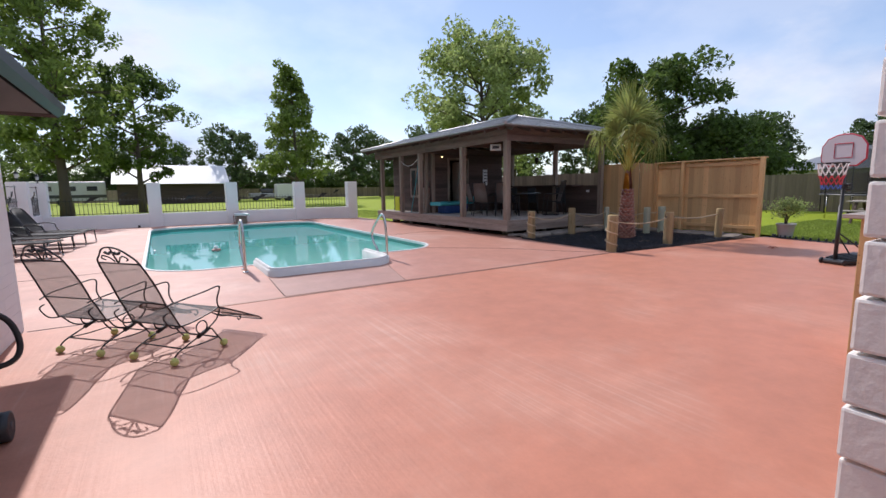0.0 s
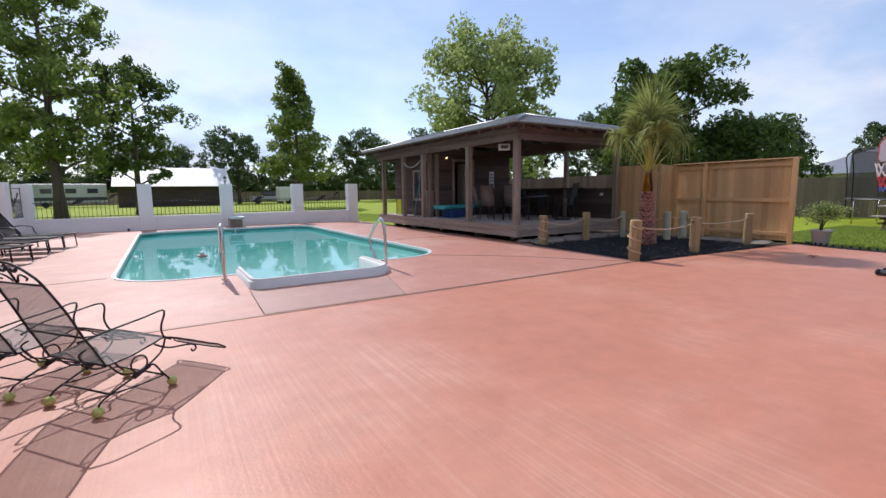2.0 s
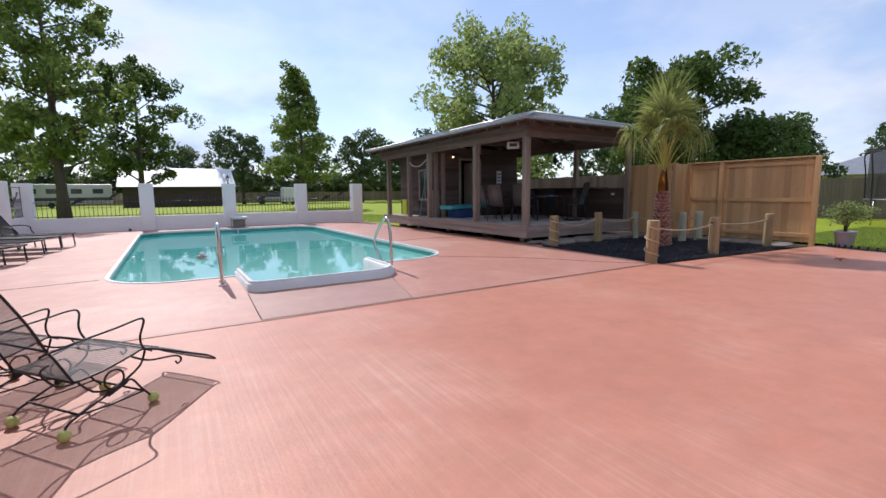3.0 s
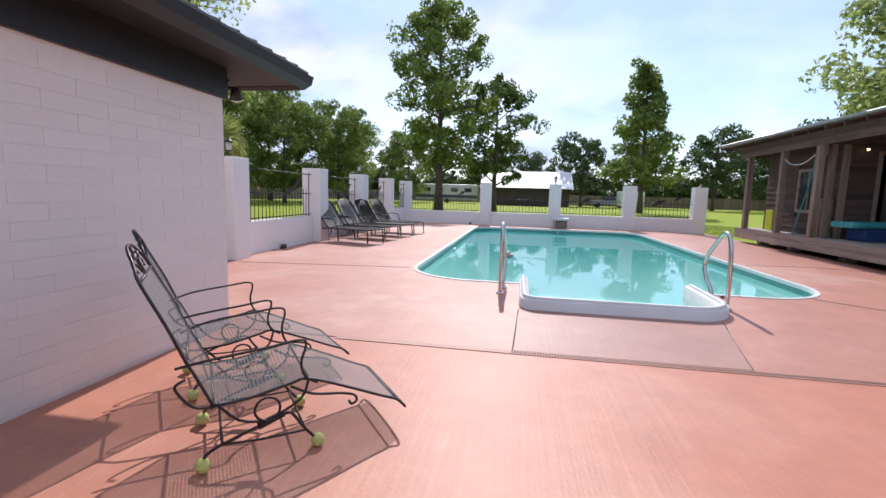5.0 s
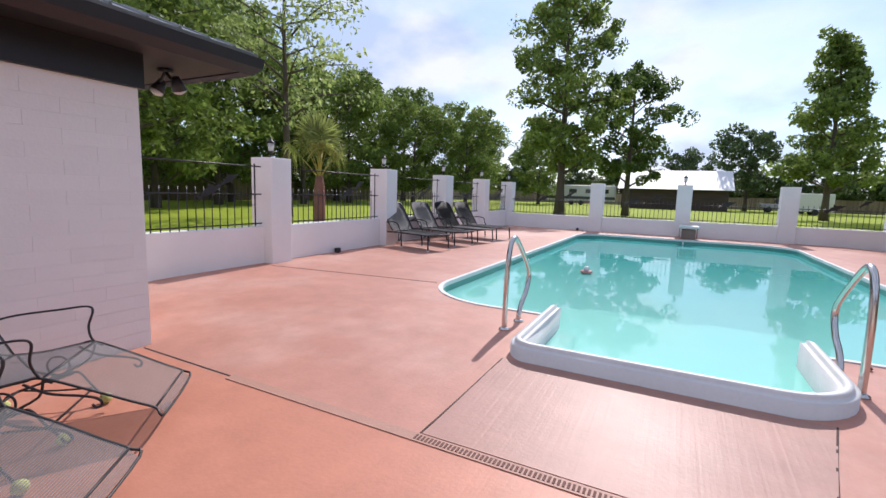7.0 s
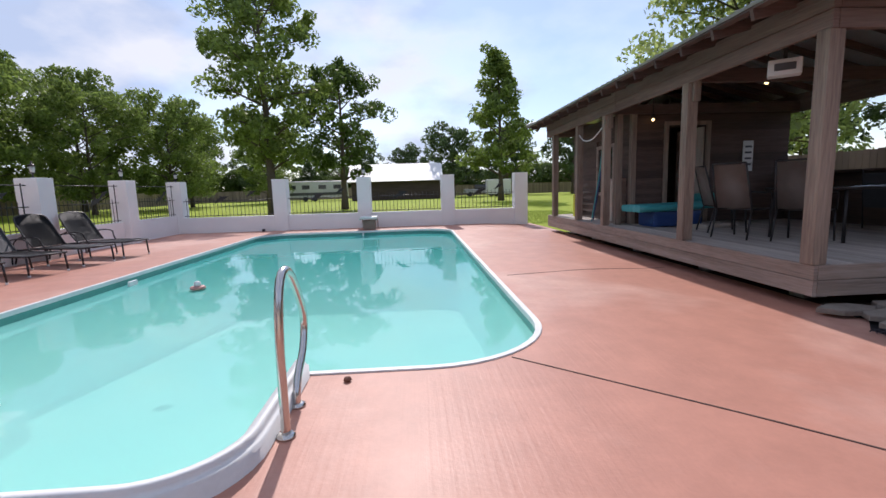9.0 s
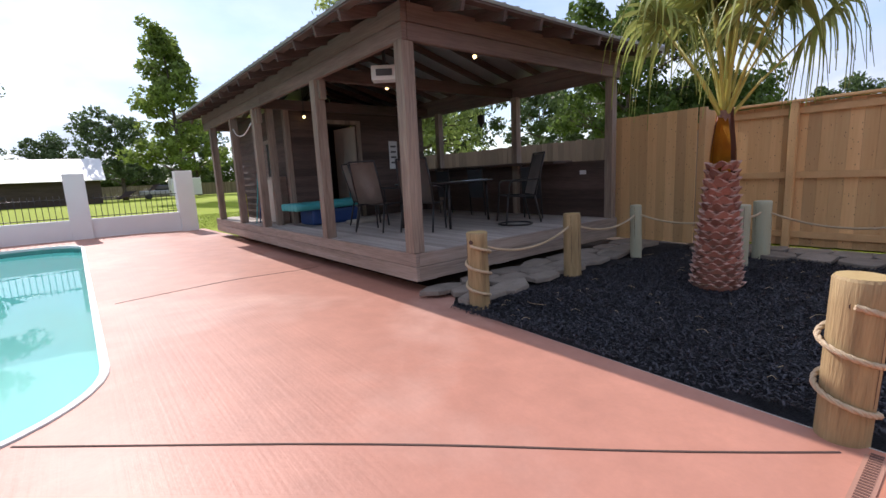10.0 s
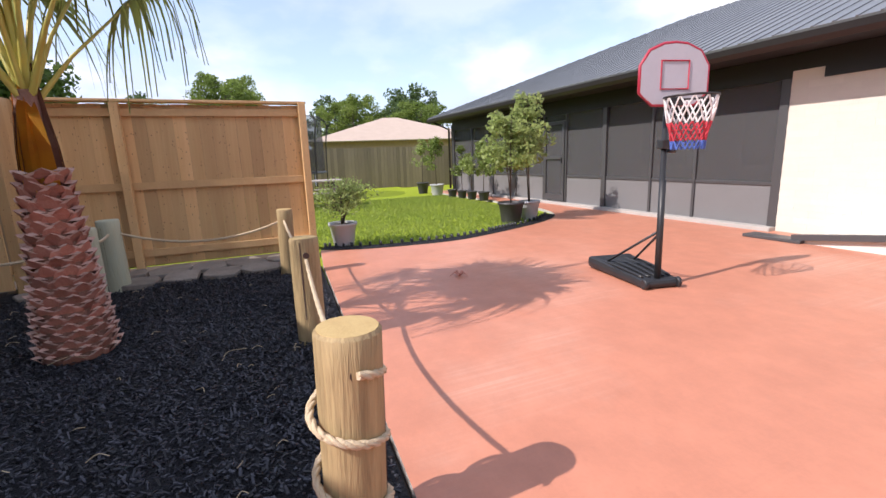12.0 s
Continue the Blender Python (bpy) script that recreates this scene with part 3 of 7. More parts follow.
drain = thing("channel_drain", "perforated channel drain strip painted with the patio", "drain")
bm = B()
strip(bm, [(-8.4, -3.68), (-0.28, -3.72)], 0.075, 0.0005, 0.005)
part("channel", bm, M_GALV, drain)
slot = B()
box(slot, -0.006, 0.006, -0.022, 0.022, 0.006, 0.0085)
slot_me = mesh_of("slot", slot, M_SLOT)
for i in range(296):
    x = -6.9 + i * 0.0225
    part("slot", slot_me, None, drain, m=pose(x, -3.6875 + 0.00493 * (-(x + 6.9)), 0))

# pool basin
pool = thing("pool", "in-ground swimming pool with turquoise plaster and white coping", "pool", pose(0, 0, RISE), kind="structure")
lp = pool_loop()
bm = B()
deep = lambda y: -1.05 - 0.11 * max(0.0, y + 1)
top = [bm.verts.new((x, y, 0.0)) for x, y in lp]
bot = [bm.verts.new((x, y, deep(y))) for x, y in lp]
for i in range(len(lp)):
    j = (i + 1) % len(lp)
    bm.faces.new((top[i], bot[i], bot[j], top[j]))
es = [bm.edges.get((bot[i], bot[(i + 1) % len(lp)])) for i in range(len(lp))]
bmesh.ops.triangle_fill(bm, use_beauty=True, edges=es)
part("basin", bm, M_SHELL, pool, "turquoise plastered basin")
bm = B()
ring = [p for p in pool_loop(-0.006)]
a = [bm.verts.new((x, y, -0.02)) for x, y in ring]
b = [bm.verts.new((x, y, -0.22)) for x, y in ring]
for i in range(len(ring)):
    j = (i + 1) % len(ring)
    if ring[i][1] > -1.2 and ring[j][1] > -1.2:
        bm.faces.new((a[i], a[j], b[j], b[i]))
part("waterline_tile", bm, M_TILE, pool, "dark green waterline band")
for k in range(3):
    bm = B()
    box(bm, SX0 + 0.01, SX1 - 0.01, SY0 + 0.02, SY0 + 0.42 + 0.34 * k, -1.1, -0.22 - 0.24 * k, 0.02)
    part("step", bm, M_SHELL, pool, "white pool step under water")
for k, (sx0, sx1) in enumerate(((SX0 + 0.01, SX0 + 0.22),)):
    bm = B()
    box(bm, sx0, sx1, SY0 + 0.03, PY0 + 0.05, -0.4, -0.17, 0.03)
    part("step_bench", bm, M_COPING, pool)


def band(bm, inner, outer, z0, z1, keep):
    """A raised rim between two outlines of the same length."""
    n = len(inner)
    for i in range(n):
        j = (i + 1) % n
        if not keep(inner[i]) or not keep(inner[j]):
            continue
        q = [(*inner[i], z1), (*inner[j], z1), (*outer[j], z1), (*outer[i], z1)]
        bm.faces.new([bm.verts.new(p) for p in q])
        bm.faces.new([bm.verts.new(p) for p in ((*outer[i], z1), (*outer[j], z1), (*outer[j], z0), (*outer[i], z0))])
        bm.faces.new([bm.verts.new(p) for p in ((*inner[j], z1), (*inner[i], z1), (*inner[i], z0), (*inner[j], z0))])
    bmesh.ops.remove_doubles(bm, verts=bm.verts, dist=0.001)


bm = B()
band(bm, pool_loop(-0.012), pool_loop(0.046), -0.045, 0.012, lambda p: p[1] > PY0 - 0.2)
es = [e for e in bm.edges if len(e.link_faces) == 2 and e.calc_face_angle(0) > 1.0]
bmesh.ops.bevel(bm, geom=es, offset=0.004, segments=2, affect="EDGES")
part("coping", bm, M_COPING, pool, "narrow white coping flush with the patio")
bm = B()
band(bm, pool_loop(-0.045), pool_loop(0.07), -0.14, 0.125, lambda p: p[1] < PY0 + 0.15 and SX0 - 0.3 < p[0] < SX1 + 0.3)
es = [e for e in bm.edges if len(e.link_faces) == 2 and e.calc_face_angle(0) > 1.0]
bmesh.ops.bevel(bm, geom=es, offset=0.035, segments=3, affect="EDGES")
for f in bm.faces:
    f.smooth = True
part("raised_coping", bm, M_COPING, pool, "raised rounded white rim of the step bay")
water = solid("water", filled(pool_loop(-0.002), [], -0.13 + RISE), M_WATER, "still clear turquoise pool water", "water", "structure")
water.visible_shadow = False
for px, py in ((-8.39, 3.2), (-5.5, 9.89)):
    bm = B()
    box(bm, px - 0.01, px + 0.03, py - 0.1, py + 0.1, -0.2, -0.06, 0.005)
    part("skimmer_mouth", bm, M_WHITEPL, pool)


# ---- white boundary wall with posts, iron rails ----
def wall_post(name, x0, x1, y0, y1, h):
    bm = B()
    box(bm, x0, x1, y0, y1, -0.1, h, 0.012)
    return solid(name, bm, M_STUCCO, "square white stucco wall post", "wall post", group="boundary wall posts")


bm = B()
box(bm, -12.0, -0.1, 11.28, 11.5, -0.1, 0.575, 0.012)
solid("wall_far", bm, M_STUCCO, "low white stucco boundary wall behind the pool", "wall", "structure")
bm = B()
box(bm, -11.92, -11.7, -3.4, 11.3, -0.1, 0.66, 0.012)
solid("wall_left", bm, M_STUCCO, "low white stucco boundary wall beside the loungers", "wall", "structure")
FAR_POSTS = [-8.55, -5.78, -2.95, -0.43]
for x in FAR_POSTS:
    wall_post("wall_post", x, x + 0.45, 11.2, 11.62, 1.77)
LEFT_POSTS = [-3.3, -0.5, 2.72, 5.66, 8.5, 11.3]
for y in LEFT_POSTS:
    wall_post("wall_post", -11.98, -11.52, y, y + 0.42, 1.77)

picket_bm = B()
tube(picket_bm, [(0, 0, 0), (0, 0, 1)], 0.008, 5)
picket_me = mesh_of("picket", picket_bm, M_IRON)


def dolphin(bm, s):
    """A leaping fish-like outline cut from plate."""
    out = [(-0.5, -0.10), (-0.42, 0.0), (-0.56, 0.10), (-0.36, 0.06), (-0.15, 0.15), (0.0, 0.18), (0.04, 0.30), (0.13, 0.18), (0.30, 0.12),
           (0.42, 0.05), (0.56, 0.03), (0.42, -0.02), (0.25, -0.03), (0.12, -0.05), (0.06, -0.16), (0.0, -0.05), (-0.2, -0.03), (-0.38, -0.05)]
    return prism(bm, [(x * s, y * s) for x, y in out], -0.006, 0.006)


def iron_panel(a, b, z0, z1, turn, far):
    """Pickets, rails and a plate ornament between two wall posts."""
    a, b = Vector((*a, 0)), Vector((*b, 0))
    d = (b - a).normalized()
    L = (b - a).length
    rail = thing("iron_railing", "thin black iron railing with a plate dolphin ornament" if far else "thin black iron railing between white posts", "railing", group="iron railings")
    n = int(L / 0.125)
    for i in range(1, n):
        p = a + d * (L * i / n)
        part("picket", picket_me, None, rail, m=Matrix.Translation((p.x, p.y, z0)) @ Matrix.Diagonal((1, 1, z1 - z0, 1)))
    for z in ((z0 + 0.05, z1 - 0.10) if far else (z0 + 0.05, z1 - 0.10, 1.62)):
        bm = B()
        tube(bm, [(a.x, a.y, z), (b.x, b.y, z)], 0.011, 6)
        part("rail", bm, M_IRON, rail)
    if not far:
        for q in (a + d * 0.12, b - d * 0.12):
            bm = B()
            tube(bm, [(q.x + 0.0, q.y, z0 + 0.02), (q.x + 0.0, q.y, 1.66)], 0.012, 6)
            part("side_bar", bm, M_IRON, rail)
    bm = B()
    dolphin(bm, 0.52 if far else 0.46)
    mid = a + d * (L * (0.42 if far else 0.62))
    part("dolphin_plate", bm, M_IRON, rail, "black cut-out dolphin plate",
         Matrix.Translation((mid.x - (0 if far else -0.02), mid.y - (0.02 if far else 0), z1 - 0.08)) @ pose(0, 0, 0, 90, 0, turn) @ pose(0, 0, 0, 0, 0, 24))
    if not far or rng.random() < 0.5:
        bm = B()
        dolphin(bm, 0.36)
        q = a + d * (L * 0.75)
        part("dolphin_plate", bm, M_IRON, rail, "", Matrix.Translation((q.x + (0 if far else 0.02), q.y - (0.02 if far else 0), z1 + 0.1)) @ pose(0, 0, 0, 90, 0, turn) @ pose(0, 0, 0, 0, 0, 30))


xs = [-11.55] + [v for x in FAR_POSTS for v in (x, x + 0.45)]
for i in range(0, 8, 2):
    iron_panel((xs[i], 11.4), (xs[i + 1], 11.4), 0.58, 1.22, 0, True)
for y0, y1 in zip(LEFT_POSTS, LEFT_POSTS[1:]):
    iron_panel((-11.76, y0 + 0.42), (-11.76, y1), 0.66, 1.28, 90, False)


def lantern(x, y, z):
    t = thing("post_lantern", "small black lantern with glass on a wall post", "lantern", pose(x, y, z), group="post lanterns")
    bm = B()
    lathe(bm, [(0.045, 0), (0.045, 0.015), (0.014, 0.03), (0.014, 0.09), (0.05, 0.10), (0.05, 0.112)], 10)
    part("stem", bm, M_IRON, t)
    bm = B()
    lathe(bm, [(0.042, 0.112), (0.058, 0.24)], 6)
    part("glass", bm, M_LAMPGLASS, t, "clear glass panes")
    bm = B()
    lathe(bm, [(0.078, 0.24), (0.05, 0.275), (0.018, 0.30), (0.012, 0.34), (0.002, 0.35)], 6)
    part("cap", bm, M_IRON, t)


for y in LEFT_POSTS[1:]:
    lantern(-11.75, y + 0.21, 1.77)
lantern(FAR_POSTS[1] + 0.22, 11.41, 1.77)


# ---- pavilion ----
DZ = 0.46
deck = thing("deck", "weathered grey raised timber deck of the pavilion", "deck", kind="structure")
bw = 0.142
for i in range(29):
    bm = B()
    box(bm, 0.03 + i * bw, 0.03 + i * bw + bw - 0.008, 0.02, 8.74, DZ - 0.035, DZ, 0.004)
    part("deck_board", bm, M_DECK, deck)
for (x0, x1, y0, y1) in ((0.0, 0.045, -0.01, 4.3), (0.0, 0.045, 4.31, 8.74), (0.05, 4.1, -0.01, 0.03), (0.05, 4.1, 8.73, 8.77)):
    for z0, z1 in ((0.145, 0.305), (0.31, 0.455)):
        bm = B()
        box(bm, x0 - 0.012, x1 - 0.012, y0 - 0.012, y1, z0, z1, 0.005)
        part("fascia_board", bm, M_FASCIA, deck, "weathered grey skirt board")
for x in (0.62, 2.0, 3.7):
    for y in (0.7, 2.4, 4.5, 6.6, 8.2):
        bm = B()
        box(bm, x - 0.14, x + 0.14, y - 0.1, y + 0.1, -0.1, 0.42, 0.008)
        part("pier", bm, M_CONC, deck, "concrete block pier")
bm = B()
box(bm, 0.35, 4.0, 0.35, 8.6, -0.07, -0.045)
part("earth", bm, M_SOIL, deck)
part("earth", box(B(), -0.15, 5.55, -4.1, 0.34, -0.075, -0.05), M_SOIL, deck)
part("earth", box(B(), 4.01, 5.58, 0.35, 13.9, -0.075, -0.04), M_SOIL, deck)

pav = thing("pavilion", "open dark timber pool pavilion with a low metal hip roof", "pavilion")
BZ = 2.65


def pav_post(x, y, w=0.13, z0=DZ, z1=BZ):
    bm = B()
    box(bm, x - w / 2, x + w / 2, y - w / 2, y + w / 2, z0, z1 + 0.02, 0.008)
    return part("post", bm, M_POSTWOOD, pav, "weathered square timber post")


for y in (0.06, 2.2, 4.95, 6.45, 8.25):
    pav_post(0.045, y, 0.15 if y < 3 else 0.14)
pav_post(0.30, 4.95, 0.12)
for x, y in ((4.0, 0.06), (4.0, 2.05), (4.0, 4.4), (4.0, 8.6), (2.1, 8.6)):
    pav_post(x, y)
for y in (2.2, 4.95):
    for s in (-1, 1):
        bm = B()
        box(bm, 0.02, 0.12, y + s * 0.11 - 0.025, y + s * 0.11 + 0.025, BZ - 0.25, BZ + 0.02, 0.005)
        part("bracket", bm, M_POSTWOOD, pav)
# beams and fascia planks round the eaves
for k, (z0, z1, o) in enumerate(((BZ, BZ + 0.17, 0.0), (BZ + 0.175, BZ + 0.36, 0.012))):
    for x0, x1, y0, y1 in ((-0.03 - o, 0.03, -0.03 - o, 4.4), (-0.03 - o, 0.03, 4.41, 8.8), (0.035, 4.1, -0.03 - o, 0.03), (4.04, 4.10 + o, 0.035, 8.7), (0.035, 4.03, 8.72, 8.8 + o)):
        bm = B()
        box(bm, x0, x1, y0, y1, z0, z1, 0.006)
        part("beam_plank", bm, M_BEAM, pav)
for y0, y1, x0, x1 in ((0.035, 0.10, 0.035, 4.03), (2.15, 2.25, 0.035, 4.03), (4.85, 4.95, 0.035, 4.03)):
    bm = B()
    box(bm, x0, x1, y0, y1, BZ + 0.02, BZ + 0.20, 0.006)
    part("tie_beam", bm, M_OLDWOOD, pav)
# hip roof, ribbed metal sheets on rafters
EX0, EX1, EY0, EY1, EZ = -0.50, 4.55, -0.50, 9.25, 2.99
RX, RY0, RY1, RZ = 2.04, 2.0, 6.75, 3.67


def roof_face(bm, a, b, c, d, thick=0.03):
    """One roof slope a-b at the eave, d-c at the ridge."""
    a, b, c, d = map(Vector, (a, b, c, d))
    nrm = (b - a).cross(d - a).normalized()
    vs = [bm.verts.new(p) for p in (a, b, c, d)] if (c - d).length > 0.01 else [bm.verts.new(p) for p in (a, b, c)]
    f = bm.faces.new(vs)
    ex = bmesh.ops.extrude_face_region(bm, geom=[f])
    bmesh.ops.translate(bm, verts=[v for v in ex["geom"] if isinstance(v, bmesh.types.BMVert)], vec=nrm * thick)


def roof_ribs(parent, material, a, b, c, d, thick=0.03, ribs=10, rib=0.025):
    """Standing ribs from eave to ridge, each a piece of its slope."""
    a, b, c, d = map(Vector, (a, b, c, d))
    nrm = (b - a).cross(d - a).normalized()
    ab, L = (b - a).normalized(), (b - a).length
    perp = nrm.cross(ab).normalized()
    ds, cs = (d - a).dot(ab), (c - a).dot(ab)
    h = (d - a).dot(perp)
    for i in range(1, ribs):
        s = L * i / ribs
        t = 1.0
        if s < ds:
            t = s / ds
        elif s > cs and L - cs > 1e-6:
            t = (L - s) / (L - cs)
        p0, p1 = a + ab * s + nrm * (thick + 0.002), a + ab * s + perp * (h * t) + nrm * (thick + 0.002)
        if (p1 - p0).length > 0.2:
            part("rib", tube(B(), [p0, p1], rib * 0.6, 4), material, parent)


def roof_part(name, corners, parent, material, ribs, label="", rib=0.025):
    bm = B()
    roof_face(bm, *corners)
    ob = part(name, bm, material, parent, label)
    roof_ribs(ob, material, *corners, ribs=ribs, rib=rib)
    return ob


r0, r1 = (RX, RY0, RZ), (RX, RY1, RZ)
c00, c10, c11, c01 = (EX0, EY0, EZ), (EX1, EY0, EZ), (EX1, EY1, EZ), (EX0, EY1, EZ)
roof_part("roof_slope", (c01, c00, r0, r1), pav, M_ROOFS, 44)
roof_part("roof_slope", (c11, c10, r0, r1)[::1], pav, M_ROOFS, 2)
roof_part("roof_slope", (c00, c10, r0, r0), pav, M_ROOFS, 24)
roof_part("roof_slope", (c11, c01, r1, r1), pav, M_ROOFS, 24)
bm = B()
for p in (c00, c10):
    tube(bm, [Vector(p) + Vector((0, 0, 0.05)), Vector(r0) + Vector((0, 0, 0.05))], 0.05, 6)
for p in (c01, c11):
    tube(bm, [Vector(p) + Vector((0, 0, 0.05)), Vector(r1) + Vector((0, 0, 0.05))], 0.05, 6)
tube(bm, [Vector(r0) + Vector((0, 0, 0.05)), Vector(r1) + Vector((0, 0, 0.05))], 0.05, 6)
part("ridge_cap", bm, M_ROOFS, pav)
slope = lambda x, y: EZ + (RZ - EZ) * min((x - EX0) / (RX - EX0), (EX1 - x) / (EX1 - RX), (y - EY0) / (RY0 - EY0), (EY1 - y) / (EY1 - RY1), 1.0)


def rafter(p, q):
    bm = B()
    p, q = Vector((*p, slope(*p) - 0.075)), Vector((*q, slope(*q) - 0.075))
    d = (q - p).normalized()
    up = (Vector((0, 0, 1)) - d * d.z).normalized()
    s = d.cross(up) * 0.022
    u = up * 0.06
    vs = [[bm.verts.new(e + k) for k in (-s - u, s - u, s + u, -s + u)] for e in (p, q)]
    bm.faces.new(vs[0][::-1]), bm.faces.new(vs[1])
    for i in range(4):
        j = (i + 1) % 4
        bm.faces.new((vs[0][i], vs[0][j], vs[1][j], vs[1][i]))
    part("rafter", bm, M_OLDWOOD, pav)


for i in range(16):
    y = EY0 + 0.3 + i * 0.60
    xe = min((y - EY0) / (RY0 - EY0), (EY1 - y) / (EY1 - RY1), 1.0) * (RX - EX0)
    if xe > 0.25:
        rafter((EX0 + 0.02, y), (EX0 + xe - 0.02, y))
        rafter((EX1 - 0.02, y), (EX1 - xe + 0.02, y))
for i in range(8):
    x = EX0 + 0.3 + i * 0.6
    ye = min((x - EX0) / (RX - EX0), (EX1 - x) / (EX1 - RX), 1.0) * (RY0 - EY0)
    rafter((x, EY0 + 0.02), (x, EY0 + ye - 0.02))
    rafter((x, EY1 - 0.02), (x, EY1 - ye * (EY1 - RY1) / (RY0 - EY0) + 0.02))
# eave lath under the sheets
for z, (p, q) in enumerate((((EX0 + 0.06, EY0 + 0.1), (EX0 + 0.06, EY1 - 0.1)), ((EX0 + 0.1, EY0 + 0.06), (EX1 - 0.1, EY0 + 0.06)))):
    bm = B()
    zz = EZ - 0.0
    box(bm, min(p[0], q[0]) - 0.05, max(p[0], q[0]) + 0.05, min(p[1], q[1]) - 0.05, max(p[1], q[1]) + 0.05, zz - 0.025, zz + 0.012, 0.003)
    part("eave_board", bm, M_OLDWOOD, pav)
# store room: lapped planks on two faces, plain elsewhere
ROOM = (0.62, 3.95, 5.0, 8.3)


def plank_wall(name, a, b, z0, z1, openings, parent, facing, material=M_OLDWOOD, ph=0.155):
    """Lapped horizontal planks from a to b; openings are (s0, s1, z0, z1) along the wall."""
    a, b = Vector((*a, 0)), Vector((*b, 0))
    d, L = (b - a).normalized(), (b - a).length
    n = Vector((*facing, 0))
    k = int((z1 - z0) / ph)
    for i in range(k):
        lo, hi = z0 + i * ph, z0 + (i + 1) * ph
        spans = [(0, L)]
        for s0, s1, oz0, oz1 in openings:
            if hi > oz0 + 0.02 and lo < oz1 - 0.02:
                spans = [q for t0, t1 in spans for q in ((t0, min(t1, s0)), (max(t0, s1), t1)) if q[1] - q[0] > 0.02]
        for t0, t1 in spans:
            bm = B()
            p, q = a + d * t0, a + d * t1
            vs = []
            for e in (p, q):
                vs.append([bm.verts.new(e + n * o + Vector((0, 0, z))) for o, z in ((0, lo), (0.034, lo), (0.016, hi + 0.012), (0, hi + 0.012))])
            bm.faces.new(vs[0]), bm.faces.new(vs[1][::-1])
            for j in range(4):
                bm.faces.new((vs[0][j], vs[1][j], vs[1][(j + 1) % 4], vs[0][(j + 1) % 4]))
            part(name, bm, material, parent)


room = thing("pool_house", "dark plank-clad store room under the pavilion roof", "shed")
X0, X1, Y0, Y1 = ROOM
dx0, dx1 = 1.35, 2.15
for x0, x1 in ((X0 + 0.01, dx0), (dx1, X1)):
    bm = B()
    box(bm, x0, x1, Y0, Y0 + 0.09, DZ, 2.78)
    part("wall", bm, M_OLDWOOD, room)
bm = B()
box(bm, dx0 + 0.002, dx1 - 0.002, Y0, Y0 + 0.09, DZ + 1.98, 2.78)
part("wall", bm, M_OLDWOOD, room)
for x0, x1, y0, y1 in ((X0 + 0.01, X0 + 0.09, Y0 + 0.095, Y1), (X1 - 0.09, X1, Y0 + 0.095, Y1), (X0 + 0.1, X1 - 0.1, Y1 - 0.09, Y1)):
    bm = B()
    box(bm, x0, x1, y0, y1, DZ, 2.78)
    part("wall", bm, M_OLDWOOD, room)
plank_wall("siding_plank", (X0, Y0), (X1, Y0), DZ, 2.75, [(dx0 - X0 - 0.02, dx1 - X0 + 0.02, DZ, DZ + 2.0)], room, (0, -1))
plank_wall("siding_plank", (X0, Y0), (X0, Y1), DZ, 2.75, [(0.75, 1.75, DZ + 0.55, DZ + 1.75)], room, (-1, 0))
bm = B()
box(bm, X0 - 0.05, X0 + 0.06, Y0 - 0.05, Y0 + 0.06, DZ, 2.77, 0.006)
part("corner_board", bm, M_POSTWOOD, room, "weathered corner board")
# window on the pool side
win = part("window", box(B(), X0 - 0.012, X0 + 0.008, Y0 + 0.85, Y0 + 1.65, DZ + 0.65, DZ + 1.65), M_GLASSDK, room, "dark window with timber frame")
for y0, y1, z0, z1 in ((0.77, 0.85, 0.57, 1.73), (1.65, 1.73, 0.57, 1.73), (0.85, 1.65, 0.57, 0.65), (0.85, 1.65, 1.65, 1.73), (1.23, 1.27, 0.65, 1.65)):
    bm = B()
    box(bm, X0 - 0.045, X0 + 0.0, Y0 + y0, Y0 + y1, DZ + z0, DZ + z1, 0.004)
    part("window_frame", bm, M_FASCIA, win)
# door: open leaf, frame
for x0, x1, z0, z1 in ((dx0 - 0.09, dx0, 0, 2.06), (dx1, dx1 + 0.09, 0, 2.06), (dx0, dx1, 1.98, 2.06)):
    bm = B()
    box(bm, x0, x1, Y0 - 0.055, Y0 - 0.02, DZ + z0, DZ + z1, 0.004)
    part("door_frame", bm, M_POSTWOOD, room, "timber door frame")
leaf = part("door", box(B(), 0, 0.78, -0.02, 0.02, 0.01, 1.95, 0.004), M_BEIGE, room, "pale panel door standing ajar", pose(dx1 - 0.01, Y0 + 0.03, DZ, 0, 0, 97))
for z0, z1 in ((0.15, 0.85), (1.0, 1.8)):
    for x0, x1 in ((0.09, 0.36), (0.42, 0.69)):
        part("door_panel", box(B(), x0, x1, 0.018, 0.028, z0, z1, 0.004), M_BEIGE, leaf)
        part("door_panel", box(B(), x0, x1, -0.028, -0.018, z0, z1, 0.004), M_BEIGE, leaf)
# low bar wall at the back with counter
bar = thing("bar_wall", "low dark plank wall with a timber counter ledge", "wall", kind="structure")
part("wall_core", box(B(), 4.03, 4.09, 0.15, 8.3, DZ, 1.38), M_OLDWOOD, bar)
plank_wall("siding_plank", (4.03, 0.15), (4.03, 4.98), DZ, 1.39, [], bar, (-1, 0))
part("counter", box(B(), 3.62, 4.18, 0.9, 4.9, 1.385, 1.43, 0.008), M_OLDWOOD, bar, "dark timber counter ledge")
part("socket", box(B(), 3.985, 4.0, 0.5, 0.62, 1.18, 1.25, 0.004), M_WHITEPL, bar, "white socket plate")

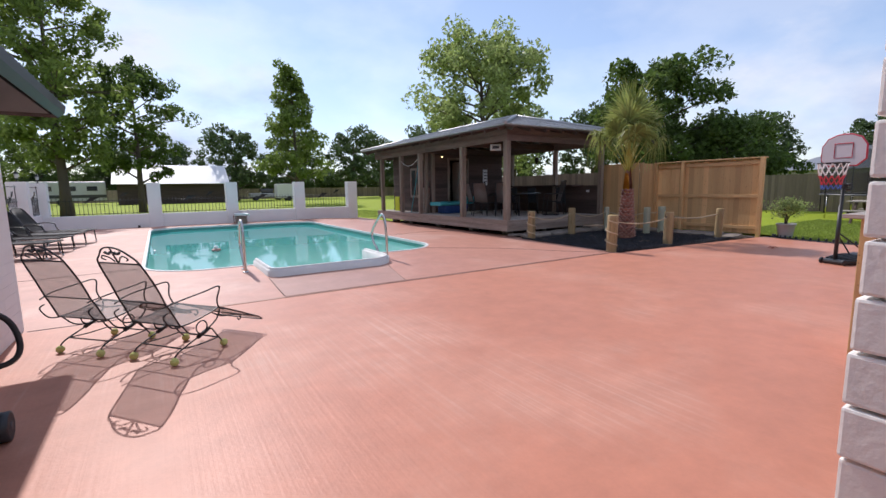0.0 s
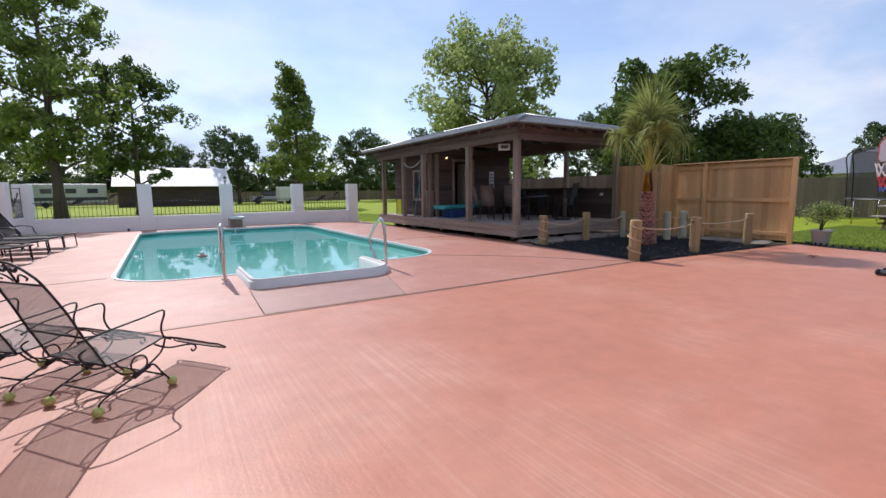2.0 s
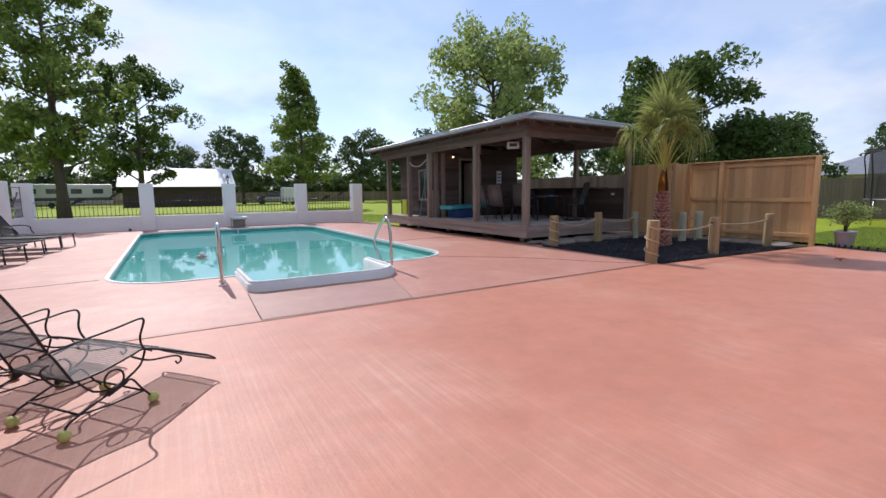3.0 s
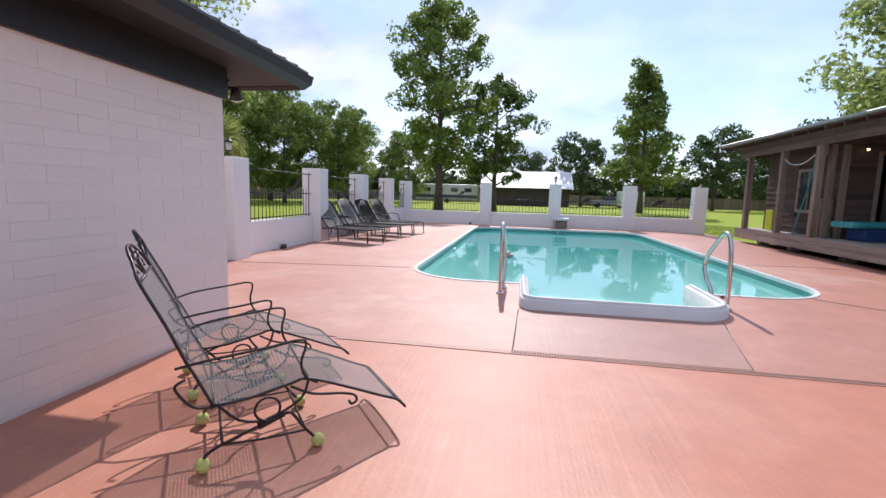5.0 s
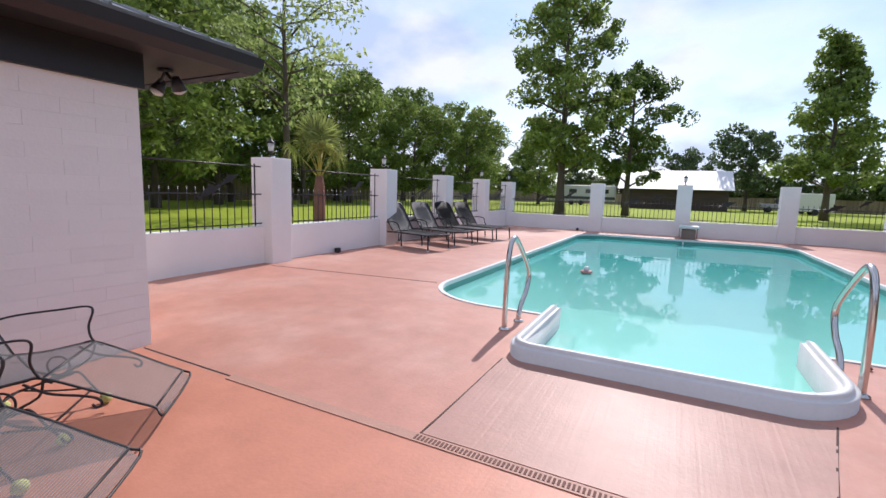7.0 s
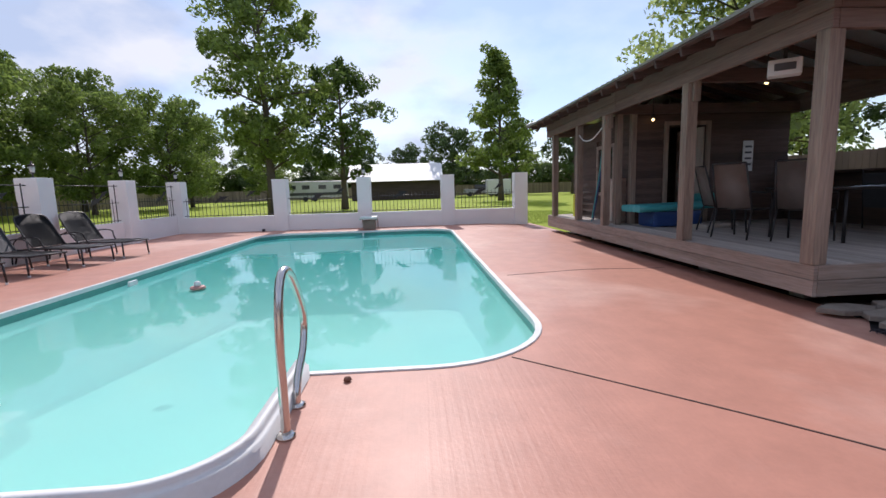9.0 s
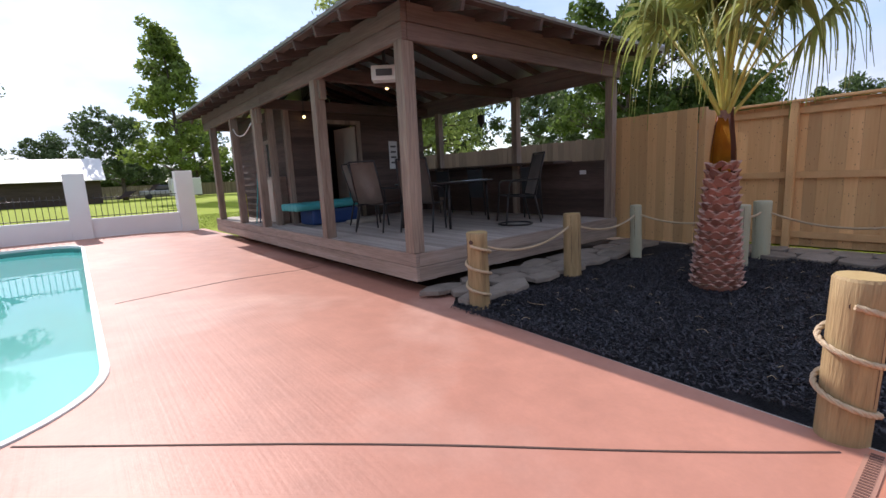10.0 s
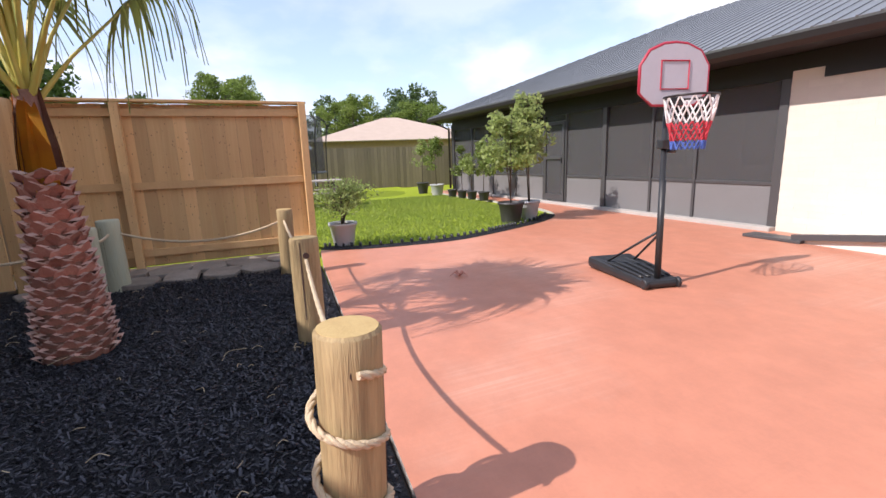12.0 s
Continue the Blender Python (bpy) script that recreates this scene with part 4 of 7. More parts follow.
# ---- new cedar fence ----
fence = thing("cedar_fence", "new golden cedar board fence with rails showing", "fence", kind="structure")


def board_fence(parent, a, b, z0, z1, material, railmat, back, bw=0.14, rails=(0.25, 1.05, 1.85), posts=True):
    a, b = Vector((*a, 0)), Vector((*b, 0))
    d, L = (b - a).normalized(), (b - a).length
    n = Vector((-d.y, d.x, 0)) * (1 if back else -1)
    rot = math.degrees(math.atan2(d.y, d.x))
    k = max(1, round(L / bw))
    w = L / k
    bm = B()
    box(bm, 0.0008, w - 0.0012, -0.009, 0.009, 0, 1, 0.0)
    me = mesh_of("board", bm, material)
    for i in range(k):
        p = a + d * (w * i)
        h = z1 - z0 - rng.uniform(0, 0.012)
        part("board", me, None, parent, m=pose(p.x, p.y, z0, 0, 0, rot) @ Matrix.Diagonal((1, 1, h, 1)))
    for r in rails:
        p = a + n * 0.03
        part("rail", box(B(), 0, L, -0.02, 0.02, r - 0.045, r + 0.045, 0.004), railmat, parent, m=pose(p.x, p.y, 0, 0, 0, rot))


# main run facing the bed: rails on the bed side
board_fence(fence, (5.08, -1.25), (5.02, -4.22), 0.06, 2.02, M_CEDAR, M_CEDARRAIL, False, rails=(0.22, 1.05, 1.92))
for x, y in ((4.98, -2.1), (4.94, -4.19), (5.0, -1.24)):
    part("post", box(B(), x - 0.045, x + 0.045, y - 0.045, y + 0.045, -0.05, 2.04, 0.006), M_CEDAR, fence, "square cedar post")
part("cap_rail", box(B(), 4.93, 5.09, -4.25, -1.2, 2.03, 2.062, 0.005), M_CEDARRAIL, fence)
board_fence(fence, (4.28, 0.16), (4.26, -1.14), 0.10, 2.06, M_CEDAR, M_CEDARRAIL, True, rails=(0.3, 1.8))
board_fence(fence, (4.30, -1.17), (5.0, -1.19), 0.06, 2.04, M_CEDAR, M_CEDARRAIL, True, rails=(0.3, 1.8))
part("post", box(B(), 4.28, 4.37, -1.24, -1.15, -0.05, 2.06, 0.006), M_CEDAR, fence, "square cedar post")

old = thing("back_fence", "long weathered board privacy fence", "fence", kind="structure")


def far_fence(a, b, h, w=0.15, z0=-0.06):
    a, b = Vector((*a, 0)), Vector((*b, 0))
    d, L = (b - a).normalized(), (b - a).length
    n = Vector((-d.y, d.x, 0)) * 0.012
    vs, fs = [], []
    for i in range(int(L / w)):
        p, q = a + d * (w * i), a + d * (w * (i + 1) - 0.008)
        hh = h + rng.uniform(-0.015, 0.015)
        k = len(vs)
        for e in (p - n, q - n, q + n, p + n):
            vs += [(e.x, e.y, z0), (e.x, e.y, z0 + hh)]
        for j in range(4):
            m = (j + 1) % 4
            fs.append((k + 2 * j, k + 2 * m, k + 2 * m + 1, k + 2 * j + 1))
        fs.append((k + 1, k + 3, k + 5, k + 7))
    me = bpy.data.meshes.new("boards")
    me.from_pydata(vs, [], fs)
    me.materials.append(M_FENCEOLD)
    ob = new("boards", me)
    ob.parent = old
    tagged(ob, kind="stuff")


far_fence((5.6, -1.2), (5.6, 14), 1.92)
far_fence((18.5, -14), (18.5, 14), 1.85)
far_fence((5.6, 14), (18.5, 14), 1.85)
far_fence((-42, -6), (-42, 80), 1.9)
far_fence((-42, 80), (60, 80), 1.9)

# ---- houses ----
def brick_wall(parent, a, b, z0, z1, facing, bl=0.40, bh=0.10, limit=300, paint=M_BRICKW):
    """Painted running-bond courses standing a little proud of the wall."""
    a, b = Vector((*a, 0)), Vector((*b, 0))
    d, L = (b - a).normalized(), (b - a).length
    rot = math.degrees(math.atan2(d.y, d.x))
    bm = B()
    box(bm, 0.0005, bl - 0.0005, -0.002, 0.0008, 0.0015, bh - 0.0015, 0.0006)
    full = mesh_of("brick", bm, paint)
    n = Vector((*facing, 0))
    made = 0
    for c in range(int((z1 - z0) / bh)):
        s = -(bl / 2) * (c % 2)
        while s < L - 0.02:
            s0, s1 = max(0, s), min(L, s + bl)
            if s1 - s0 > 0.04 and made < limit:
                p = a + d * s0 + n * (0.001 + rng.uniform(0, 0.0006))
                part("brick", full, None, parent, m=pose(p.x, p.y, z0 + c * bh, 0, 0, rot) @ Matrix.Diagonal(((s1 - s0) / bl, 1, 1, 1)))
                made += 1
            s += bl


# left wing: white painted wall, dark frieze, overhanging eave with gutter
wing = thing("house_wing", "white painted brick house wing with a dark metal eave", "house", kind="structure")
HX, HY = -9.49, -3.58
part("wall", box(B(), -16.0, HX, -16, HY, -0.1, 2.26), M_BRICKW, wing, "white painted brick wall")
part("frieze", box(B(), -16.03, HX + 0.035, -16, HY + 0.035, 2.02, 2.28, 0.004), M_DARKTRIM, wing, "dark metal frieze board")
WX, WY, WZ = -9.13, -2.88, 2.28
part("soffit", box(B(), -16.5, WX - 0.03, -16, WY - 0.03, WZ, WZ + 0.03), M_SOFFIT, wing, "dark soffit")
bm = B()
tr = [(0.0, 0.0), (0.035, -0.03), (0.09, 0.03), (0.105, 0.11), (0.085, 0.115), (0.0, 0.115)]
rows = []
for (x, y, sx, sy) in ((WX, -16, 1, 0), (WX, WY, 1, 1), (-16.5, WY, 0, 1)):
    rows.append([(x + o * sx, y + o * sy, WZ + z) for o, z in tr + tr[:1]])
sheet(bm, rows)
for f in bm.faces:
    f.smooth = False
part("gutter", bm, M_DARKTRIM, wing, "dark metal gutter")
roof_part("roof_slope", ((WX + 0.06, -16, WZ + 0.12), (WX + 0.06, WY + 0.06, WZ + 0.12), (-13.5, -7.2, WZ + 1.75), (-13.5, -16, WZ + 1.75)), wing, M_ROOFG, 58, "ribbed dark grey metal roof")
roof_part("roof_slope", ((WX + 0.06, WY + 0.06, WZ + 0.12), (-18, WY + 0.06, WZ + 0.12), (-13.52, -7.2, WZ + 1.75), (-13.5, -7.2, WZ + 1.75)), wing, M_ROOFG, 40, "")
brick_wall(wing, (HX, -6.75), (HX, HY), 0.02, 2.02, (1, 0), 0.41, 0.102, 180)

flood = thing("flood_light", "twin-headed black flood light under the eave", "flood light", pose(-9.75, -3.2, WZ))
part("base", lathe(B(), [(0.06, -0.03), (0.06, 0)], 12), M_BLACKPL, flood)
for s in (-1, 1):
    part("arm", tube(B(), [(0, 0, -0.02), (s * 0.06, 0, -0.08), (s * 0.10, 0.0, -0.10)], 0.014, 6), M_BLACKPL, flood)
    head = part("lamp_head", lathe(B(), [(0.03, 0.05), (0.045, 0.0), (0.062, -0.06)], 12), M_BLACKPL, flood, "", pose(s * 0.12, 0.02, -0.12, 25 * s, 12, 0))
    part("lens", lathe(B(), [(0.058, -0.055), (0.05, -0.08), (0.02, -0.095)], 12), M_LAMPGLASS, head, "clear round lens")

# main house: screened porch, white brick part, ribbed roof
house = thing("main_house", "long house with a dark screened porch and white brick", "house", kind="structure")
WALL_Y = -10.7
PX_A, PX_B = 2.62, 14.0
part("wall", box(B(), -6.9, PX_A - 0.003, -16, WALL_Y, -0.1, 2.3), M_BRICKC, house, "cream painted brick wall")
brick_wall(house, (-0.6, WALL_Y), (PX_A, WALL_Y), 0.05, 2.2, (0, 1), 0.40, 0.095, 220, M_BRICKC)
part("kerb", box(B(), PX_A, PX_B, WALL_Y - 0.06, WALL_Y + 0.16, -0.05, 0.06, 0.01), M_CONC, house, "pale concrete sill of the porch")
part("header", box(B(), PX_A - 0.4, PX_B, WALL_Y - 0.1, WALL_Y - 0.002, 2.2, 2.53), M_DARKTRIM, house, "dark header board")
part("header", box(B(), -6.9, PX_A - 0.41, WALL_Y - 0.1, WALL_Y + 0.03, 2.16, 2.53), M_DARKTRIM, house)
posts = [PX_A + 0.06, 4.05, 5.0, 6.25, 7.55, 8.45, 9.8, 11.1, 12.5, PX_B - 0.05]
for i, x in enumerate(posts):
    w = 0.06 if i in (0, 3, 9) else 0.025
    part("screen_post", box(B(), x - w, x + w, WALL_Y - 0.07, WALL_Y + (0.02 if w > 0.03 else 0.0), 0.06, 2.2, 0.004), M_FRAMEG, house, "grey aluminium screen post")
for i, (x0, x1) in enumerate(zip(posts, posts[1:])):
    a, b = x0 + 0.03, x1 - 0.03
    if i == 4:
        continue
    part("kick_panel", box(B(), a, b, WALL_Y - 0.05, WALL_Y - 0.03, 0.06, 0.68), M_KNEE, house, "grey lower panel")
    part("mid_rail", box(B(), a, b, WALL_Y - 0.055, WALL_Y - 0.01, 0.68, 0.73, 0.003), M_FRAMEG, house)
    part("screen", box(B(), a, b, WALL_Y - 0.042, WALL_Y - 0.038, 0.73, 2.2), M_SCREEN, house, "dark insect screen")
door = part("screen_door", box(B(), 7.62, 8.38, WALL_Y - 0.03, WALL_Y - 0.025, 0.10, 2.0), M_SCREEN, house, "grey framed screen door")
for x0, x1, z0, z1 in ((7.6, 7.67, 0.08, 2.04), (8.33, 8.40, 0.08, 2.04), (7.67, 8.33, 1.97, 2.04), (7.67, 8.33, 0.08, 0.24), (7.67, 8.33, 1.12, 1.19)):
    part("door_rail", box(B(), x0, x1, WALL_Y - 0.035, WALL_Y + 0.015, z0, z1, 0.004), M_FRAMEG, door, "")
part("door_handle", box(B(), 7.66, 7.69, WALL_Y + 0.015, WALL_Y + 0.05, 1.02, 1.16, 0.005), M_BLACKPL, door)
part("screen", box(B(), 7.58, 8.42, WALL_Y - 0.042, WALL_Y - 0.038, 2.05, 2.2), M_SCREEN, house)
part("porch_wall", box(B(), PX_A, PX_B, -13.2, -13.0, 0, 2.5), M_BEIGE, house, "inner wall of the porch")
for x in (3.4, 6.0, 10.0):
    part("inner_window", box(B(), x, x + 1.3, -13.0, -12.96, 0.9, 2.0, 0.01), M_GLASSDK, house)
part("porch_floor", box(B(), PX_A, PX_B, -13.0, WALL_Y - 0.07, -0.05, 0.06), M_CONC, house)
part("porch_end", box(B(), PX_B, PX_B + 0.12, -16, WALL_Y, -0.1, 2.42), M_DARKTRIM, house)
part("porch_end", box(B(), PX_A, PX_A + 0.1, -16, WALL_Y - 0.12, -0.1, 2.42), M_MORTARW, house)
EVY, EVZ = -10.0, 2.56
part("soffit", box(B(), -6.9, PX_B + 0.55, -16, EVY - 0.02, EVZ - 0.02, EVZ), M_SOFFIT, house, "dark soffit")
bm = B()
rows = [[(x, EVY + o, EVZ - 0.03 + z) for o, z in tr + tr[:1]] for x in (-6.9, PX_B + 0.55)]
sheet(bm, rows)
for f in bm.faces:
    f.smooth = False
part("gutter", bm, M_DARKTRIM, house, "dark metal gutter")
part("downpipe", tube(B(), [(PX_B + 0.2, EVY + 0.05, EVZ), (PX_B + 0.15, WALL_Y + 0.08, EVZ - 0.3), (PX_B + 0.15, WALL_Y + 0.08, 0.1)], 0.04, 8), M_DARKTRIM, house)
roof_part("roof_slope", ((PX_B + 0.55, EVY + 0.06, EVZ + 0.09), (-6.9, EVY + 0.06, EVZ + 0.09), (-6.9, -16, EVZ + 2.5), (8.6, -16, EVZ + 2.5)), house, M_ROOFG, 96, "ribbed grey metal roof", 0.03)
roof_part("roof_slope", ((PX_B + 0.55, -22, EVZ + 0.09), (PX_B + 0.55, EVY + 0.06, EVZ + 0.09), (8.6, -16, EVZ + 2.5), (8.59, -16, EVZ + 2.5)), house, M_ROOFG, 50, "")
# ramp with dark edge by the white wall
ramp = thing("ramp", "low white ramp with a dark edge against the house", "ramp", kind="structure")
bm = B()
vs = [bm.verts.new(p) for p in ((1.95, -10.0, 0), (-0.9, -10.0, 0), (-0.9, -10.0, 0.42), (1.95, -10.0, 0.05), (1.95, -10.68, 0), (-0.9, -10.68, 0), (-0.9, -10.68, 0.42), (1.95, -10.68, 0.05))]
for q in ((0, 1, 2, 3), (7, 6, 5, 4), (3, 2, 6, 7), (0, 3, 7, 4), (1, 5, 6, 2)):
    bm.faces.new([vs[i] for i in q])
part("ramp_body", bm, M_MORTARW, ramp)
part("edge_rail", tube(B(), [(1.98, -9.97, 0.07), (-0.92, -9.97, 0.45)], 0.055, 4), M_FRAMEG, ramp, "dark grey edge board")
part("threshold", box(B(), 1.85, 2.6, -10.18, -9.9, 0.002, 0.045, 0.008), M_FRAMEG, ramp, "dark grey threshold plate")

# white brick pier beside the start of the walk
pier = thing("brick_pier", "white painted brick corner of the carport", "pier", kind="structure")
part("core", box(B(), -7.2, -6.9, -16, -9.42, -0.1, 2.42), M_MORTARW, pier)
for c in range(24):
    z = 0.02 + c * 0.098
    for k in range(3):
        y1 = -9.405 - k * 0.31 - (0.155 if c % 2 and k else 0)
        y0 = y1 - (0.30 if not (c % 2 and k == 0) else 0.148)
        o = rng.uniform(0, 0.006)
        bb = B()
        box(bb, -7.222 - o, -7.13, y0, y1 + rng.uniform(0, 0.008), z, z + 0.092, 0.006)
        part("brick", bb, M_BRICKW, pier)


# ---- trees and palms ----
def leaf_cloud(name, centres, per, size, material, spread, seed, droop=0.0):
    """Many small leaf blades scattered about the given twig ends: (point, radius)."""
    r = np.random.RandomState(seed)
    C = np.concatenate([np.repeat(np.array([[*c, q]]), per, 0) for c, q in centres])
    n = len(C)
    v = r.normal(size=(n, 3))
    v /= np.linalg.norm(v, axis=1)[:, None]
    pos = C[:, :3] + v * (C[:, 3] * r.uniform(0.25, 1.0, n) ** 0.6)[:, None] * np.array(spread)
    u = r.normal(size=(n, 3)); u[:, 2] -= droop; u /= np.linalg.norm(u, axis=1)[:, None]
    w = np.cross(u, r.normal(size=(n, 3))); w /= np.linalg.norm(w, axis=1)[:, None]
    s = size * r.uniform(0.6, 1.3, n)[:, None]
    quad = np.stack([pos - u * s, pos + w * s * 0.5 - u * s * 0.1, pos + u * s, pos - w * s * 0.5 - u * s * 0.1], 1).reshape(-1, 3)
    me = bpy.data.meshes.new(name)
    me.from_pydata(quad.tolist(), [], [(4 * i, 4 * i + 1, 4 * i + 2, 4 * i + 3) for i in range(n)])
    me.materials.append(material)
    return me


def make_tree(h, crown_w, crown_z0, material, label, seed, leaf=0.16, per=90, limbs=26, trunk_r=0.22, shape="oval", cat="tree"):
    """A tapered trunk, limbs that fork, and leaves in loose clumps at the twig ends. Built at the origin."""
    r = random.Random(seed)
    t = thing("tree", label, cat, group="trees")
    bm = B()
    lean = Vector((r.uniform(-0.3, 0.3), r.uniform(-0.3, 0.3), 0))
    spine = [Vector((0, 0, -0.1)) + lean * (i / 8) ** 2 + Vector((r.uniform(-1, 1), r.uniform(-1, 1), 0)) * 0.05 * i / 8 + Vector((0, 0, h * 0.92 * i / 8)) for i in range(9)]
    tube(bm, spine, [trunk_r * (1.35 if i == 0 else 1 - 0.11 * i) for i in range(9)], 9)
    ends = []
    for i in range(limbs):
        f = (i + 0.5) / limbs
        z = crown_z0 + (h * 0.93 - crown_z0) * f
        k = max(0, min(7, int(z / (h * 0.92) * 8)))
        s = (z / (h * 0.92) * 8) - k
        p = spine[k].lerp(spine[k + 1], max(0, min(1, s)))
        if shape == "oval":
            rad = crown_w / 2 * math.sin(math.pi * (0.13 + 0.80 * f)) ** 0.75
        elif shape == "round":
            rad = crown_w / 2 * math.sin(math.pi * (0.20 + 0.72 * f)) ** 0.5
        else:
            rad = crown_w / 2 * (1.05 - f) ** 0.8
        rad *= r.uniform(0.68, 1.12)
        a = i * 2.39996 + r.uniform(-0.4, 0.4)
        e = p + Vector((math.cos(a) * rad, math.sin(a) * rad, rad * r.uniform(0.15, 0.55)))
        mid = p.lerp(e, 0.5) + Vector((0, 0, rad * 0.06))
        lr = trunk_r * 0.34 * (1.1 - f * 0.7)
        tube(bm, [p, mid, e], [lr, lr * 0.6, lr * 0.22], 5, cap=False)
        cr = crown_w * r.uniform(0.085, 0.14)
        ends.append((e, cr))
        ends.append((mid + Vector((r.uniform(-1, 1), r.uniform(-1, 1), r.uniform(0, 1))) * crown_w * 0.07, cr * 0.8))
        for _ in range(2):
            q = mid.lerp(e, r.random()) + Vector((r.uniform(-1, 1), r.uniform(-1, 1), r.uniform(-0.5, 0.8))) * crown_w * 0.13
            tube(bm, [mid, q], [lr * 0.4, lr * 0.12], 4, cap=False)
            ends.append((q, cr * r.uniform(0.6, 1.0)))
    part("trunk", bm, M_BARK, t)
    me = leaf_cloud("crown", ends, per, leaf, material, (1, 1, 0.8), seed)
    part("crown", me, None, t)
    return t


gum = make_tree(15.0, 7.6, 2.6, M_LEAFA, "tall broad-leaved tree with an airy bright green crown", 3, leaf=0.17, per=95, limbs=34, trunk_r=0.30)
gum.matrix_basis = pose(-12.9, 25.5, 0)
dark = make_tree(11.0, 6.4, 2.0, M_LEAFB, "dark green tree with a dense uneven crown", 5, leaf=0.16, per=85, limbs=28, trunk_r=0.24)
dark.matrix_basis = pose(-9.2, 31, 0)
pecan = make_tree(10.8, 8.4, 2.4, M_LEAFC, "large grey-green willow-like tree behind the pavilion", 8, leaf=0.16, per=110, limbs=40, trunk_r=0.32, shape="round")
pecan.matrix_basis = pose(10.7, 14.9, 0)
oak = make_tree(8.8, 7.4, 2.0, M_LEAFB, "dark broad tree behind the cedar fence", 11, leaf=0.17, per=100, limbs=32, trunk_r=0.28, shape="round")
oak.matrix_basis = pose(19.6, 8.2, 0)
pine = make_tree(14.6, 7.4, 2.0, M_LEAFA, "tall conical bright green tree far across the lawn", 13, leaf=0.2, per=75, limbs=34, trunk_r=0.26, shape="cone")
pine.matrix_basis = pose(4.7, 40, 0)
woods = make_tree(10.5, 9.0, 1.5, M_LEAFD, "dark tree of the distant tree line", 17, leaf=0.26, per=60, limbs=26, trunk_r=0.25, shape="round")
woods.matrix_basis = pose(2.5, 68, 0)
row = make_tree(11.6, 9.0, 0.8, M_LEAFA, "dense leafy tree of the row beyond the white wall", 19, leaf=0.17, per=110, limbs=34, trunk_r=0.22, shape="round")
row.matrix_basis = pose(-31, 9, 0)
shrub = make_tree(4.7, 7.0, 0.4, M_LEAFB, "broad dark evergreen thicket behind the fence", 23, leaf=0.15, per=110, limbs=26, trunk_r=0.15, shape="round")
shrub.matrix_basis = pose(21.5, 4.6, 0)

r2 = random.Random(29)
for x, y, s in ((-34, 15, 1.15), (-33, 22, 0.95), (-34, 29, 1.0), (-31, 36, 0.9), (-28, 43, 0.95), (-34, 2, 1.2), (-37, -4, 1.25), (-30, 51, 0.9), (-38, 19, 1.2), (-39, 33, 1.2),
                (-24, 60, 0.9), (-38, 45, 1.2)):
    copy_thing(row if r2.random() < 0.75 else dark, pose(x, y, 0, 0, 0, r2.uniform(0, 360)) @ Matrix.Diagonal((s, s, s, 1)))
for x, y, s in ((-5, 86, 0.9), (12, 72, 1.0), (20.5, 64, 1.05), (28, 70, 0.95), (36, 78, 1.0), (-14, 90, 0.9), (46, 74, 1.0), (-24, 88, 0.95), (-33, 84, 1.0), (-44, 82, 1.1),
                (48, 14, 0.8), (54, 6, 0.75), (46, -4, 0.7), (50, -14, 0.7), (56, -24, 0.9), (44, -20, 0.62), (58, 22, 0.9), (40, 30, 1.0), (32, 36, 1.0), (24, 46, 0.9), (36, 20, 0.85)):
    copy_thing(woods, pose(x, y, 0, 0, 0, r2.uniform(0, 360)) @ Matrix.Diagonal((s, s, s, 1)))
copy_thing(gum, pose(-24, 3.5, 0, 0, 0, 140) @ Matrix.Diagonal((0.9, 0.9, 0.82, 1)))
copy_thing(row, pose(27, -3.0, 0, 0, 0, 200) @ Matrix.Diagonal((0.45, 0.45, 0.52, 1)))
airy = make_tree(13.0, 8.0, 4.2, M_LEAFC, "tall sparse tree with bare twigs beyond the white wall", 37, leaf=0.13, per=30, limbs=30, trunk_r=0.2, shape="round")
airy.matrix_basis = pose(-22.0, 9.8, 0)
copy_thing(row, pose(35, -12, 0, 0, 0, 90) @ Matrix.Diagonal((0.6, 0.6, 0.52, 1)))
copy_thing(row, pose(38, -19, 0, 0, 0, 30) @ Matrix.Diagonal((0.7, 0.7, 0.52, 1)))
for k in range(22):
    s = r2.uniform(0.9, 1.35)
    copy_thing(shrub, pose(-52 + 5.2 * k, 85 + r2.uniform(-2, 3), -0.1, 0, 0, r2.uniform(0, 360)) @ Matrix.Diagonal((s, s, s * 0.9, 1)))
for k in range(12):
    s = r2.uniform(0.8, 1.1)
    copy_thing(shrub, pose(-44.5 + r2.uniform(-1, 1), -4 + 7 * k, -0.1, 0, 0, r2.uniform(0, 360)) @ Matrix.Diagonal((s, s, s, 1)))



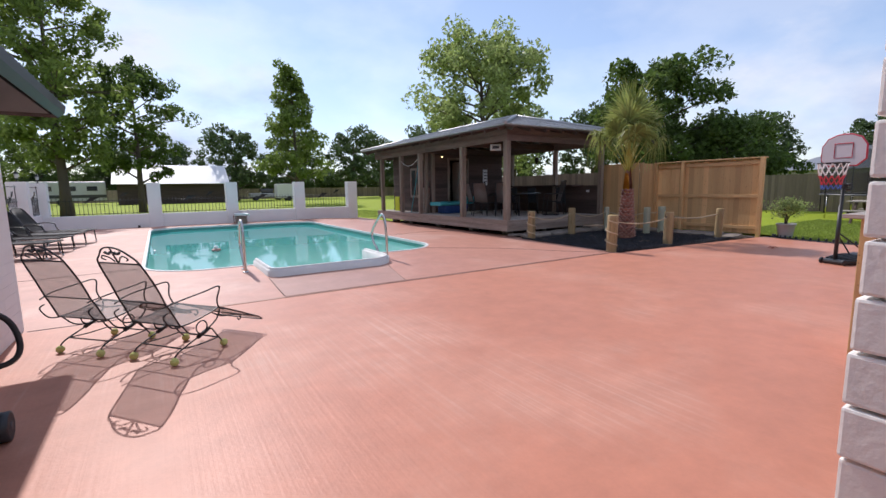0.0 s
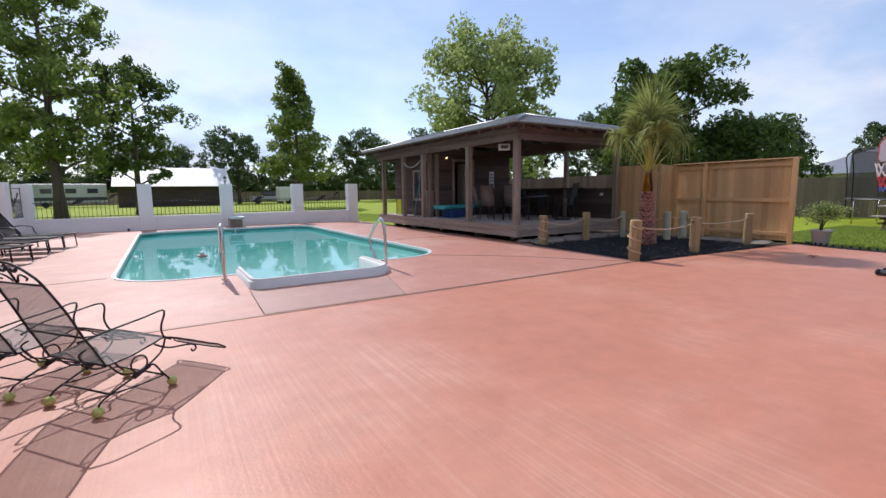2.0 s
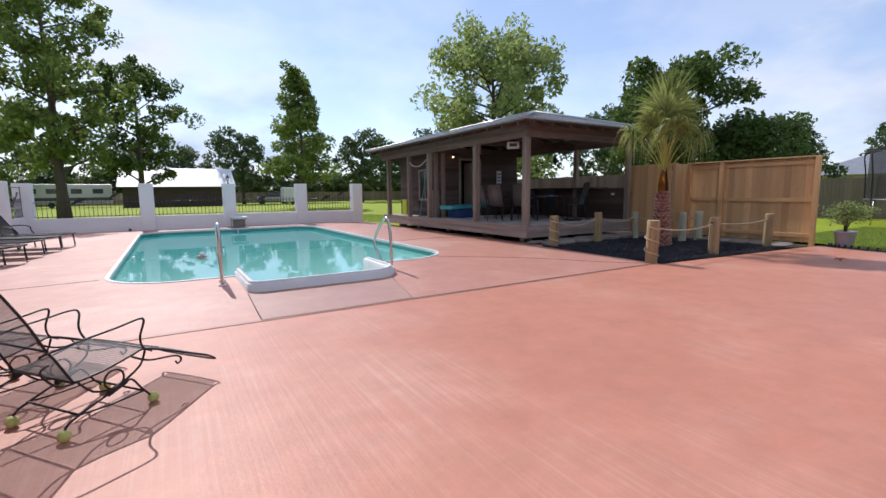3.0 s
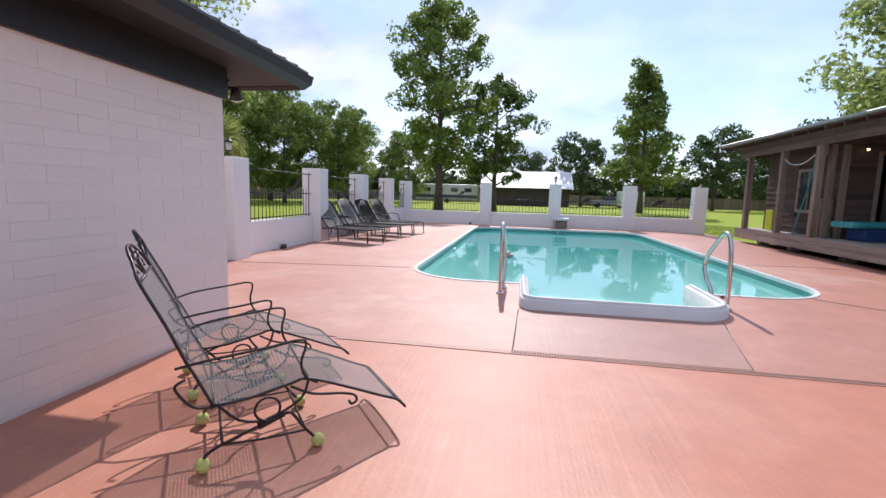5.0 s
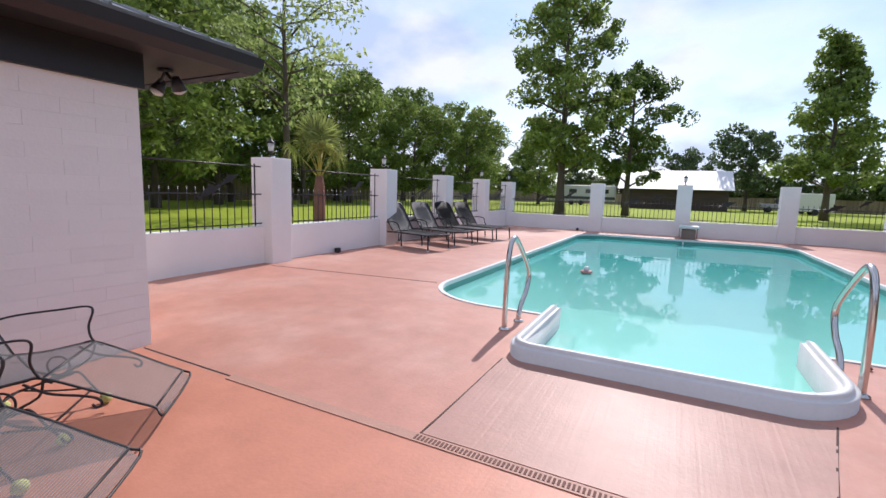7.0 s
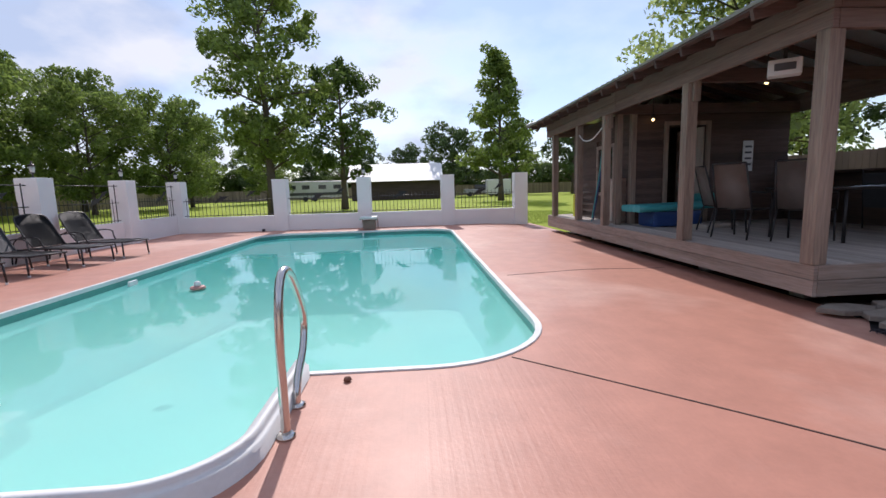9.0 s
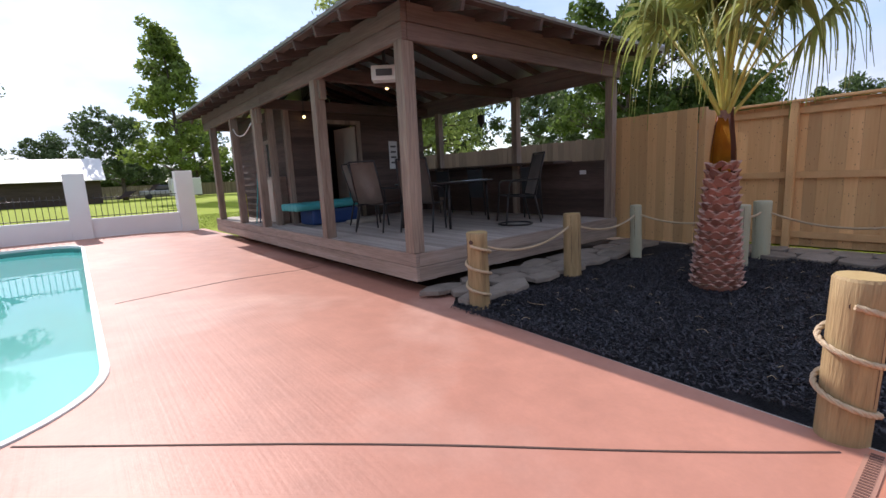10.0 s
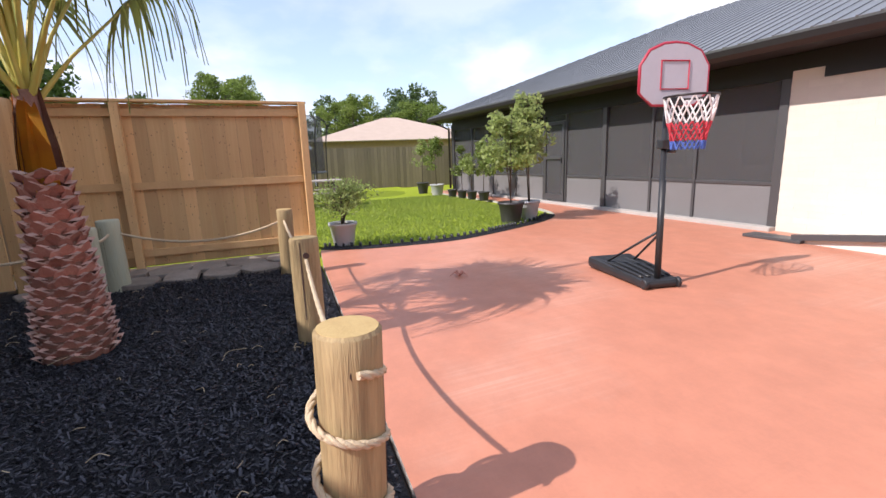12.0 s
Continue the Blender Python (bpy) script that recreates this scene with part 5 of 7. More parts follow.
def frond_mesh(seed, L=0.95, tilt=60, segs=24):
    """One fan leaf: a stalk along +x from the origin, folded blades spread from its end, hanging at the tips."""
    r = random.Random(seed)
    bm = B()
    tip = Vector((1.15, 0, 0.04))
    down = Vector((-math.sin(radians(tilt)), 0, -math.cos(radians(tilt))))
    for i in range(segs):
        a = radians(-112 + 224 * i / (segs - 1)) + r.uniform(-0.05, 0.05)
        l = L * (0.66 + 0.34 * math.cos(a * 0.75)) * r.uniform(0.8, 1.08)
        d = Vector((math.cos(a), math.sin(a), 0.10 + r.uniform(-0.06, 0.06)))
        side = Vector((-math.sin(a), math.cos(a), 0)) * 0.021
        hang = (0.10 + 0.80 * ((88 - tilt) / 38) ** 1.3) * r.uniform(0.75, 1.25)
        prev = None
        for k in range(7):
            t = k / 6
            p = tip + d * l * t + down * (hang * l * t ** 2.3) - d * (0.3 * hang * l * t ** 3)
            w = side * (0.45 + 1.35 * math.sin(math.pi * min(1, t * 1.15 + 0.08))) * (1 - t ** 2.2)
            q = [bm.verts.new(p - w + Vector((0, 0, 0.010))), bm.verts.new(p), bm.verts.new(p + w + Vector((0, 0, 0.010)))]
            if prev:
                bm.faces.new((prev[0], prev[1], q[1], q[0]))
                bm.faces.new((prev[1], prev[2], q[2], q[1]))
            prev = q
    return mesh_of("frond", bm, M_FROND)


def boot_mesh():
    """A cut leaf base: a broad scale that hugs the trunk, red-brown below, with a pale sawn lip."""
    bb = B()
    rows = []
    for z, y, w in ((-0.055, -0.012, 0.062), (-0.015, 0.012, 0.088), (0.025, 0.034, 0.080), (0.048, 0.050, 0.052), (0.056, 0.056, 0.018)):
        rows.append([bb.verts.new((x * w, y - 0.022 * x * x, z - 0.018 * abs(x))) for x in (-1, -0.5, 0, 0.5, 1)])
    back = [bb.verts.new((x * 0.05, -0.02, 0.05 - 0.02 * abs(x))) for x in (-1, -0.5, 0, 0.5, 1)]
    lip = []
    for p, q in zip(rows, rows[1:]):
        for k in range(4):
            bb.faces.new((p[k], p[k + 1], q[k + 1], q[k]))
    for k in range(4):
        lip.append(bb.faces.new((rows[-1][k], rows[-1][k + 1], back[k + 1], back[k])))
    for p, q in zip(rows[2:], rows[3:]):
        for k in (0, 3):
            lip += [f for f in p[k].link_faces if p[k + 1] in f.verts and q[k] in f.verts]
    for f in lip:
        f.material_index = 1
    me = mesh_of("leaf_base", bb, M_BOOT)
    me.materials.append(M_BOOTCUT)
    return me


def make_palm(x, y, trunk_h, r0, r1, crown, n, label, boots=True, seed=31):
    r = random.Random(seed)
    t = thing("palm_tree", label, "palm tree", pose(x, y, 0), group="palms")
    bm = B()
    lathe(bm, [(r0, -0.05), (r0 * 1.02, 0.08), (r1 * 1.15, trunk_h * 0.72), (r1, trunk_h * 0.85), (r1 * 0.8, trunk_h)], 14)
    part("trunk", bm, M_PALMFIB, t)
    if boots:
        boot = boot_mesh()
        k, z = 0, 0.03
        while z < trunk_h * 0.70:
            f = z / trunk_h
            rad = r0 * 1.02 + (r1 * 1.15 - r0 * 1.02) * min(1.0, f / 0.72)
            sc = 0.88 + 0.42 * f
            cnt = 11 if f < 0.3 else 9 if f < 0.55 else 7
            for j in range(cnt):
                a = 360 * (j + 0.5 * (k % 2)) / cnt + r.uniform(-4, 4)
                part("leaf_base", boot, None, t, m=pose(0, 0, z + r.uniform(-0.01, 0.01), 0, 0, a) @ pose(0, rad - 0.004, 0, -4 + r.uniform(-6, 6), 0, 0) @ Matrix.Diagonal((sc, sc, sc, 1)))
            z += 0.050 + 0.055 * f
            k += 1
        # split sheaths wrapped round the neck, yellow-orange inside and brown fibre outside
        for j in range(9):
            a = 360 * j / 9 + r.uniform(-12, 12)
            hi = trunk_h * r.uniform(0.98, 1.12)
            w = r.uniform(0.045, 0.07)
            q = B()
            sheet(q, [[(-w, r1 + 0.028, trunk_h * 0.64), (w, r1 + 0.028, trunk_h * 0.64)], [(-w * 0.85, r1 + 0.014, trunk_h * 0.80), (w * 0.85, r1 + 0.014, trunk_h * 0.80)],
                      [(-w * 0.5, r1 - 0.004, trunk_h * 0.92), (w * 0.5, r1 - 0.004, trunk_h * 0.92)], [(-0.008, r1 - 0.03, hi), (0.008, r1 - 0.03, hi)]])
            bmesh.ops.solidify(q, geom=list(q.faces), thickness=0.010)
            warm = j % 3 != 1
            part("leaf_sheath", q, M_ORANGE if warm else M_PALMFIB, t, "orange-yellow young leaf sheath" if warm else "", pose(0, 0, 0, 0, 0, a))
    TILTS = [87, 81, 75, 68, 60, 50]
    fr = [frond_mesh(seed + i, crown, TILTS[i]) for i in range(6)]
    sk = B()
    tube(sk, [(0, 0, 0), (0.12, 0, 0.012), (0.5, 0, 0.05), (1.16, 0, 0.04)], [0.03, 0.022, 0.013, 0.009], 5)
    stalk = mesh_of("petiole", sk, M_PETIOLE)
    for i in range(n):
        f = i / (n - 1)
        k6 = min(5, int(f * 6))
        tilt = TILTS[k6] + r.uniform(-4, 4)
        s = r.uniform(0.92, 1.15) * (1.06 - 0.12 * f)
        m = pose(0, 0, trunk_h * (0.93 + 0.09 * (1 - f)), 0, 0, i * 137.5 + r.uniform(-14, 14)) @ pose(0, 0, 0, 0, -tilt, 0) @ Matrix.Diagonal((s, s, s, 1))
        part("petiole", stalk, None, t, m=m)
        part("frond", fr[k6], None, t, m=m)
    return t


make_palm(2.29, -2.17, 1.78, 0.215, 0.085, 1.02, 24, "young fan palm with red-brown boots in black mulch")
make_palm(-16.7, 6.2, 1.7, 0.2, 0.16, 1.1, 22, "fan palm on the lawn beyond the white wall", False, 41)


# ---- mulch bed, flagstones, rope posts ----
bed = thing("mulch_bed", "bed of loose black mulch round the palm", "mulch bed", kind="structure")
bm = B()
nx, ny = 46, 40
rows = []
for j in range(ny + 1):
    row_ = []
    for i in range(nx + 1):
        u, v = i / nx, j / ny
        x = (-0.2 + 0.20 * v) * (1 - u) + (4.12 + 0.9 * v) * u
        y = (-3.80 * (1 - u) - 4.15 * u) * (1 - v) + 0.12 * v
        e = min(u, 1 - u, v, 1 - v) * 8
        row_.append((x, y, -0.015 + min(1, e) * (0.03 + 0.05 * noise.noise((x * 1.3, y * 1.3, 0)) + 0.022 * noise.noise((x * 9, y * 9, 3)))))
    rows.append(row_)
sheet(bm, rows)
part("mulch", bm, M_MULCH, bed)
r = np.random.RandomState(5)
vs, fs = [], []
for k in range(30000):
    u, v = r.rand(2)
    x, y = -0.12 + u * 4.2, -3.78 - 0.3 * u + v * 3.1
    z = 0.02 + 0.05 * noise.noise((x * 1.3, y * 1.3, 0)) + r.rand() * 0.018
    a, t, L, w = r.rand() * 6.28, r.normal() * 0.55, 0.005 + 0.012 * r.rand(), 0.003 + 0.005 * r.rand()
    c, s_ = math.cos(a), math.sin(a)
    n0 = len(vs)
    for dx, dy in ((-L, -w), (L, -w * 0.5), (L * 0.9, w), (-L * 0.8, w * 0.7)):
        vs.append((x + dx * c - dy * s_, y + dx * s_ + dy * c, z + dx * t))
        vs.append((x + dx * c - dy * s_, y + dx * s_ + dy * c, z + dx * t - 0.006))
    fs += [(n0, n0 + 2, n0 + 4, n0 + 6), (n0, n0 + 1, n0 + 3, n0 + 2), (n0 + 2, n0 + 3, n0 + 5, n0 + 4), (n0 + 4, n0 + 5, n0 + 7, n0 + 6), (n0 + 6, n0 + 7, n0 + 1, n0)]
me = bpy.data.meshes.new("chips")
me.from_pydata(vs, [], fs)
me.materials.append(M_CHIP)
tagged(part("chips", me, None, bed), kind="stuff")
litter = thing("leaf_litter", "dry pale straw bits scattered on black mulch", "litter", kind="stuff")
for k in range(60):
    x, y = rng.uniform(0, 3.9), rng.uniform(-3.7, -0.9)
    a = rng.uniform(0, 6.28)
    L = rng.uniform(0.015, 0.05) if k > 4 else 0.12
    bb = B()
    z = 0.055
    tube(bb, curve_pts([(x, y, z), (x + L * math.cos(a), y + L * math.sin(a), z + 0.012), (x + 1.7 * L * math.cos(a + 0.5), y + 1.7 * L * math.sin(a + 0.5), z)], 3), 0.0022, 3)
    part("straw", bb, M_DRY, litter)

stones = thing("flagstone_path", "irregular grey flagstones laid beside the deck and fence", "flagstones", kind="structure")


def flagstone(cx, cy, w, d, z, a):
    bb = B()
    k = rng.randint(6, 8)
    loop = []
    for i in range(k):
        t = 2 * math.pi * (i + rng.uniform(-0.22, 0.22)) / k
        q = max(abs(math.cos(t)), abs(math.sin(t))) ** 0.7
        loop.append((w / 2 * math.cos(t) / q * rng.uniform(0.9, 1.06), d / 2 * math.sin(t) / q * rng.uniform(0.88, 1.06)))
    prism(bb, loop, -0.03, 0.02)
    tops = [e for e in bb.edges if all(abs(v.co.z - 0.02) < 1e-5 for v in e.verts)]
    bmesh.ops.bevel(bb, geom=tops, offset=0.008, segments=1, affect="EDGES")
    part("stone", bb, M_STONE, stones, m=pose(cx, cy, z, rng.uniform(-3, 3), rng.uniform(-3, 3), a))


for i in range(8):
    for j in range(3):
        flagstone(0.22 + i * 0.54 + rng.uniform(-0.05, 0.05) + 0.20 * (j % 2) + 0.03 * j, -0.17 - j * 0.27 + 0.03 * i * (j == 2) + rng.uniform(-0.02, 0.02), rng.uniform(0.52, 0.64), rng.uniform(0.26, 0.33), 0.062, rng.uniform(-9, 9))
for i in range(7):
    for j in range(2):
        flagstone(4.22 + j * 0.42 + rng.uniform(-0.03, 0.03), -1.35 - i * 0.42 + 0.15 * j, rng.uniform(0.42, 0.52), rng.uniform(0.38, 0.52), 0.045, rng.uniform(-12, 12))

POSTS = [(-0.167, -3.585, 0.77, 0.105), (1.70, -3.70, 0.76, 0.10), (3.86, -3.74, 0.76, 0.085), (0.14, -0.84, 0.74, 0.10), (1.73, -0.80, 0.77, 0.10),
         (3.32, -0.76, 0.74, 0.075), (4.08, -2.06, 0.76, 0.10), (3.42, -2.02, 0.76, 0.09)]
for i, (x, y, h, rad) in enumerate(POSTS):
    green = i in (5, 6, 7)
    t = thing("rope_post", "greenish pressure-treated round post with rope holes" if green else "round wooden post with a rope threaded through it", "post",
              pose(x, y, 0, rng.uniform(-1.5, 1.5), rng.uniform(-1.5, 1.5), rng.uniform(0, 360)), group="rope fence posts")
    bb = B()
    prof = []
    for z in (-0.08, 0.0, 0.2, 0.45, 0.65, h - 0.012):
        prof.append((rad * rng.uniform(0.98, 1.04), z))
    prof.append((rad * 0.94, h))
    lathe(bb, prof, 18, cap=False)
    bb.faces.ensure_lookup_table()
    for f in bb.faces[-18:]:
        f.smooth = False
    part("shaft", bb, M_PILEG if green else M_PILE, t)
    eg = lathe(B(), [(rad * 0.942, h - 0.004), (rad * 0.93, h + 0.001), (rad * 0.4, h + 0.002)], 18)
    for f in eg.faces:
        f.smooth = False
    part("end_grain", eg, M_PILEG if green else M_ENDGRAIN, t, "sawn end grain")
    for k in range(3):
        a = rng.uniform(0, 6.28)
        part("crack", tube(B(), [(rad * 1.0 * math.cos(a), rad * 1.0 * math.sin(a), z_) for z_ in (h * 0.25, h * 0.6, h - 0.02)], [0.001, 0.003, 0.0015], 4), M_GAP, t)


for (x, y), a in (((-0.167, -3.585), -172), ((0.14, -0.84), -172), ((1.70, -3.70), 178)):
    hl = thing("rope_hole", "dark drilled rope hole in a round post", "hole", pose(x, y, 0.65, 0, 0, a), group="rope holes")
    part("rim", tube(B(), [(0.085, 0, 0), (0.106, 0, 0)], 0.021, 12), M_GAP, hl)


def rope(pts, label="sagging natural manila rope between posts"):
    t = thing("rope", label, "rope", group="bed ropes")
    line = curve_pts(pts, 8)
    # three strands laid round each other
    for s in range(3):
        out, acc = [], 0.0
        for i, p in enumerate(line):
            if i:
                acc += (p - line[i - 1]).length
            d = (line[min(i + 1, len(line) - 1)] - line[max(i - 1, 0)]).normalized()
            u = d.orthogonal().normalized()
            w = d.cross(u)
            a = acc * 55 + s * 2.094
            out.append(p + (u * math.cos(a) + w * math.sin(a)) * 0.0065)
        part("strand", tube(B(), out, 0.0085, 5), M_ROPE, t)
    return t


def sag(a, b, drop):
    a, b = Vector(a), Vector(b)
    return [a.lerp(b, k / 8) - Vector((0, 0, drop * 4 * (k / 8) * (1 - k / 8))) for k in range(9)]


def ring_pts(x, y, rad, z0, z1, a0, turns):
    n = int(14 * turns)
    return [(x + rad * math.cos(radians(a0) + 2 * math.pi * turns * k / n), y + rad * math.sin(radians(a0) + 2 * math.pi * turns * k / n), z0 + (z1 - z0) * k / n) for k in range(n + 1)]


hole = lambda i, dz=0.12: Vector((POSTS[i][0], POSTS[i][1], POSTS[i][2] - dz))
for a, b, dr in ((0, 1, 0.10), (1, 2, 0.06), (3, 4, 0.16), (4, 5, 0.14), (6, 2, 0.17), (5, 7, 0.12), (7, 6, 0.05)):
    rope(sag(hole(a), hole(b), dr))
rope(ring_pts(-0.167, -3.585, 0.120, 0.655, 0.13, -172, 2.3), "rope wound down around the corner post")
rope(ring_pts(0.14, -0.84, 0.116, 0.62, 0.13, -172, 2.3), "rope wound down around the corner post")

# lawn edging and border mulch
edging = thing("lawn_edging", "scalloped black plastic edging with a mulch strip", "edging", kind="structure")
inner = edge_pts[:36]
bm = B()
cen = Vector((9, -6.5, 0))
rows = [[], []]
for x, y in inner:
    p = Vector((x, y, 0))
    d = (cen - p).normalized()
    rows[0].append((x, y, 0.004))
    q = p + d * 0.2
    rows[1].append((q.x, q.y, 0.02))
sheet(bm, rows)
part("mulch_strip", bm, M_MULCH, edging)
sc = B()
lathe(sc, [(0.045, 0.0), (0.045, 0.07), (0.03, 0.09)], 8)
sc_me = mesh_of("scallop", sc, M_BLACKPL)
for a, b in zip(rows[1], rows[1][1:]):
    L = (Vector(b) - Vector(a)).length
    for k in range(max(1, int(L / 0.09))):
        p = Vector(a).lerp(Vector(b), k / max(1, int(L / 0.09)))
        part("scallop", sc_me, None, edging, m=pose(p.x, p.y, -0.02) @ Matrix.Diagonal((1, 0.5, 1, 1)))
# lawn inside the curve, a little proud, with blades
lawn_loop = [(p[0], p[1]) for p in rows[1]] + [(18.4, -9.9), (18.4, 13.9), (5.65, 13.9), (5.65, -4.2)]
solid("lawn_inner", filled(lawn_loop, [], 0.0), M_GRASS, "mown green lawn beside the porch", "lawn", "structure")


def blades(n, x0, x1, y0, y1, ok, name, h=0.05, z=0.0, seed=1):
    r = np.random.RandomState(seed)
    P = np.stack([r.uniform(x0, x1, n), r.uniform(y0, y1, n)], 1)
    P = P[[ok(x, y) for x, y in P]]
    m = len(P)
    a = r.uniform(0, 6.28, m)
    hh = h * r.uniform(0.5, 1.2, m)
    wv = np.stack([np.cos(a), np.sin(a)], 1) * 0.006
    ln = r.normal(size=(m, 2)) * 0.02
    A = np.concatenate([P - wv, np.full((m, 1), z)], 1)
    Bq = np.concatenate([P + wv, np.full((m, 1), z)], 1)
    C = np.concatenate([P + ln, (z + hh)[:, None]], 1)
    v = np.stack([A, Bq, C], 1).reshape(-1, 3)
    me = bpy.data.meshes.new(name)
    me.from_pydata(v.tolist(), [], [(3 * i, 3 * i + 1, 3 * i + 2) for i in range(m)])
    me.materials.append(M_BLADE)
    return tagged(new(name, me), "short green grass blades on the lawn", "grass", kind="stuff")


def inside(x, y):
    c = False
    k = len(lawn_loop)
    for i in range(k):
        (ax, ay), (bx, by) = lawn_loop[i], lawn_loop[(i + 1) % k]
        if (ay > y) != (by > y) and x < (bx - ax) * (y - ay) / (by - ay) + ax:
            c = not c
    return c


blades(70000, 4.8, 12.5, -9.9, -3.0, inside, "grass", 0.05, 0.0, 3)
blades(40000, -12, 4, 11.7, 20, lambda x, y: True, "grass", 0.06, -0.06, 4)


# ---- patio chairs ----
def make_chaise():
    """A spring-base reclining patio chair in black wrought iron with mesh seat; x forwards, origin under its middle."""
    t = thing("patio_recliner", "black wrought-iron mesh recliner with tennis balls on its feet", "patio chair", group="mesh recliners")
    W = 0.27
    prof = [(-0.49, 0.95), (-0.445, 0.86), (-0.36, 0.68), (-0.295, 0.52), (-0.265, 0.46), (-0.20, 0.315), (-0.05, 0.325), (0.12, 0.36), (0.20, 0.37), (0.38, 0.295), (0.56, 0.21), (0.66, 0.165), (0.70, 0.125)]
    hw = [0.10, 0.225, 0.25, 0.255, 0.26, 0.27, 0.27, 0.27, 0.27, 0.262, 0.25, 0.245, 0.24]
    L = [(x, w, z) for (x, z), w in zip(prof, hw)]
    Rr = [(x, -w, z) for (x, z), w in zip(prof, hw)]
    top = [(-0.467, 0.17, 0.92), (-0.495, 0.09, 0.975), (-0.502, 0.0, 0.99), (-0.495, -0.09, 0.975), (-0.467, -0.17, 0.92)]
    for nm, lo, hi in (("back_frame", 0, 6), ("seat_frame", 5, 13)):
        if nm == "back_frame":
            path = [p for p in L[1:6]][::-1] + top + [p for p in Rr[1:6]]
        else:
            path = L[5:] + Rr[5:][::-1]
        part(nm, tube(B(), curve_pts(path, 4), 0.0070, 6), M_IRON, t)
    # mesh panels with their round-wire bars
    bm = B()
    sheet(bm, [[(x, w * k, z + 0.004) for k in (-0.97, -0.5, 0, 0.5, 0.97)] for (x, z), w in list(zip(prof, hw))[1:6]])
    part("back_mesh", bm, M_MESH, t, "see-through black steel mesh back")
    bm = B()
    sheet(bm, [[(x, w * k, z + 0.004) for k in (-0.97, -0.5, 0, 0.5, 0.97)] for (x, z), w in list(zip(prof, hw))[5:9]])
    part("seat_mesh", bm, M_MESH, t, "see-through black steel mesh seat")
    bm = B()
    sheet(bm, [[(x, w * k, z + 0.004) for k in (-0.97, -0.5, 0, 0.5, 0.97)] for (x, z), w in list(zip(prof, hw))[8:]])
    part("footrest_mesh", bm, M_MESH, t, "see-through black steel mesh footrest")
    for (x, z), w in (((-0.445, 0.86), 0.225), ((-0.295, 0.52), 0.255), ((-0.20, 0.315), 0.27), ((0.20, 0.37), 0.27), ((0.66, 0.165), 0.245)):
        part("cross_bar", tube(B(), [(x, -w, z), (x, w, z)], 0.0066, 6), M_IRON, t)
    # leaf scrolls in the head of the back
    bm = B()
    for s in (-1, 1):
        tube(bm, curve_pts([(-0.45, s * 0.02, 0.872), (-0.468, s * 0.06, 0.908), (-0.48, s * 0.11, 0.922), (-0.468, s * 0.14, 0.90), (-0.458, s * 0.11, 0.885)], 4), 0.0057, 5)
        tube(bm, curve_pts([(-0.482, s * 0.02, 0.95), (-0.477, s * 0.05, 0.937), (-0.485, s * 0.08, 0.95)], 4), 0.011, 5)
    tube(bm, [(-0.445, 0, 0.862), (-0.50, 0, 0.985)], 0.0066, 5)
    part("head_scroll", bm, M_IRON, t, "cast leaf scroll")
    for s in (-1, 1):
        arm = [(-0.335, s * 0.262, 0.50), (-0.20, s * 0.305, 0.535), (0.02, s * 0.315, 0.56), (0.15, s * 0.31, 0.575), (0.185, s * 0.30, 0.55), (0.165, s * 0.285, 0.46), (0.185, s * 0.272, 0.385), (0.24, s * 0.27, 0.345)]
        part("armrest", tube(B(), curve_pts(arm, 5), 0.0066, 6), M_IRON, t)
        part("arm_bar", tube(B(), curve_pts([(-0.30, s * 0.268, 0.45), (-0.34, s * 0.27, 0.42), (-0.28, s * 0.272, 0.33), (-0.20, s * 0.27, 0.31)], 4), 0.0061, 6), M_IRON, t)
        scroll = [(0.12, s * 0.265, 0.345), (0.22, s * 0.265, 0.29), (0.36, s * 0.265, 0.265), (0.42, s * 0.265, 0.245), (0.435, s * 0.265, 0.215), (0.41, s * 0.265, 0.20), (0.395, s * 0.265, 0.22)]
        part("scroll", tube(B(), curve_pts(scroll, 5), 0.0066, 6), M_IRON, t)
        c = [(0.02 + 0.055 * math.cos(k * math.pi / 9), s * 0.245, 0.245 + 0.055 * math.sin(k * math.pi / 9)) for k in range(18)]
        part("ring", tube(B(), c, 0.0061, 6, closed=True), M_IRON, t)
        leg = [(-0.25, s * 0.23, 0.03), (-0.245, s * 0.23, 0.06), (-0.20, s * 0.23, 0.10), (-0.02, s * 0.235, 0.165), (0.09, s * 0.235, 0.20), (0.13, s * 0.235, 0.195), (0.18, s * 0.235, 0.12), (0.25, s * 0.23, 0.03)]
        part("leg", tube(B(), curve_pts(leg, 4), 0.0070, 6), M_IRON, t)
        part("spring_bar", tube(B(), [(-0.02, s * 0.235, 0.165), (0.09, s * 0.235, 0.205)], 0.017, 8), M_IRON, t)
        part("side_bar", tube(B(), curve_pts([(-0.17, s * 0.235, 0.115), (0.0, s * 0.235, 0.10), (0.19, s * 0.235, 0.10)], 3), 0.0057, 5), M_IRON, t)
        part("brace", tube(B(), curve_pts([(-0.18, s * 0.265, 0.31), (-0.10, s * 0.25, 0.22), (0.0, s * 0.245, 0.19)], 3), 0.0066, 5), M_IRON, t)
        part("brace", tube(B(), curve_pts([(0.20, s * 0.265, 0.36), (0.17, s * 0.25, 0.27), (0.05, s * 0.245, 0.20)], 3), 0.0066, 5), M_IRON, t)
        for x in (-0.25, 0.25):
            bb = B()
            bmesh.ops.create_uvsphere(bb, u_segments=14, v_segments=9, radius=0.033)
            for f in bb.faces:
                f.smooth = True
            part("tennis_ball", bb, M_BALL, t, "yellow-green tennis ball foot", pose(x, s * 0.23, 0.033))
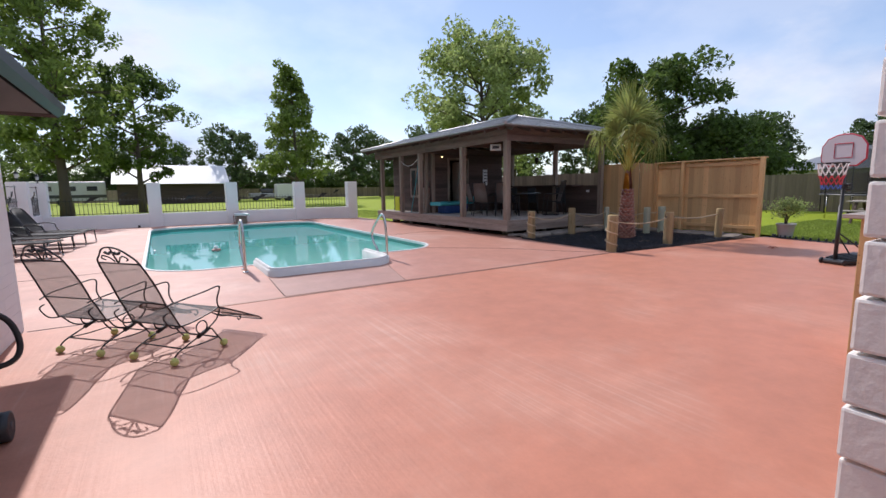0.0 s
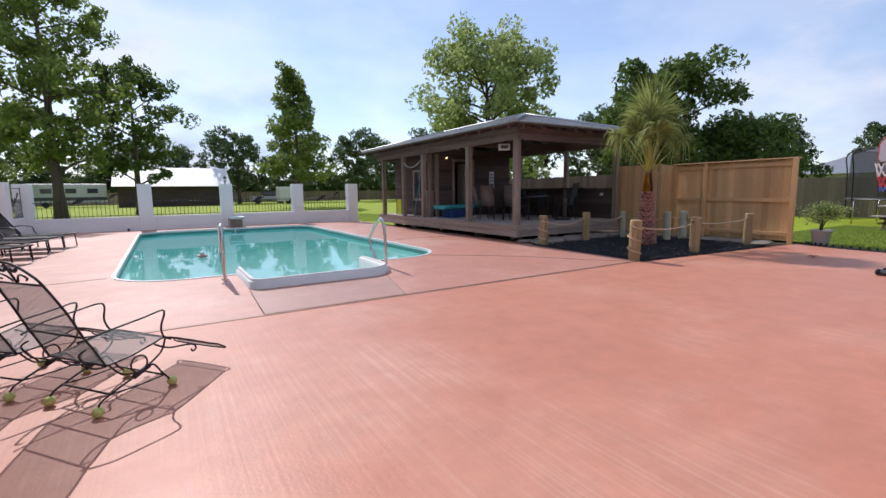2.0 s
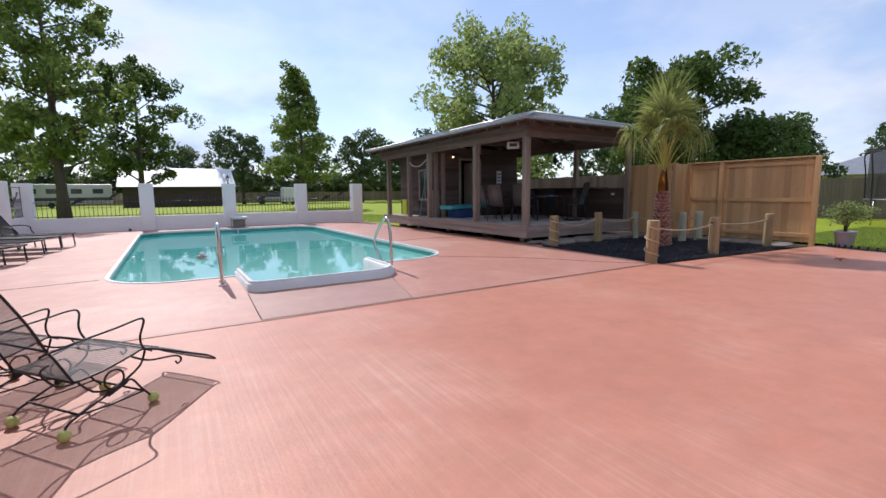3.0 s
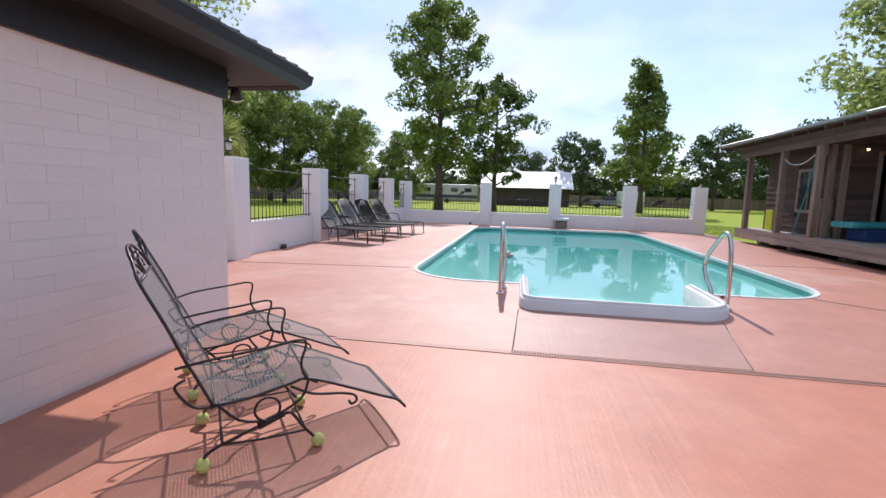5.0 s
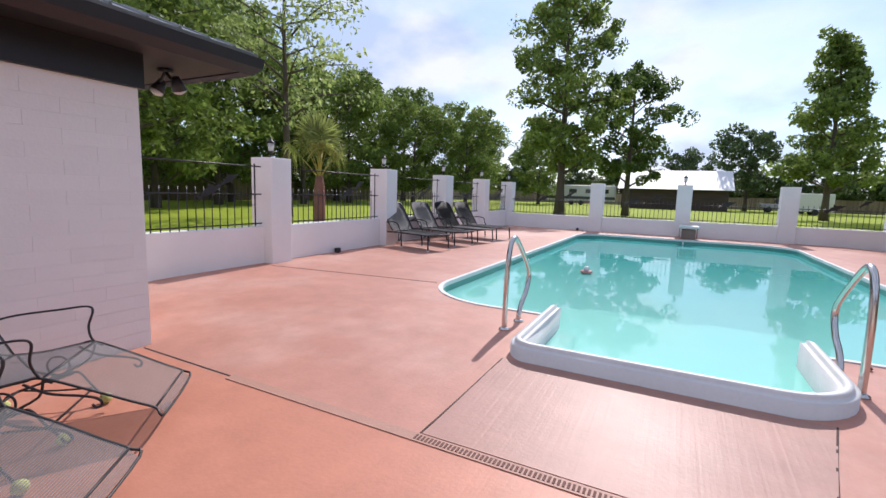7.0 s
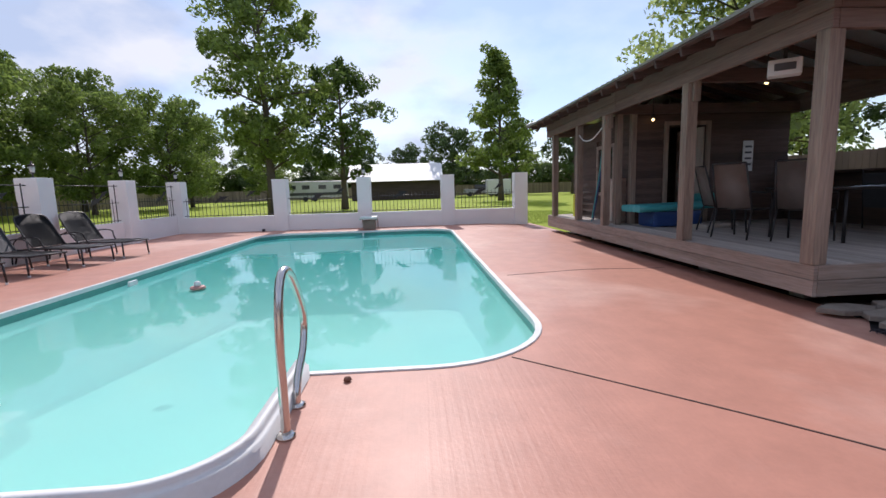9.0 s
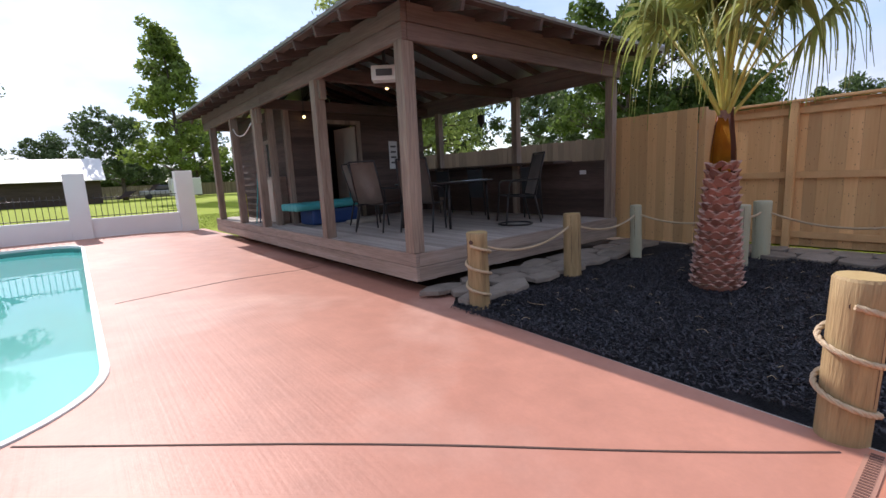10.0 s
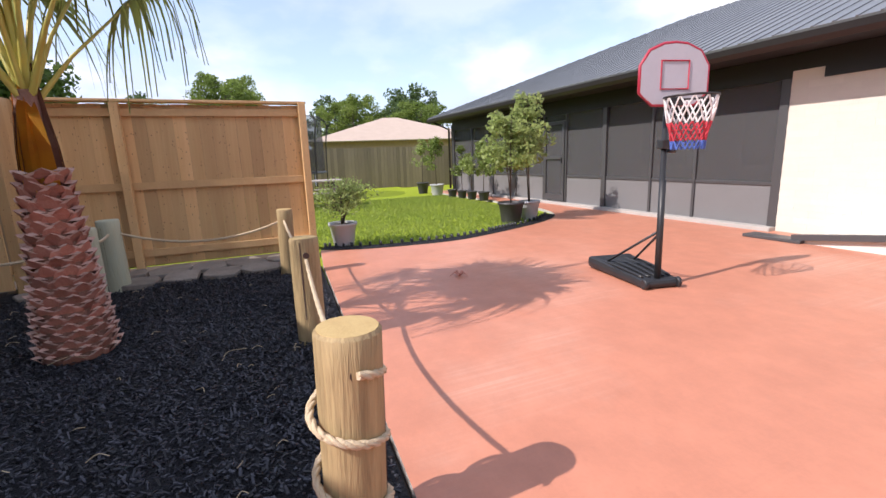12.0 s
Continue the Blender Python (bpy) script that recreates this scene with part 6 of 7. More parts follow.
    for x, z in ((-0.17, 0.115), (0.19, 0.10)):
        part("stretcher", tube(B(), [(x, -0.235, z), (x, 0.235, z)], 0.0066, 6), M_IRON, t)
    return t


ch = make_chaise()
ch.matrix_basis = pose(-8.155, -5.24, 0, 0, 0, 38)
copy_thing(ch, pose(-8.71, -4.64, 0, 0, 0, 43))


def make_lounger():
    """A low sling sun lounger; x runs to the foot, origin on the ground under its hinge."""
    t = thing("sun_lounger", "dark grey sling sun lounger with raised back on thin metal legs", "sun lounger", group="loungers by the wall")
    for s in (-1, 1):
        part("side_rail", tube(B(), curve_pts([(-0.42, s * 0.31, 0.30), (0.1, s * 0.31, 0.33), (0.75, s * 0.31, 0.335), (1.15, s * 0.30, 0.34)], 3), 0.018, 6), M_IRON, t)
        part("arm", tube(B(), curve_pts([(-0.30, s * 0.33, 0.52), (-0.05, s * 0.345, 0.56), (0.18, s * 0.34, 0.53), (0.22, s * 0.33, 0.43), (0.28, s * 0.315, 0.345)], 4), 0.014, 6), M_IRON, t)
        for x, dx in ((-0.42, -0.10), (0.25, 0.03), (1.10, 0.02)):
            leg = part("leg", tube(B(), [(x, s * 0.30, 0.32), (x + dx, s * 0.31, 0.03)], 0.016, 6), M_IRON, t)
            part("foot_cap", lathe(B(), [(0.02, 0.0), (0.022, 0.035)], 8, at=(x + dx, s * 0.31, 0.0)), M_WHITEPL, leg, "white foot cap")
    part("foot_bar", tube(B(), [(1.15, -0.30, 0.34), (1.15, 0.30, 0.34)], 0.018, 6), M_IRON, t)
    part("head_bar", tube(B(), [(-0.42, -0.31, 0.30), (-0.42, 0.31, 0.30)], 0.016, 6), M_IRON, t)
    bm = B()
    sheet(bm, [[(x, y, 0.345 - 0.012 * math.cos(y * 5)) for y in (-0.295, -0.15, 0, 0.15, 0.295)] for x in (-0.05, 0.35, 0.75, 1.14)])
    bmesh.ops.solidify(bm, geom=list(bm.faces), thickness=0.008)
    part("seat_sling", bm, M_SLING, t)
    bk = [(-0.04, 0.36), (-0.20, 0.56), (-0.36, 0.80), (-0.44, 0.93)]
    bm = B()
    sheet(bm, [[(x, y * w, z + (0.045 * (1 - (y / 0.3) ** 2) if i == 3 else 0)) for y in (-0.295, -0.15, 0, 0.15, 0.295)] for i, ((x, z), w) in enumerate(zip(bk, (1.0, 1.04, 1.02, 0.9)))])
    bmesh.ops.solidify(bm, geom=list(bm.faces), thickness=0.008)
    part("back_sling", bm, M_SLING, t)
    path = [(x, 0.30 * w, z) for (x, z), w in zip(bk, (1.0, 1.04, 1.02, 0.9))] + [(-0.462, 0.13, 0.965), (-0.468, 0, 0.98), (-0.462, -0.13, 0.965)] + [(x, -0.30 * w, z) for (x, z), w in list(zip(bk, (1.0, 1.04, 1.02, 0.9)))[::-1]]
    part("back_frame", tube(B(), curve_pts(path, 3), 0.016, 6), M_IRON, t)
    for s in (-1, 1):
        part("back_strut", tube(B(), curve_pts([(-0.22, s * 0.31, 0.58), (-0.45, s * 0.32, 0.47), (-0.55, s * 0.32, 0.25), (-0.58, s * 0.32, 0.02)], 4), 0.013, 6), M_IRON, t)
    return t


lo = make_lounger()
lo.matrix_basis = pose(-11.22, 3.0, RISE, 0, 0, -17)
for x, y, a in ((-11.17, 4.15, -17), (-11.05, 5.17, -16), (-10.93, 6.12, -15)):
    copy_thing(lo, pose(x, y, RISE, 0, 0, a))


# ---- pool fittings ----
def handrail(x, y, lean):
    t = thing("pool_handrail", "bent stainless steel pool handrail beside the steps", "handrail", pose(0, 0, RISE), group="pool handrails")
    pts = [(x, y, 0.0), (x, y + 0.01, 0.45), (x, y + 0.06, 0.74), (x, y + 0.16, 0.84), (x, y + 0.30, 0.79), (x + lean * 0.02, y + 0.56, 0.55), (x + lean * 0.03, y + 0.62, 0.42), (x + lean * 0.03, y + 0.55, 0.27), (x + lean * 0.03, y + 0.41, 0.17), (x + lean * 0.03, y + 0.34, 0.07), (x + lean * 0.03, y + 0.34, -0.02)]
    part("tube", tube(B(), curve_pts(pts, 6), 0.024, 12), M_CHROME, t)
    for yy in (y, y + 0.34):
        part("flange", lathe(B(), [(0.05, 0.0), (0.05, 0.012), (0.03, 0.025)], 14, at=(x + (lean * 0.03 if yy > y else 0), yy, 0.0)), M_CHROME, t, "round steel base plate")
    return t


handrail(-7.09, -1.78, 1)
handrail(-4.58, -1.87, -1)

board = thing("diving_stand", "short white diving board stand at the pool end", "diving board", pose(0, 0, RISE))
part("board", box(B(), -5.62, -5.08, 10.15, 10.85, 0.36, 0.42, 0.02), M_COPING, board, "stubby white board")
part("base", box(B(), -5.55, -5.15, 10.45, 10.85, 0.0, 0.30, 0.03), M_STONE, board)
for s in (-5.6, -5.1):
    part("spring_leg", tube(B(), curve_pts([(s, 10.80, 0.02), (s, 10.82, 0.25), (s, 10.6, 0.36), (s, 10.2, 0.34)], 4), 0.02, 8), M_CHROME, board)

floater = thing("pool_float", "small red and white floating chlorine dispenser", "pool float", pose(-7.1, 2.6, -0.12 + RISE))
part("ring", lathe(B(), [(0.05, 0.0), (0.10, 0.01), (0.11, 0.03), (0.09, 0.05), (0.05, 0.05)], 16), M_FLOAT, floater)
part("cap", lathe(B(), [(0.05, 0.05), (0.045, 0.11), (0.02, 0.125)], 12), M_WHITEPL, floater)
for x, y in ((-11.62, 1.2), (-8.9, 11.12)):
    s = thing("deck_outlet", "small black outlet box against the white wall", "outlet", pose(x, y, RISE), group="outlets")
    part("box", box(B(), -0.04, 0.04, -0.05, 0.05, 0.0, 0.09, 0.01), M_BLACKPL, s)
toy = thing("pine_cone", "small brown dry leaf lying by the pool", "leaf", pose(-4.36, -1.22, RISE))
part("leaf", lathe(B(), [(0.012, 0.0), (0.03, 0.012), (0.022, 0.028), (0.006, 0.034)], 7), M_PALMFIB, toy)
toy = thing("dry_frond", "brown dry palm scrap lying on the patio", "leaf", pose(2.75, -5.4, 0.0))
bm = B()
for k in range(5):
    a = k * 1.3
    tube(bm, [(0, 0, 0.01), (0.05 * math.cos(a), 0.05 * math.sin(a), 0.05), (0.1 * math.cos(a), 0.1 * math.sin(a), 0.012)], [0.014, 0.01, 0.003], 4)
part("scrap", bm, M_BOOT, toy)


# ---- basketball stand ----
hoop = thing("basketball_hoop", "portable basketball hoop on a black pole and base", "basketball hoop", pose(1.45, -6.85, 0, 0, 0, 0))
fw = Vector((-0.97, 0.25, 0)).normalized()           # the way the rim points
sd = Vector((-fw.y, fw.x, 0))
rot = math.degrees(math.atan2(fw.y, fw.x))
HM = pose(0, 0, 0, 0, 0, rot)
bm = B()
box(bm, -0.86, 0.10, -0.26, 0.26, 0.01, 0.11, 0.04)
for v in bm.verts:
    if v.co.x > -0.1:
        v.co.y *= 0.72
    v.co.z *= 0.75 + 0.5 * max(0, 0.1 - v.co.x)
part("base", bm, M_BLACKPL, hoop, "black water-filled base", HM)
for k in range(5):
    bb = B()
    tube(bb, curve_pts([(-0.75, -0.2 + 0.1 * k, 0.115), (-0.35, -0.18 + 0.09 * k, 0.12), (0.0, -0.14 + 0.07 * k, 0.095)], 4), 0.014, 6)
    part("base_rib", bb, M_BLACKPL, hoop, "", HM)
for s in (-1, 1):
    part("wheel", lathe(B(), [(0.04, -0.02), (0.05, -0.012), (0.05, 0.012), (0.04, 0.02)], 12), M_BLACKPL, hoop, "", HM @ pose(0.08, s * 0.17, 0.052, 90, 0, 0))
part("pole", tube(B(), [(0.02, 0, 0.06), (0.01, 0, 1.0), (0.0, 0, 1.0), (0.0, 0, 1.78)], [0.03, 0.03, 0.025, 0.025], 10), M_BLACKPL, hoop, "", HM)
for s in (-1, 1):
    part("strut", tube(B(), [(-0.62, s * 0.16, 0.11), (0.0, s * 0.02, 0.52)], 0.012, 6), M_BLACKPL, hoop, "", HM)
part("clamp", box(B(), -0.04, 0.04, -0.045, 0.045, 1.28, 1.36, 0.008), M_BLACKPL, hoop, "", HM)
part("knob", tube(B(), [(0, 0.04, 1.34), (0, 0.11, 1.34)], 0.018, 8), M_BLACKPL, hoop, "", HM)
part("knob", tube(B(), [(0, 0.04, 1.26), (0, 0.11, 1.26)], 0.018, 8), M_BLACKPL, hoop, "", HM)
out = [(-0.32, -0.05), (-0.32, 0.17), (-0.24, 0.29), (-0.11, 0.345), (0.0, 0.355), (0.11, 0.345), (0.24, 0.29), (0.32, 0.17), (0.32, -0.05), (0.2, -0.15), (-0.2, -0.15)]
BM = HM @ pose(0.07, 0, 1.80) @ Matrix(((0, 0, 1, 0), (1, 0, 0, 0), (0, 1, 0, 0), (0, 0, 0, 1)))
bb_ = part("backboard", prism(B(), out, -0.012, 0.012), M_BOARDW, hoop, "white fan-shaped backboard", BM)
part("border", tube(B(), [(x, y, 0.0) for x, y in out], 0.015, 6, closed=True), M_RED, bb_, "red board edge")
part("target", tube(B(), [(-0.13, -0.02, 0.014), (-0.13, 0.21, 0.014), (0.13, 0.21, 0.014), (0.13, -0.02, 0.014)], 0.009, 4, closed=True), M_RED, bb_, "red target square")
RC, RR, RZ_ = 0.30, 0.20, 1.69
circ = [(RC + RR * math.cos(2 * math.pi * k / 28), RR * math.sin(2 * math.pi * k / 28), RZ_) for k in range(28)]
part("rim", tube(B(), circ, 0.010, 6, closed=True), M_IRON, hoop, "dark steel rim", HM)
part("rim_bracket", box(B(), 0.06, 0.12, -0.07, 0.07, RZ_ - 0.05, RZ_ + 0.02, 0.006), M_IRON, hoop, "", HM)
levels = [(0.20, 0.0), (0.185, 0.10), (0.165, 0.20), (0.14, 0.28), (0.13, 0.35), (0.125, 0.42)]
for lv in range(5):
    bm = B()
    for k in range(12):
        for s in (-0.5, 0.5):
            a0 = 2 * math.pi * (k + 0.5 * (lv % 2)) / 12
            a1 = a0 + s * 2 * math.pi / 12
            (ra, za), (rb, zb) = levels[lv], levels[lv + 1]
            tube(bm, [(RC + ra * math.cos(a0), ra * math.sin(a0), RZ_ - za), (RC + rb * math.cos(a1), rb * math.sin(a1), RZ_ - zb)], 0.0065, 4)
    part("net", bm, (M_NETW, M_NETW, M_NETR, M_NETR, M_NETB)[lv], hoop, ("white net cord", "white net cord", "red net cord", "red net cord", "blue net cord")[lv], HM)


# ---- potted plants ----
def make_pot(x, y, rad, h, material, label, seed):
    t = thing("plant_pot", label, "potted plant", pose(x, y, 0.0), group="potted plants")
    part("pot", lathe(B(), [(rad * 0.70, 0.0), (rad * 0.93, h * 0.86), (rad * 0.95, h * 0.87), (rad * 1.03, h * 0.88), (rad * 1.03, h), (rad * 0.95, h), (rad * 0.92, h * 0.9)], 22, cap=False), material, t)
    part("soil", lathe(B(), [(rad * 0.93, h * 0.9), (rad * 0.4, h * 0.93)], 16), M_SOIL, t)
    return t


def sapling(x, y, z0, h, w, seed, t, material, stems=1, per=36, leaf=0.035):
    r = random.Random(seed)
    bm = B()
    ends = []
    for s in range(stems):
        top = Vector((r.uniform(-0.12, 0.12), r.uniform(-0.12, 0.12), h))
        base = Vector((r.uniform(-0.03, 0.03), r.uniform(-0.03, 0.03), z0))
        tube(bm, [base, base.lerp(top, 0.5) + Vector((r.uniform(-0.04, 0.04), r.uniform(-0.04, 0.04), 0)), top], [0.014, 0.010, 0.004], 5)
        for k in range(11):
            f = r.uniform(0.38, 1.0)
            p = base.lerp(top, f)
            a = r.uniform(0, 6.28)
            l = w * (1.15 - f) * r.uniform(0.5, 1.1) + 0.04
            e = p + Vector((math.cos(a) * l, math.sin(a) * l, l * r.uniform(0.1, 0.7)))
            tube(bm, [p, e], [0.006, 0.002], 4)
            ends += [(e, 0.10 + w * 0.12), (p.lerp(e, 0.55), 0.09 + w * 0.08)]
    part("stem", bm, M_BARK, t)
    part("foliage", leaf_cloud("foliage", ends, per, leaf, material, (1, 1, 0.9), seed), None, t)


p1 = make_pot(5.27, -4.68, 0.21, 0.36, M_POTG, "pale grey pot with a sparse silvery shrub on the lawn edge", 1)
sapling(0, 0, 0.3, 0.85, 0.62, 51, p1, M_LEAFC, 5, 14, 0.028)
p2 = make_pot(5.76, -7.98, 0.25, 0.40, M_POTK, "large black pot with a leafy green citrus sapling", 2)
sapling(0, 0, 0.34, 1.9, 0.72, 52, p2, M_LEAFC, 3, 44, 0.045)
p3 = make_pot(5.97, -8.54, 0.21, 0.37, M_POTG, "pale grey pot with a slender green sapling", 3)
sapling(0, 0, 0.3, 2.35, 0.6, 53, p3, M_LEAFC, 2, 46, 0.045)
for i, (x, y, rad, h, m_, sh) in enumerate(((9.9, -9.7, 0.17, 0.26, M_POTK, 1.6), (10.45, -9.6, 0.16, 0.25, M_POTK, 1.3), (11.0, -9.55, 0.16, 0.25, M_POTK, 1.5), (11.6, -9.5, 0.16, 0.25, M_POTK, 0.0),
                                         (12.6, -9.4, 0.24, 0.38, M_POTG, 1.9), (13.8, -9.35, 0.22, 0.40, M_POTK, 1.8))):
    q = make_pot(x, y, rad, h, m_, "black nursery pot with a young tree by the porch" if m_ is M_POTK else "large pale grey pot with a young tree by the porch", i)
    if sh:
        sapling(0, 0, h * 0.85, sh, 0.5, 60 + i, q, M_LEAFC if i % 2 else M_LEAFA, 1, 36, 0.045)


# ---- pavilion furniture ----
def make_dining_chair():
    t = thing("patio_dining_chair", "dark metal patio chair with grey-brown sling at the table", "chair", group="pavilion chairs")
    bm = B()
    sheet(bm, [[(x, y, z) for y in (-0.24, 0, 0.24)] for x, z in ((0.24, 0.43), (0.0, 0.405), (-0.2, 0.42))])
    bmesh.ops.solidify(bm, geom=list(bm.faces), thickness=0.008)
    part("seat", bm, M_SLINGB, t)
    bm = B()
    sheet(bm, [[(x, y * w, z) for y in (-0.24, 0, 0.24)] for x, z, w in ((-0.21, 0.44, 1), (-0.29, 0.75, 1), (-0.37, 1.06, 0.92))])
    bmesh.ops.solidify(bm, geom=list(bm.faces), thickness=0.008)
    part("backrest", bm, M_SLINGB, t)
    for s in (-1, 1):
        part("back_post", tube(B(), [(-0.20, s * 0.25, 0.42), (-0.29, s * 0.25, 0.75), (-0.375, s * 0.235, 1.08)], 0.014, 6), M_IRON, t)
        part("side_rail", tube(B(), [(-0.20, s * 0.25, 0.42), (0.25, s * 0.25, 0.43)], 0.014, 6), M_IRON, t)
        part("arm", tube(B(), curve_pts([(-0.27, s * 0.26, 0.68), (0.0, s * 0.28, 0.66), (0.20, s * 0.28, 0.64), (0.22, s * 0.27, 0.42)], 4), 0.013, 6), M_IRON, t)
        part("leg", tube(B(), [(0.23, s * 0.25, 0.43), (0.27, s * 0.26, 0.0)], 0.014, 6), M_IRON, t)
        part("leg", tube(B(), [(-0.20, s * 0.25, 0.42), (-0.30, s * 0.26, 0.0)], 0.014, 6), M_IRON, t)
    part("top_rail", tube(B(), [(-0.375, -0.235, 1.08), (-0.375, 0.235, 1.08)], 0.014, 6), M_IRON, t)
    return t


dc = make_dining_chair()
dc.matrix_basis = pose(0.95, 2.25, DZ, 0, 0, 22)
copy_thing(dc, pose(1.35, 1.62, DZ, 0, 0, 30))
copy_thing(dc, pose(1.25, 3.1, DZ, 0, 0, -15))
sw = copy_thing(dc, pose(2.75, 0.95, DZ + 0.02, 0, 0, 150))
ringbase = thing("chair_swivel_base", "round black swivel base under a patio chair", "chair base", pose(2.55, 0.82, DZ))
part("ring", tube(B(), [(0.26 * math.cos(k * math.pi / 12), 0.26 * math.sin(k * math.pi / 12), 0.018) for k in range(24)], 0.014, 6, closed=True), M_IRON, ringbase)
tb = thing("patio_table", "dark metal patio dining table on the deck", "table", pose(2.1, 1.95, DZ, 0, 0, 20))
part("tabletop", box(B(), -0.75, 0.75, -0.5, 0.5, 0.70, 0.725, 0.01), M_GLASSDK, tb, "dark smooth tabletop")
part("apron", tube(B(), [(-0.75, -0.5, 0.70), (0.75, -0.5, 0.70), (0.75, 0.5, 0.70), (-0.75, 0.5, 0.70)], 0.02, 6, closed=True), M_IRON, tb)
for x in (-0.66, 0.66):
    for y in (-0.42, 0.42):
        part("leg", tube(B(), [(x, y, 0.70), (x * 1.04, y * 1.06, 0.0)], 0.022, 8), M_IRON, tb)
cooler = thing("storage_box", "blue tarp-wrapped storage box on the deck", "box", pose(1.15, 4.4, DZ, 0, 0, 3))
part("body", box(B(), -0.55, 0.45, -0.28, 0.28, 0.0, 0.30, 0.06), M_BLUE, cooler)
fl = thing("pool_raft", "teal inflatable raft lying on a blue box", "raft", pose(1.1, 4.35, DZ + 0.30, 0, 0, 4))
for k in range(5):
    part("tube", tube(B(), curve_pts([(-0.85, -0.26 + 0.13 * k, 0.06), (0.1, -0.26 + 0.13 * k, 0.07), (0.75, -0.26 + 0.13 * k, 0.10)], 4), 0.066, 8), M_TEAL, fl)
part("pillow", tube(B(), [(0.72, -0.3, 0.20), (0.80, 0, 0.23), (0.72, 0.3, 0.20)], 0.10, 10), M_TEAL, fl)
mat_ = thing("folded_mat", "pale folded mat lying on the deck boards", "mat", pose(1.55, 3.75, DZ, 0, 0, 12))
part("pad", box(B(), -0.35, 0.35, -0.2, 0.2, 0.0, 0.06, 0.02), M_BEIGE, mat_)
chart = thing("wall_thermometer", "white sign panel on the store room wall", "sign", pose(3.05, Y0 - 0.04, DZ + 1.02))
part("panel", box(B(), -0.11, 0.11, -0.02, 0.0, 0.0, 0.62, 0.005), M_WHITEPL, chart)
for k in range(4):
    part("text_bar", box(B(), -0.07, 0.07, -0.024, -0.02, 0.12 + 0.12 * k, 0.16 + 0.12 * k), M_FRAMEG, chart)
heater = thing("ceiling_speaker", "white box unit hung from the pavilion ceiling", "speaker", pose(0.42, 1.02, 2.67, 0, 0, -38))
part("body", box(B(), -0.16, 0.16, -0.10, 0.10, -0.20, -0.02, 0.02), M_WHITEPL, heater)
part("grille", box(B(), -0.10, 0.10, -0.112, -0.10, -0.15, -0.07, 0.004), M_FRAMEG, heater)
part("bracket", box(B(), -0.02, 0.02, -0.02, 0.02, -0.03, slope(0.42, 1.02) - 2.67), M_IRON, heater)
for x, y, z in ((1.4, 2.5, 2.80), (2.05, 1.1, 3.05), (0.95, 4.85, 2.62)):
    lt = thing("ceiling_lamp", "small warm bulb lamp under the pavilion roof", "lamp", pose(x, y, z), group="pavilion lamps")
    part("holder", lathe(B(), [(0.05, 0.02), (0.05, -0.02), (0.03, -0.05)], 10), M_IRON, lt)
    part("stem", tube(B(), [(0, 0, 0.01), (0, 0, slope(x, y) - z)], 0.008, 5), M_IRON, lt)
    bb = B()
    bmesh.ops.create_uvsphere(bb, u_segments=10, v_segments=8, radius=0.03)
    part("bulb", bb, M_BULB, lt, "glowing warm bulb", pose(0, 0, -0.075))
feeder = thing("hanging_lantern", "small dark lantern hanging from the rear beam", "lantern", pose(4.0, 3.0, 2.6))
part("cord", tube(B(), [(0, 0, 0), (0, 0, -0.12)], 0.005, 4), M_IRON, feeder)
part("body", lathe(B(), [(0.03, -0.12), (0.08, -0.14), (0.075, -0.30), (0.04, -0.32), (0.02, -0.38)], 10), M_IRON, feeder)
hose = thing("hanging_hose", "coiled pale hose looped on the pavilion posts", "hose")
part("loop", tube(B(), curve_pts([(0.02, 6.4, 2.45), (-0.02, 6.0, 2.28), (-0.02, 5.5, 2.26), (0.02, 5.02, 2.48)], 5), 0.012, 6), M_WHITEPL, hose)
part("fall", tube(B(), curve_pts([(0.02, 5.06, 2.46), (0.1, 5.3, 1.9), (0.15, 5.6, 1.3), (0.12, 5.85, DZ + 0.01)], 5), 0.012, 6), M_TEAL, hose)
pole_ = thing("pool_net_pole", "long blue pool pole leaning in the pavilion", "pool pole")
part("pole", tube(B(), [(0.30, 6.2, DZ), (0.22, 5.25, 2.5)], 0.014, 8), M_BLUE, pole_)
yl = thing("yellow_board", "yellow kickboard standing beside the store room", "kickboard", pose(0.4, 7.6, DZ, 0, 0, 90))
part("board", box(B(), -0.18, 0.18, -0.02, 0.02, 0.0, 0.6, 0.015), M_YELLOW, yl)
towel = thing("wall_cabinet", "pale narrow cabinet against the store room wall", "cabinet", pose(0.46, 5.35, DZ))
part("body", box(B(), -0.14, 0.14, -0.16, 0.16, 0.0, 0.95, 0.01), M_FASCIA, towel)
part("door", box(B(), -0.155, -0.14, -0.14, 0.14, 0.05, 0.9, 0.005), M_BEIGE, towel)
for y in (1.2, 2.6, 3.6):
    q = thing("bar_stool_back", "dark folded chair leaning on the counter", "chair", pose(3.5, y, DZ, 0, -8, 0), group="folded chairs")
    for s in (-1, 1):
        part("leg", tube(B(), [(-0.05, s * 0.2, 0.0), (0.0, s * 0.2, 0.95)], 0.014, 6), M_IRON, q)
    part("seat", box(B(), -0.03, 0.0, -0.19, 0.19, 0.35, 0.9, 0.01), M_SLING, q)

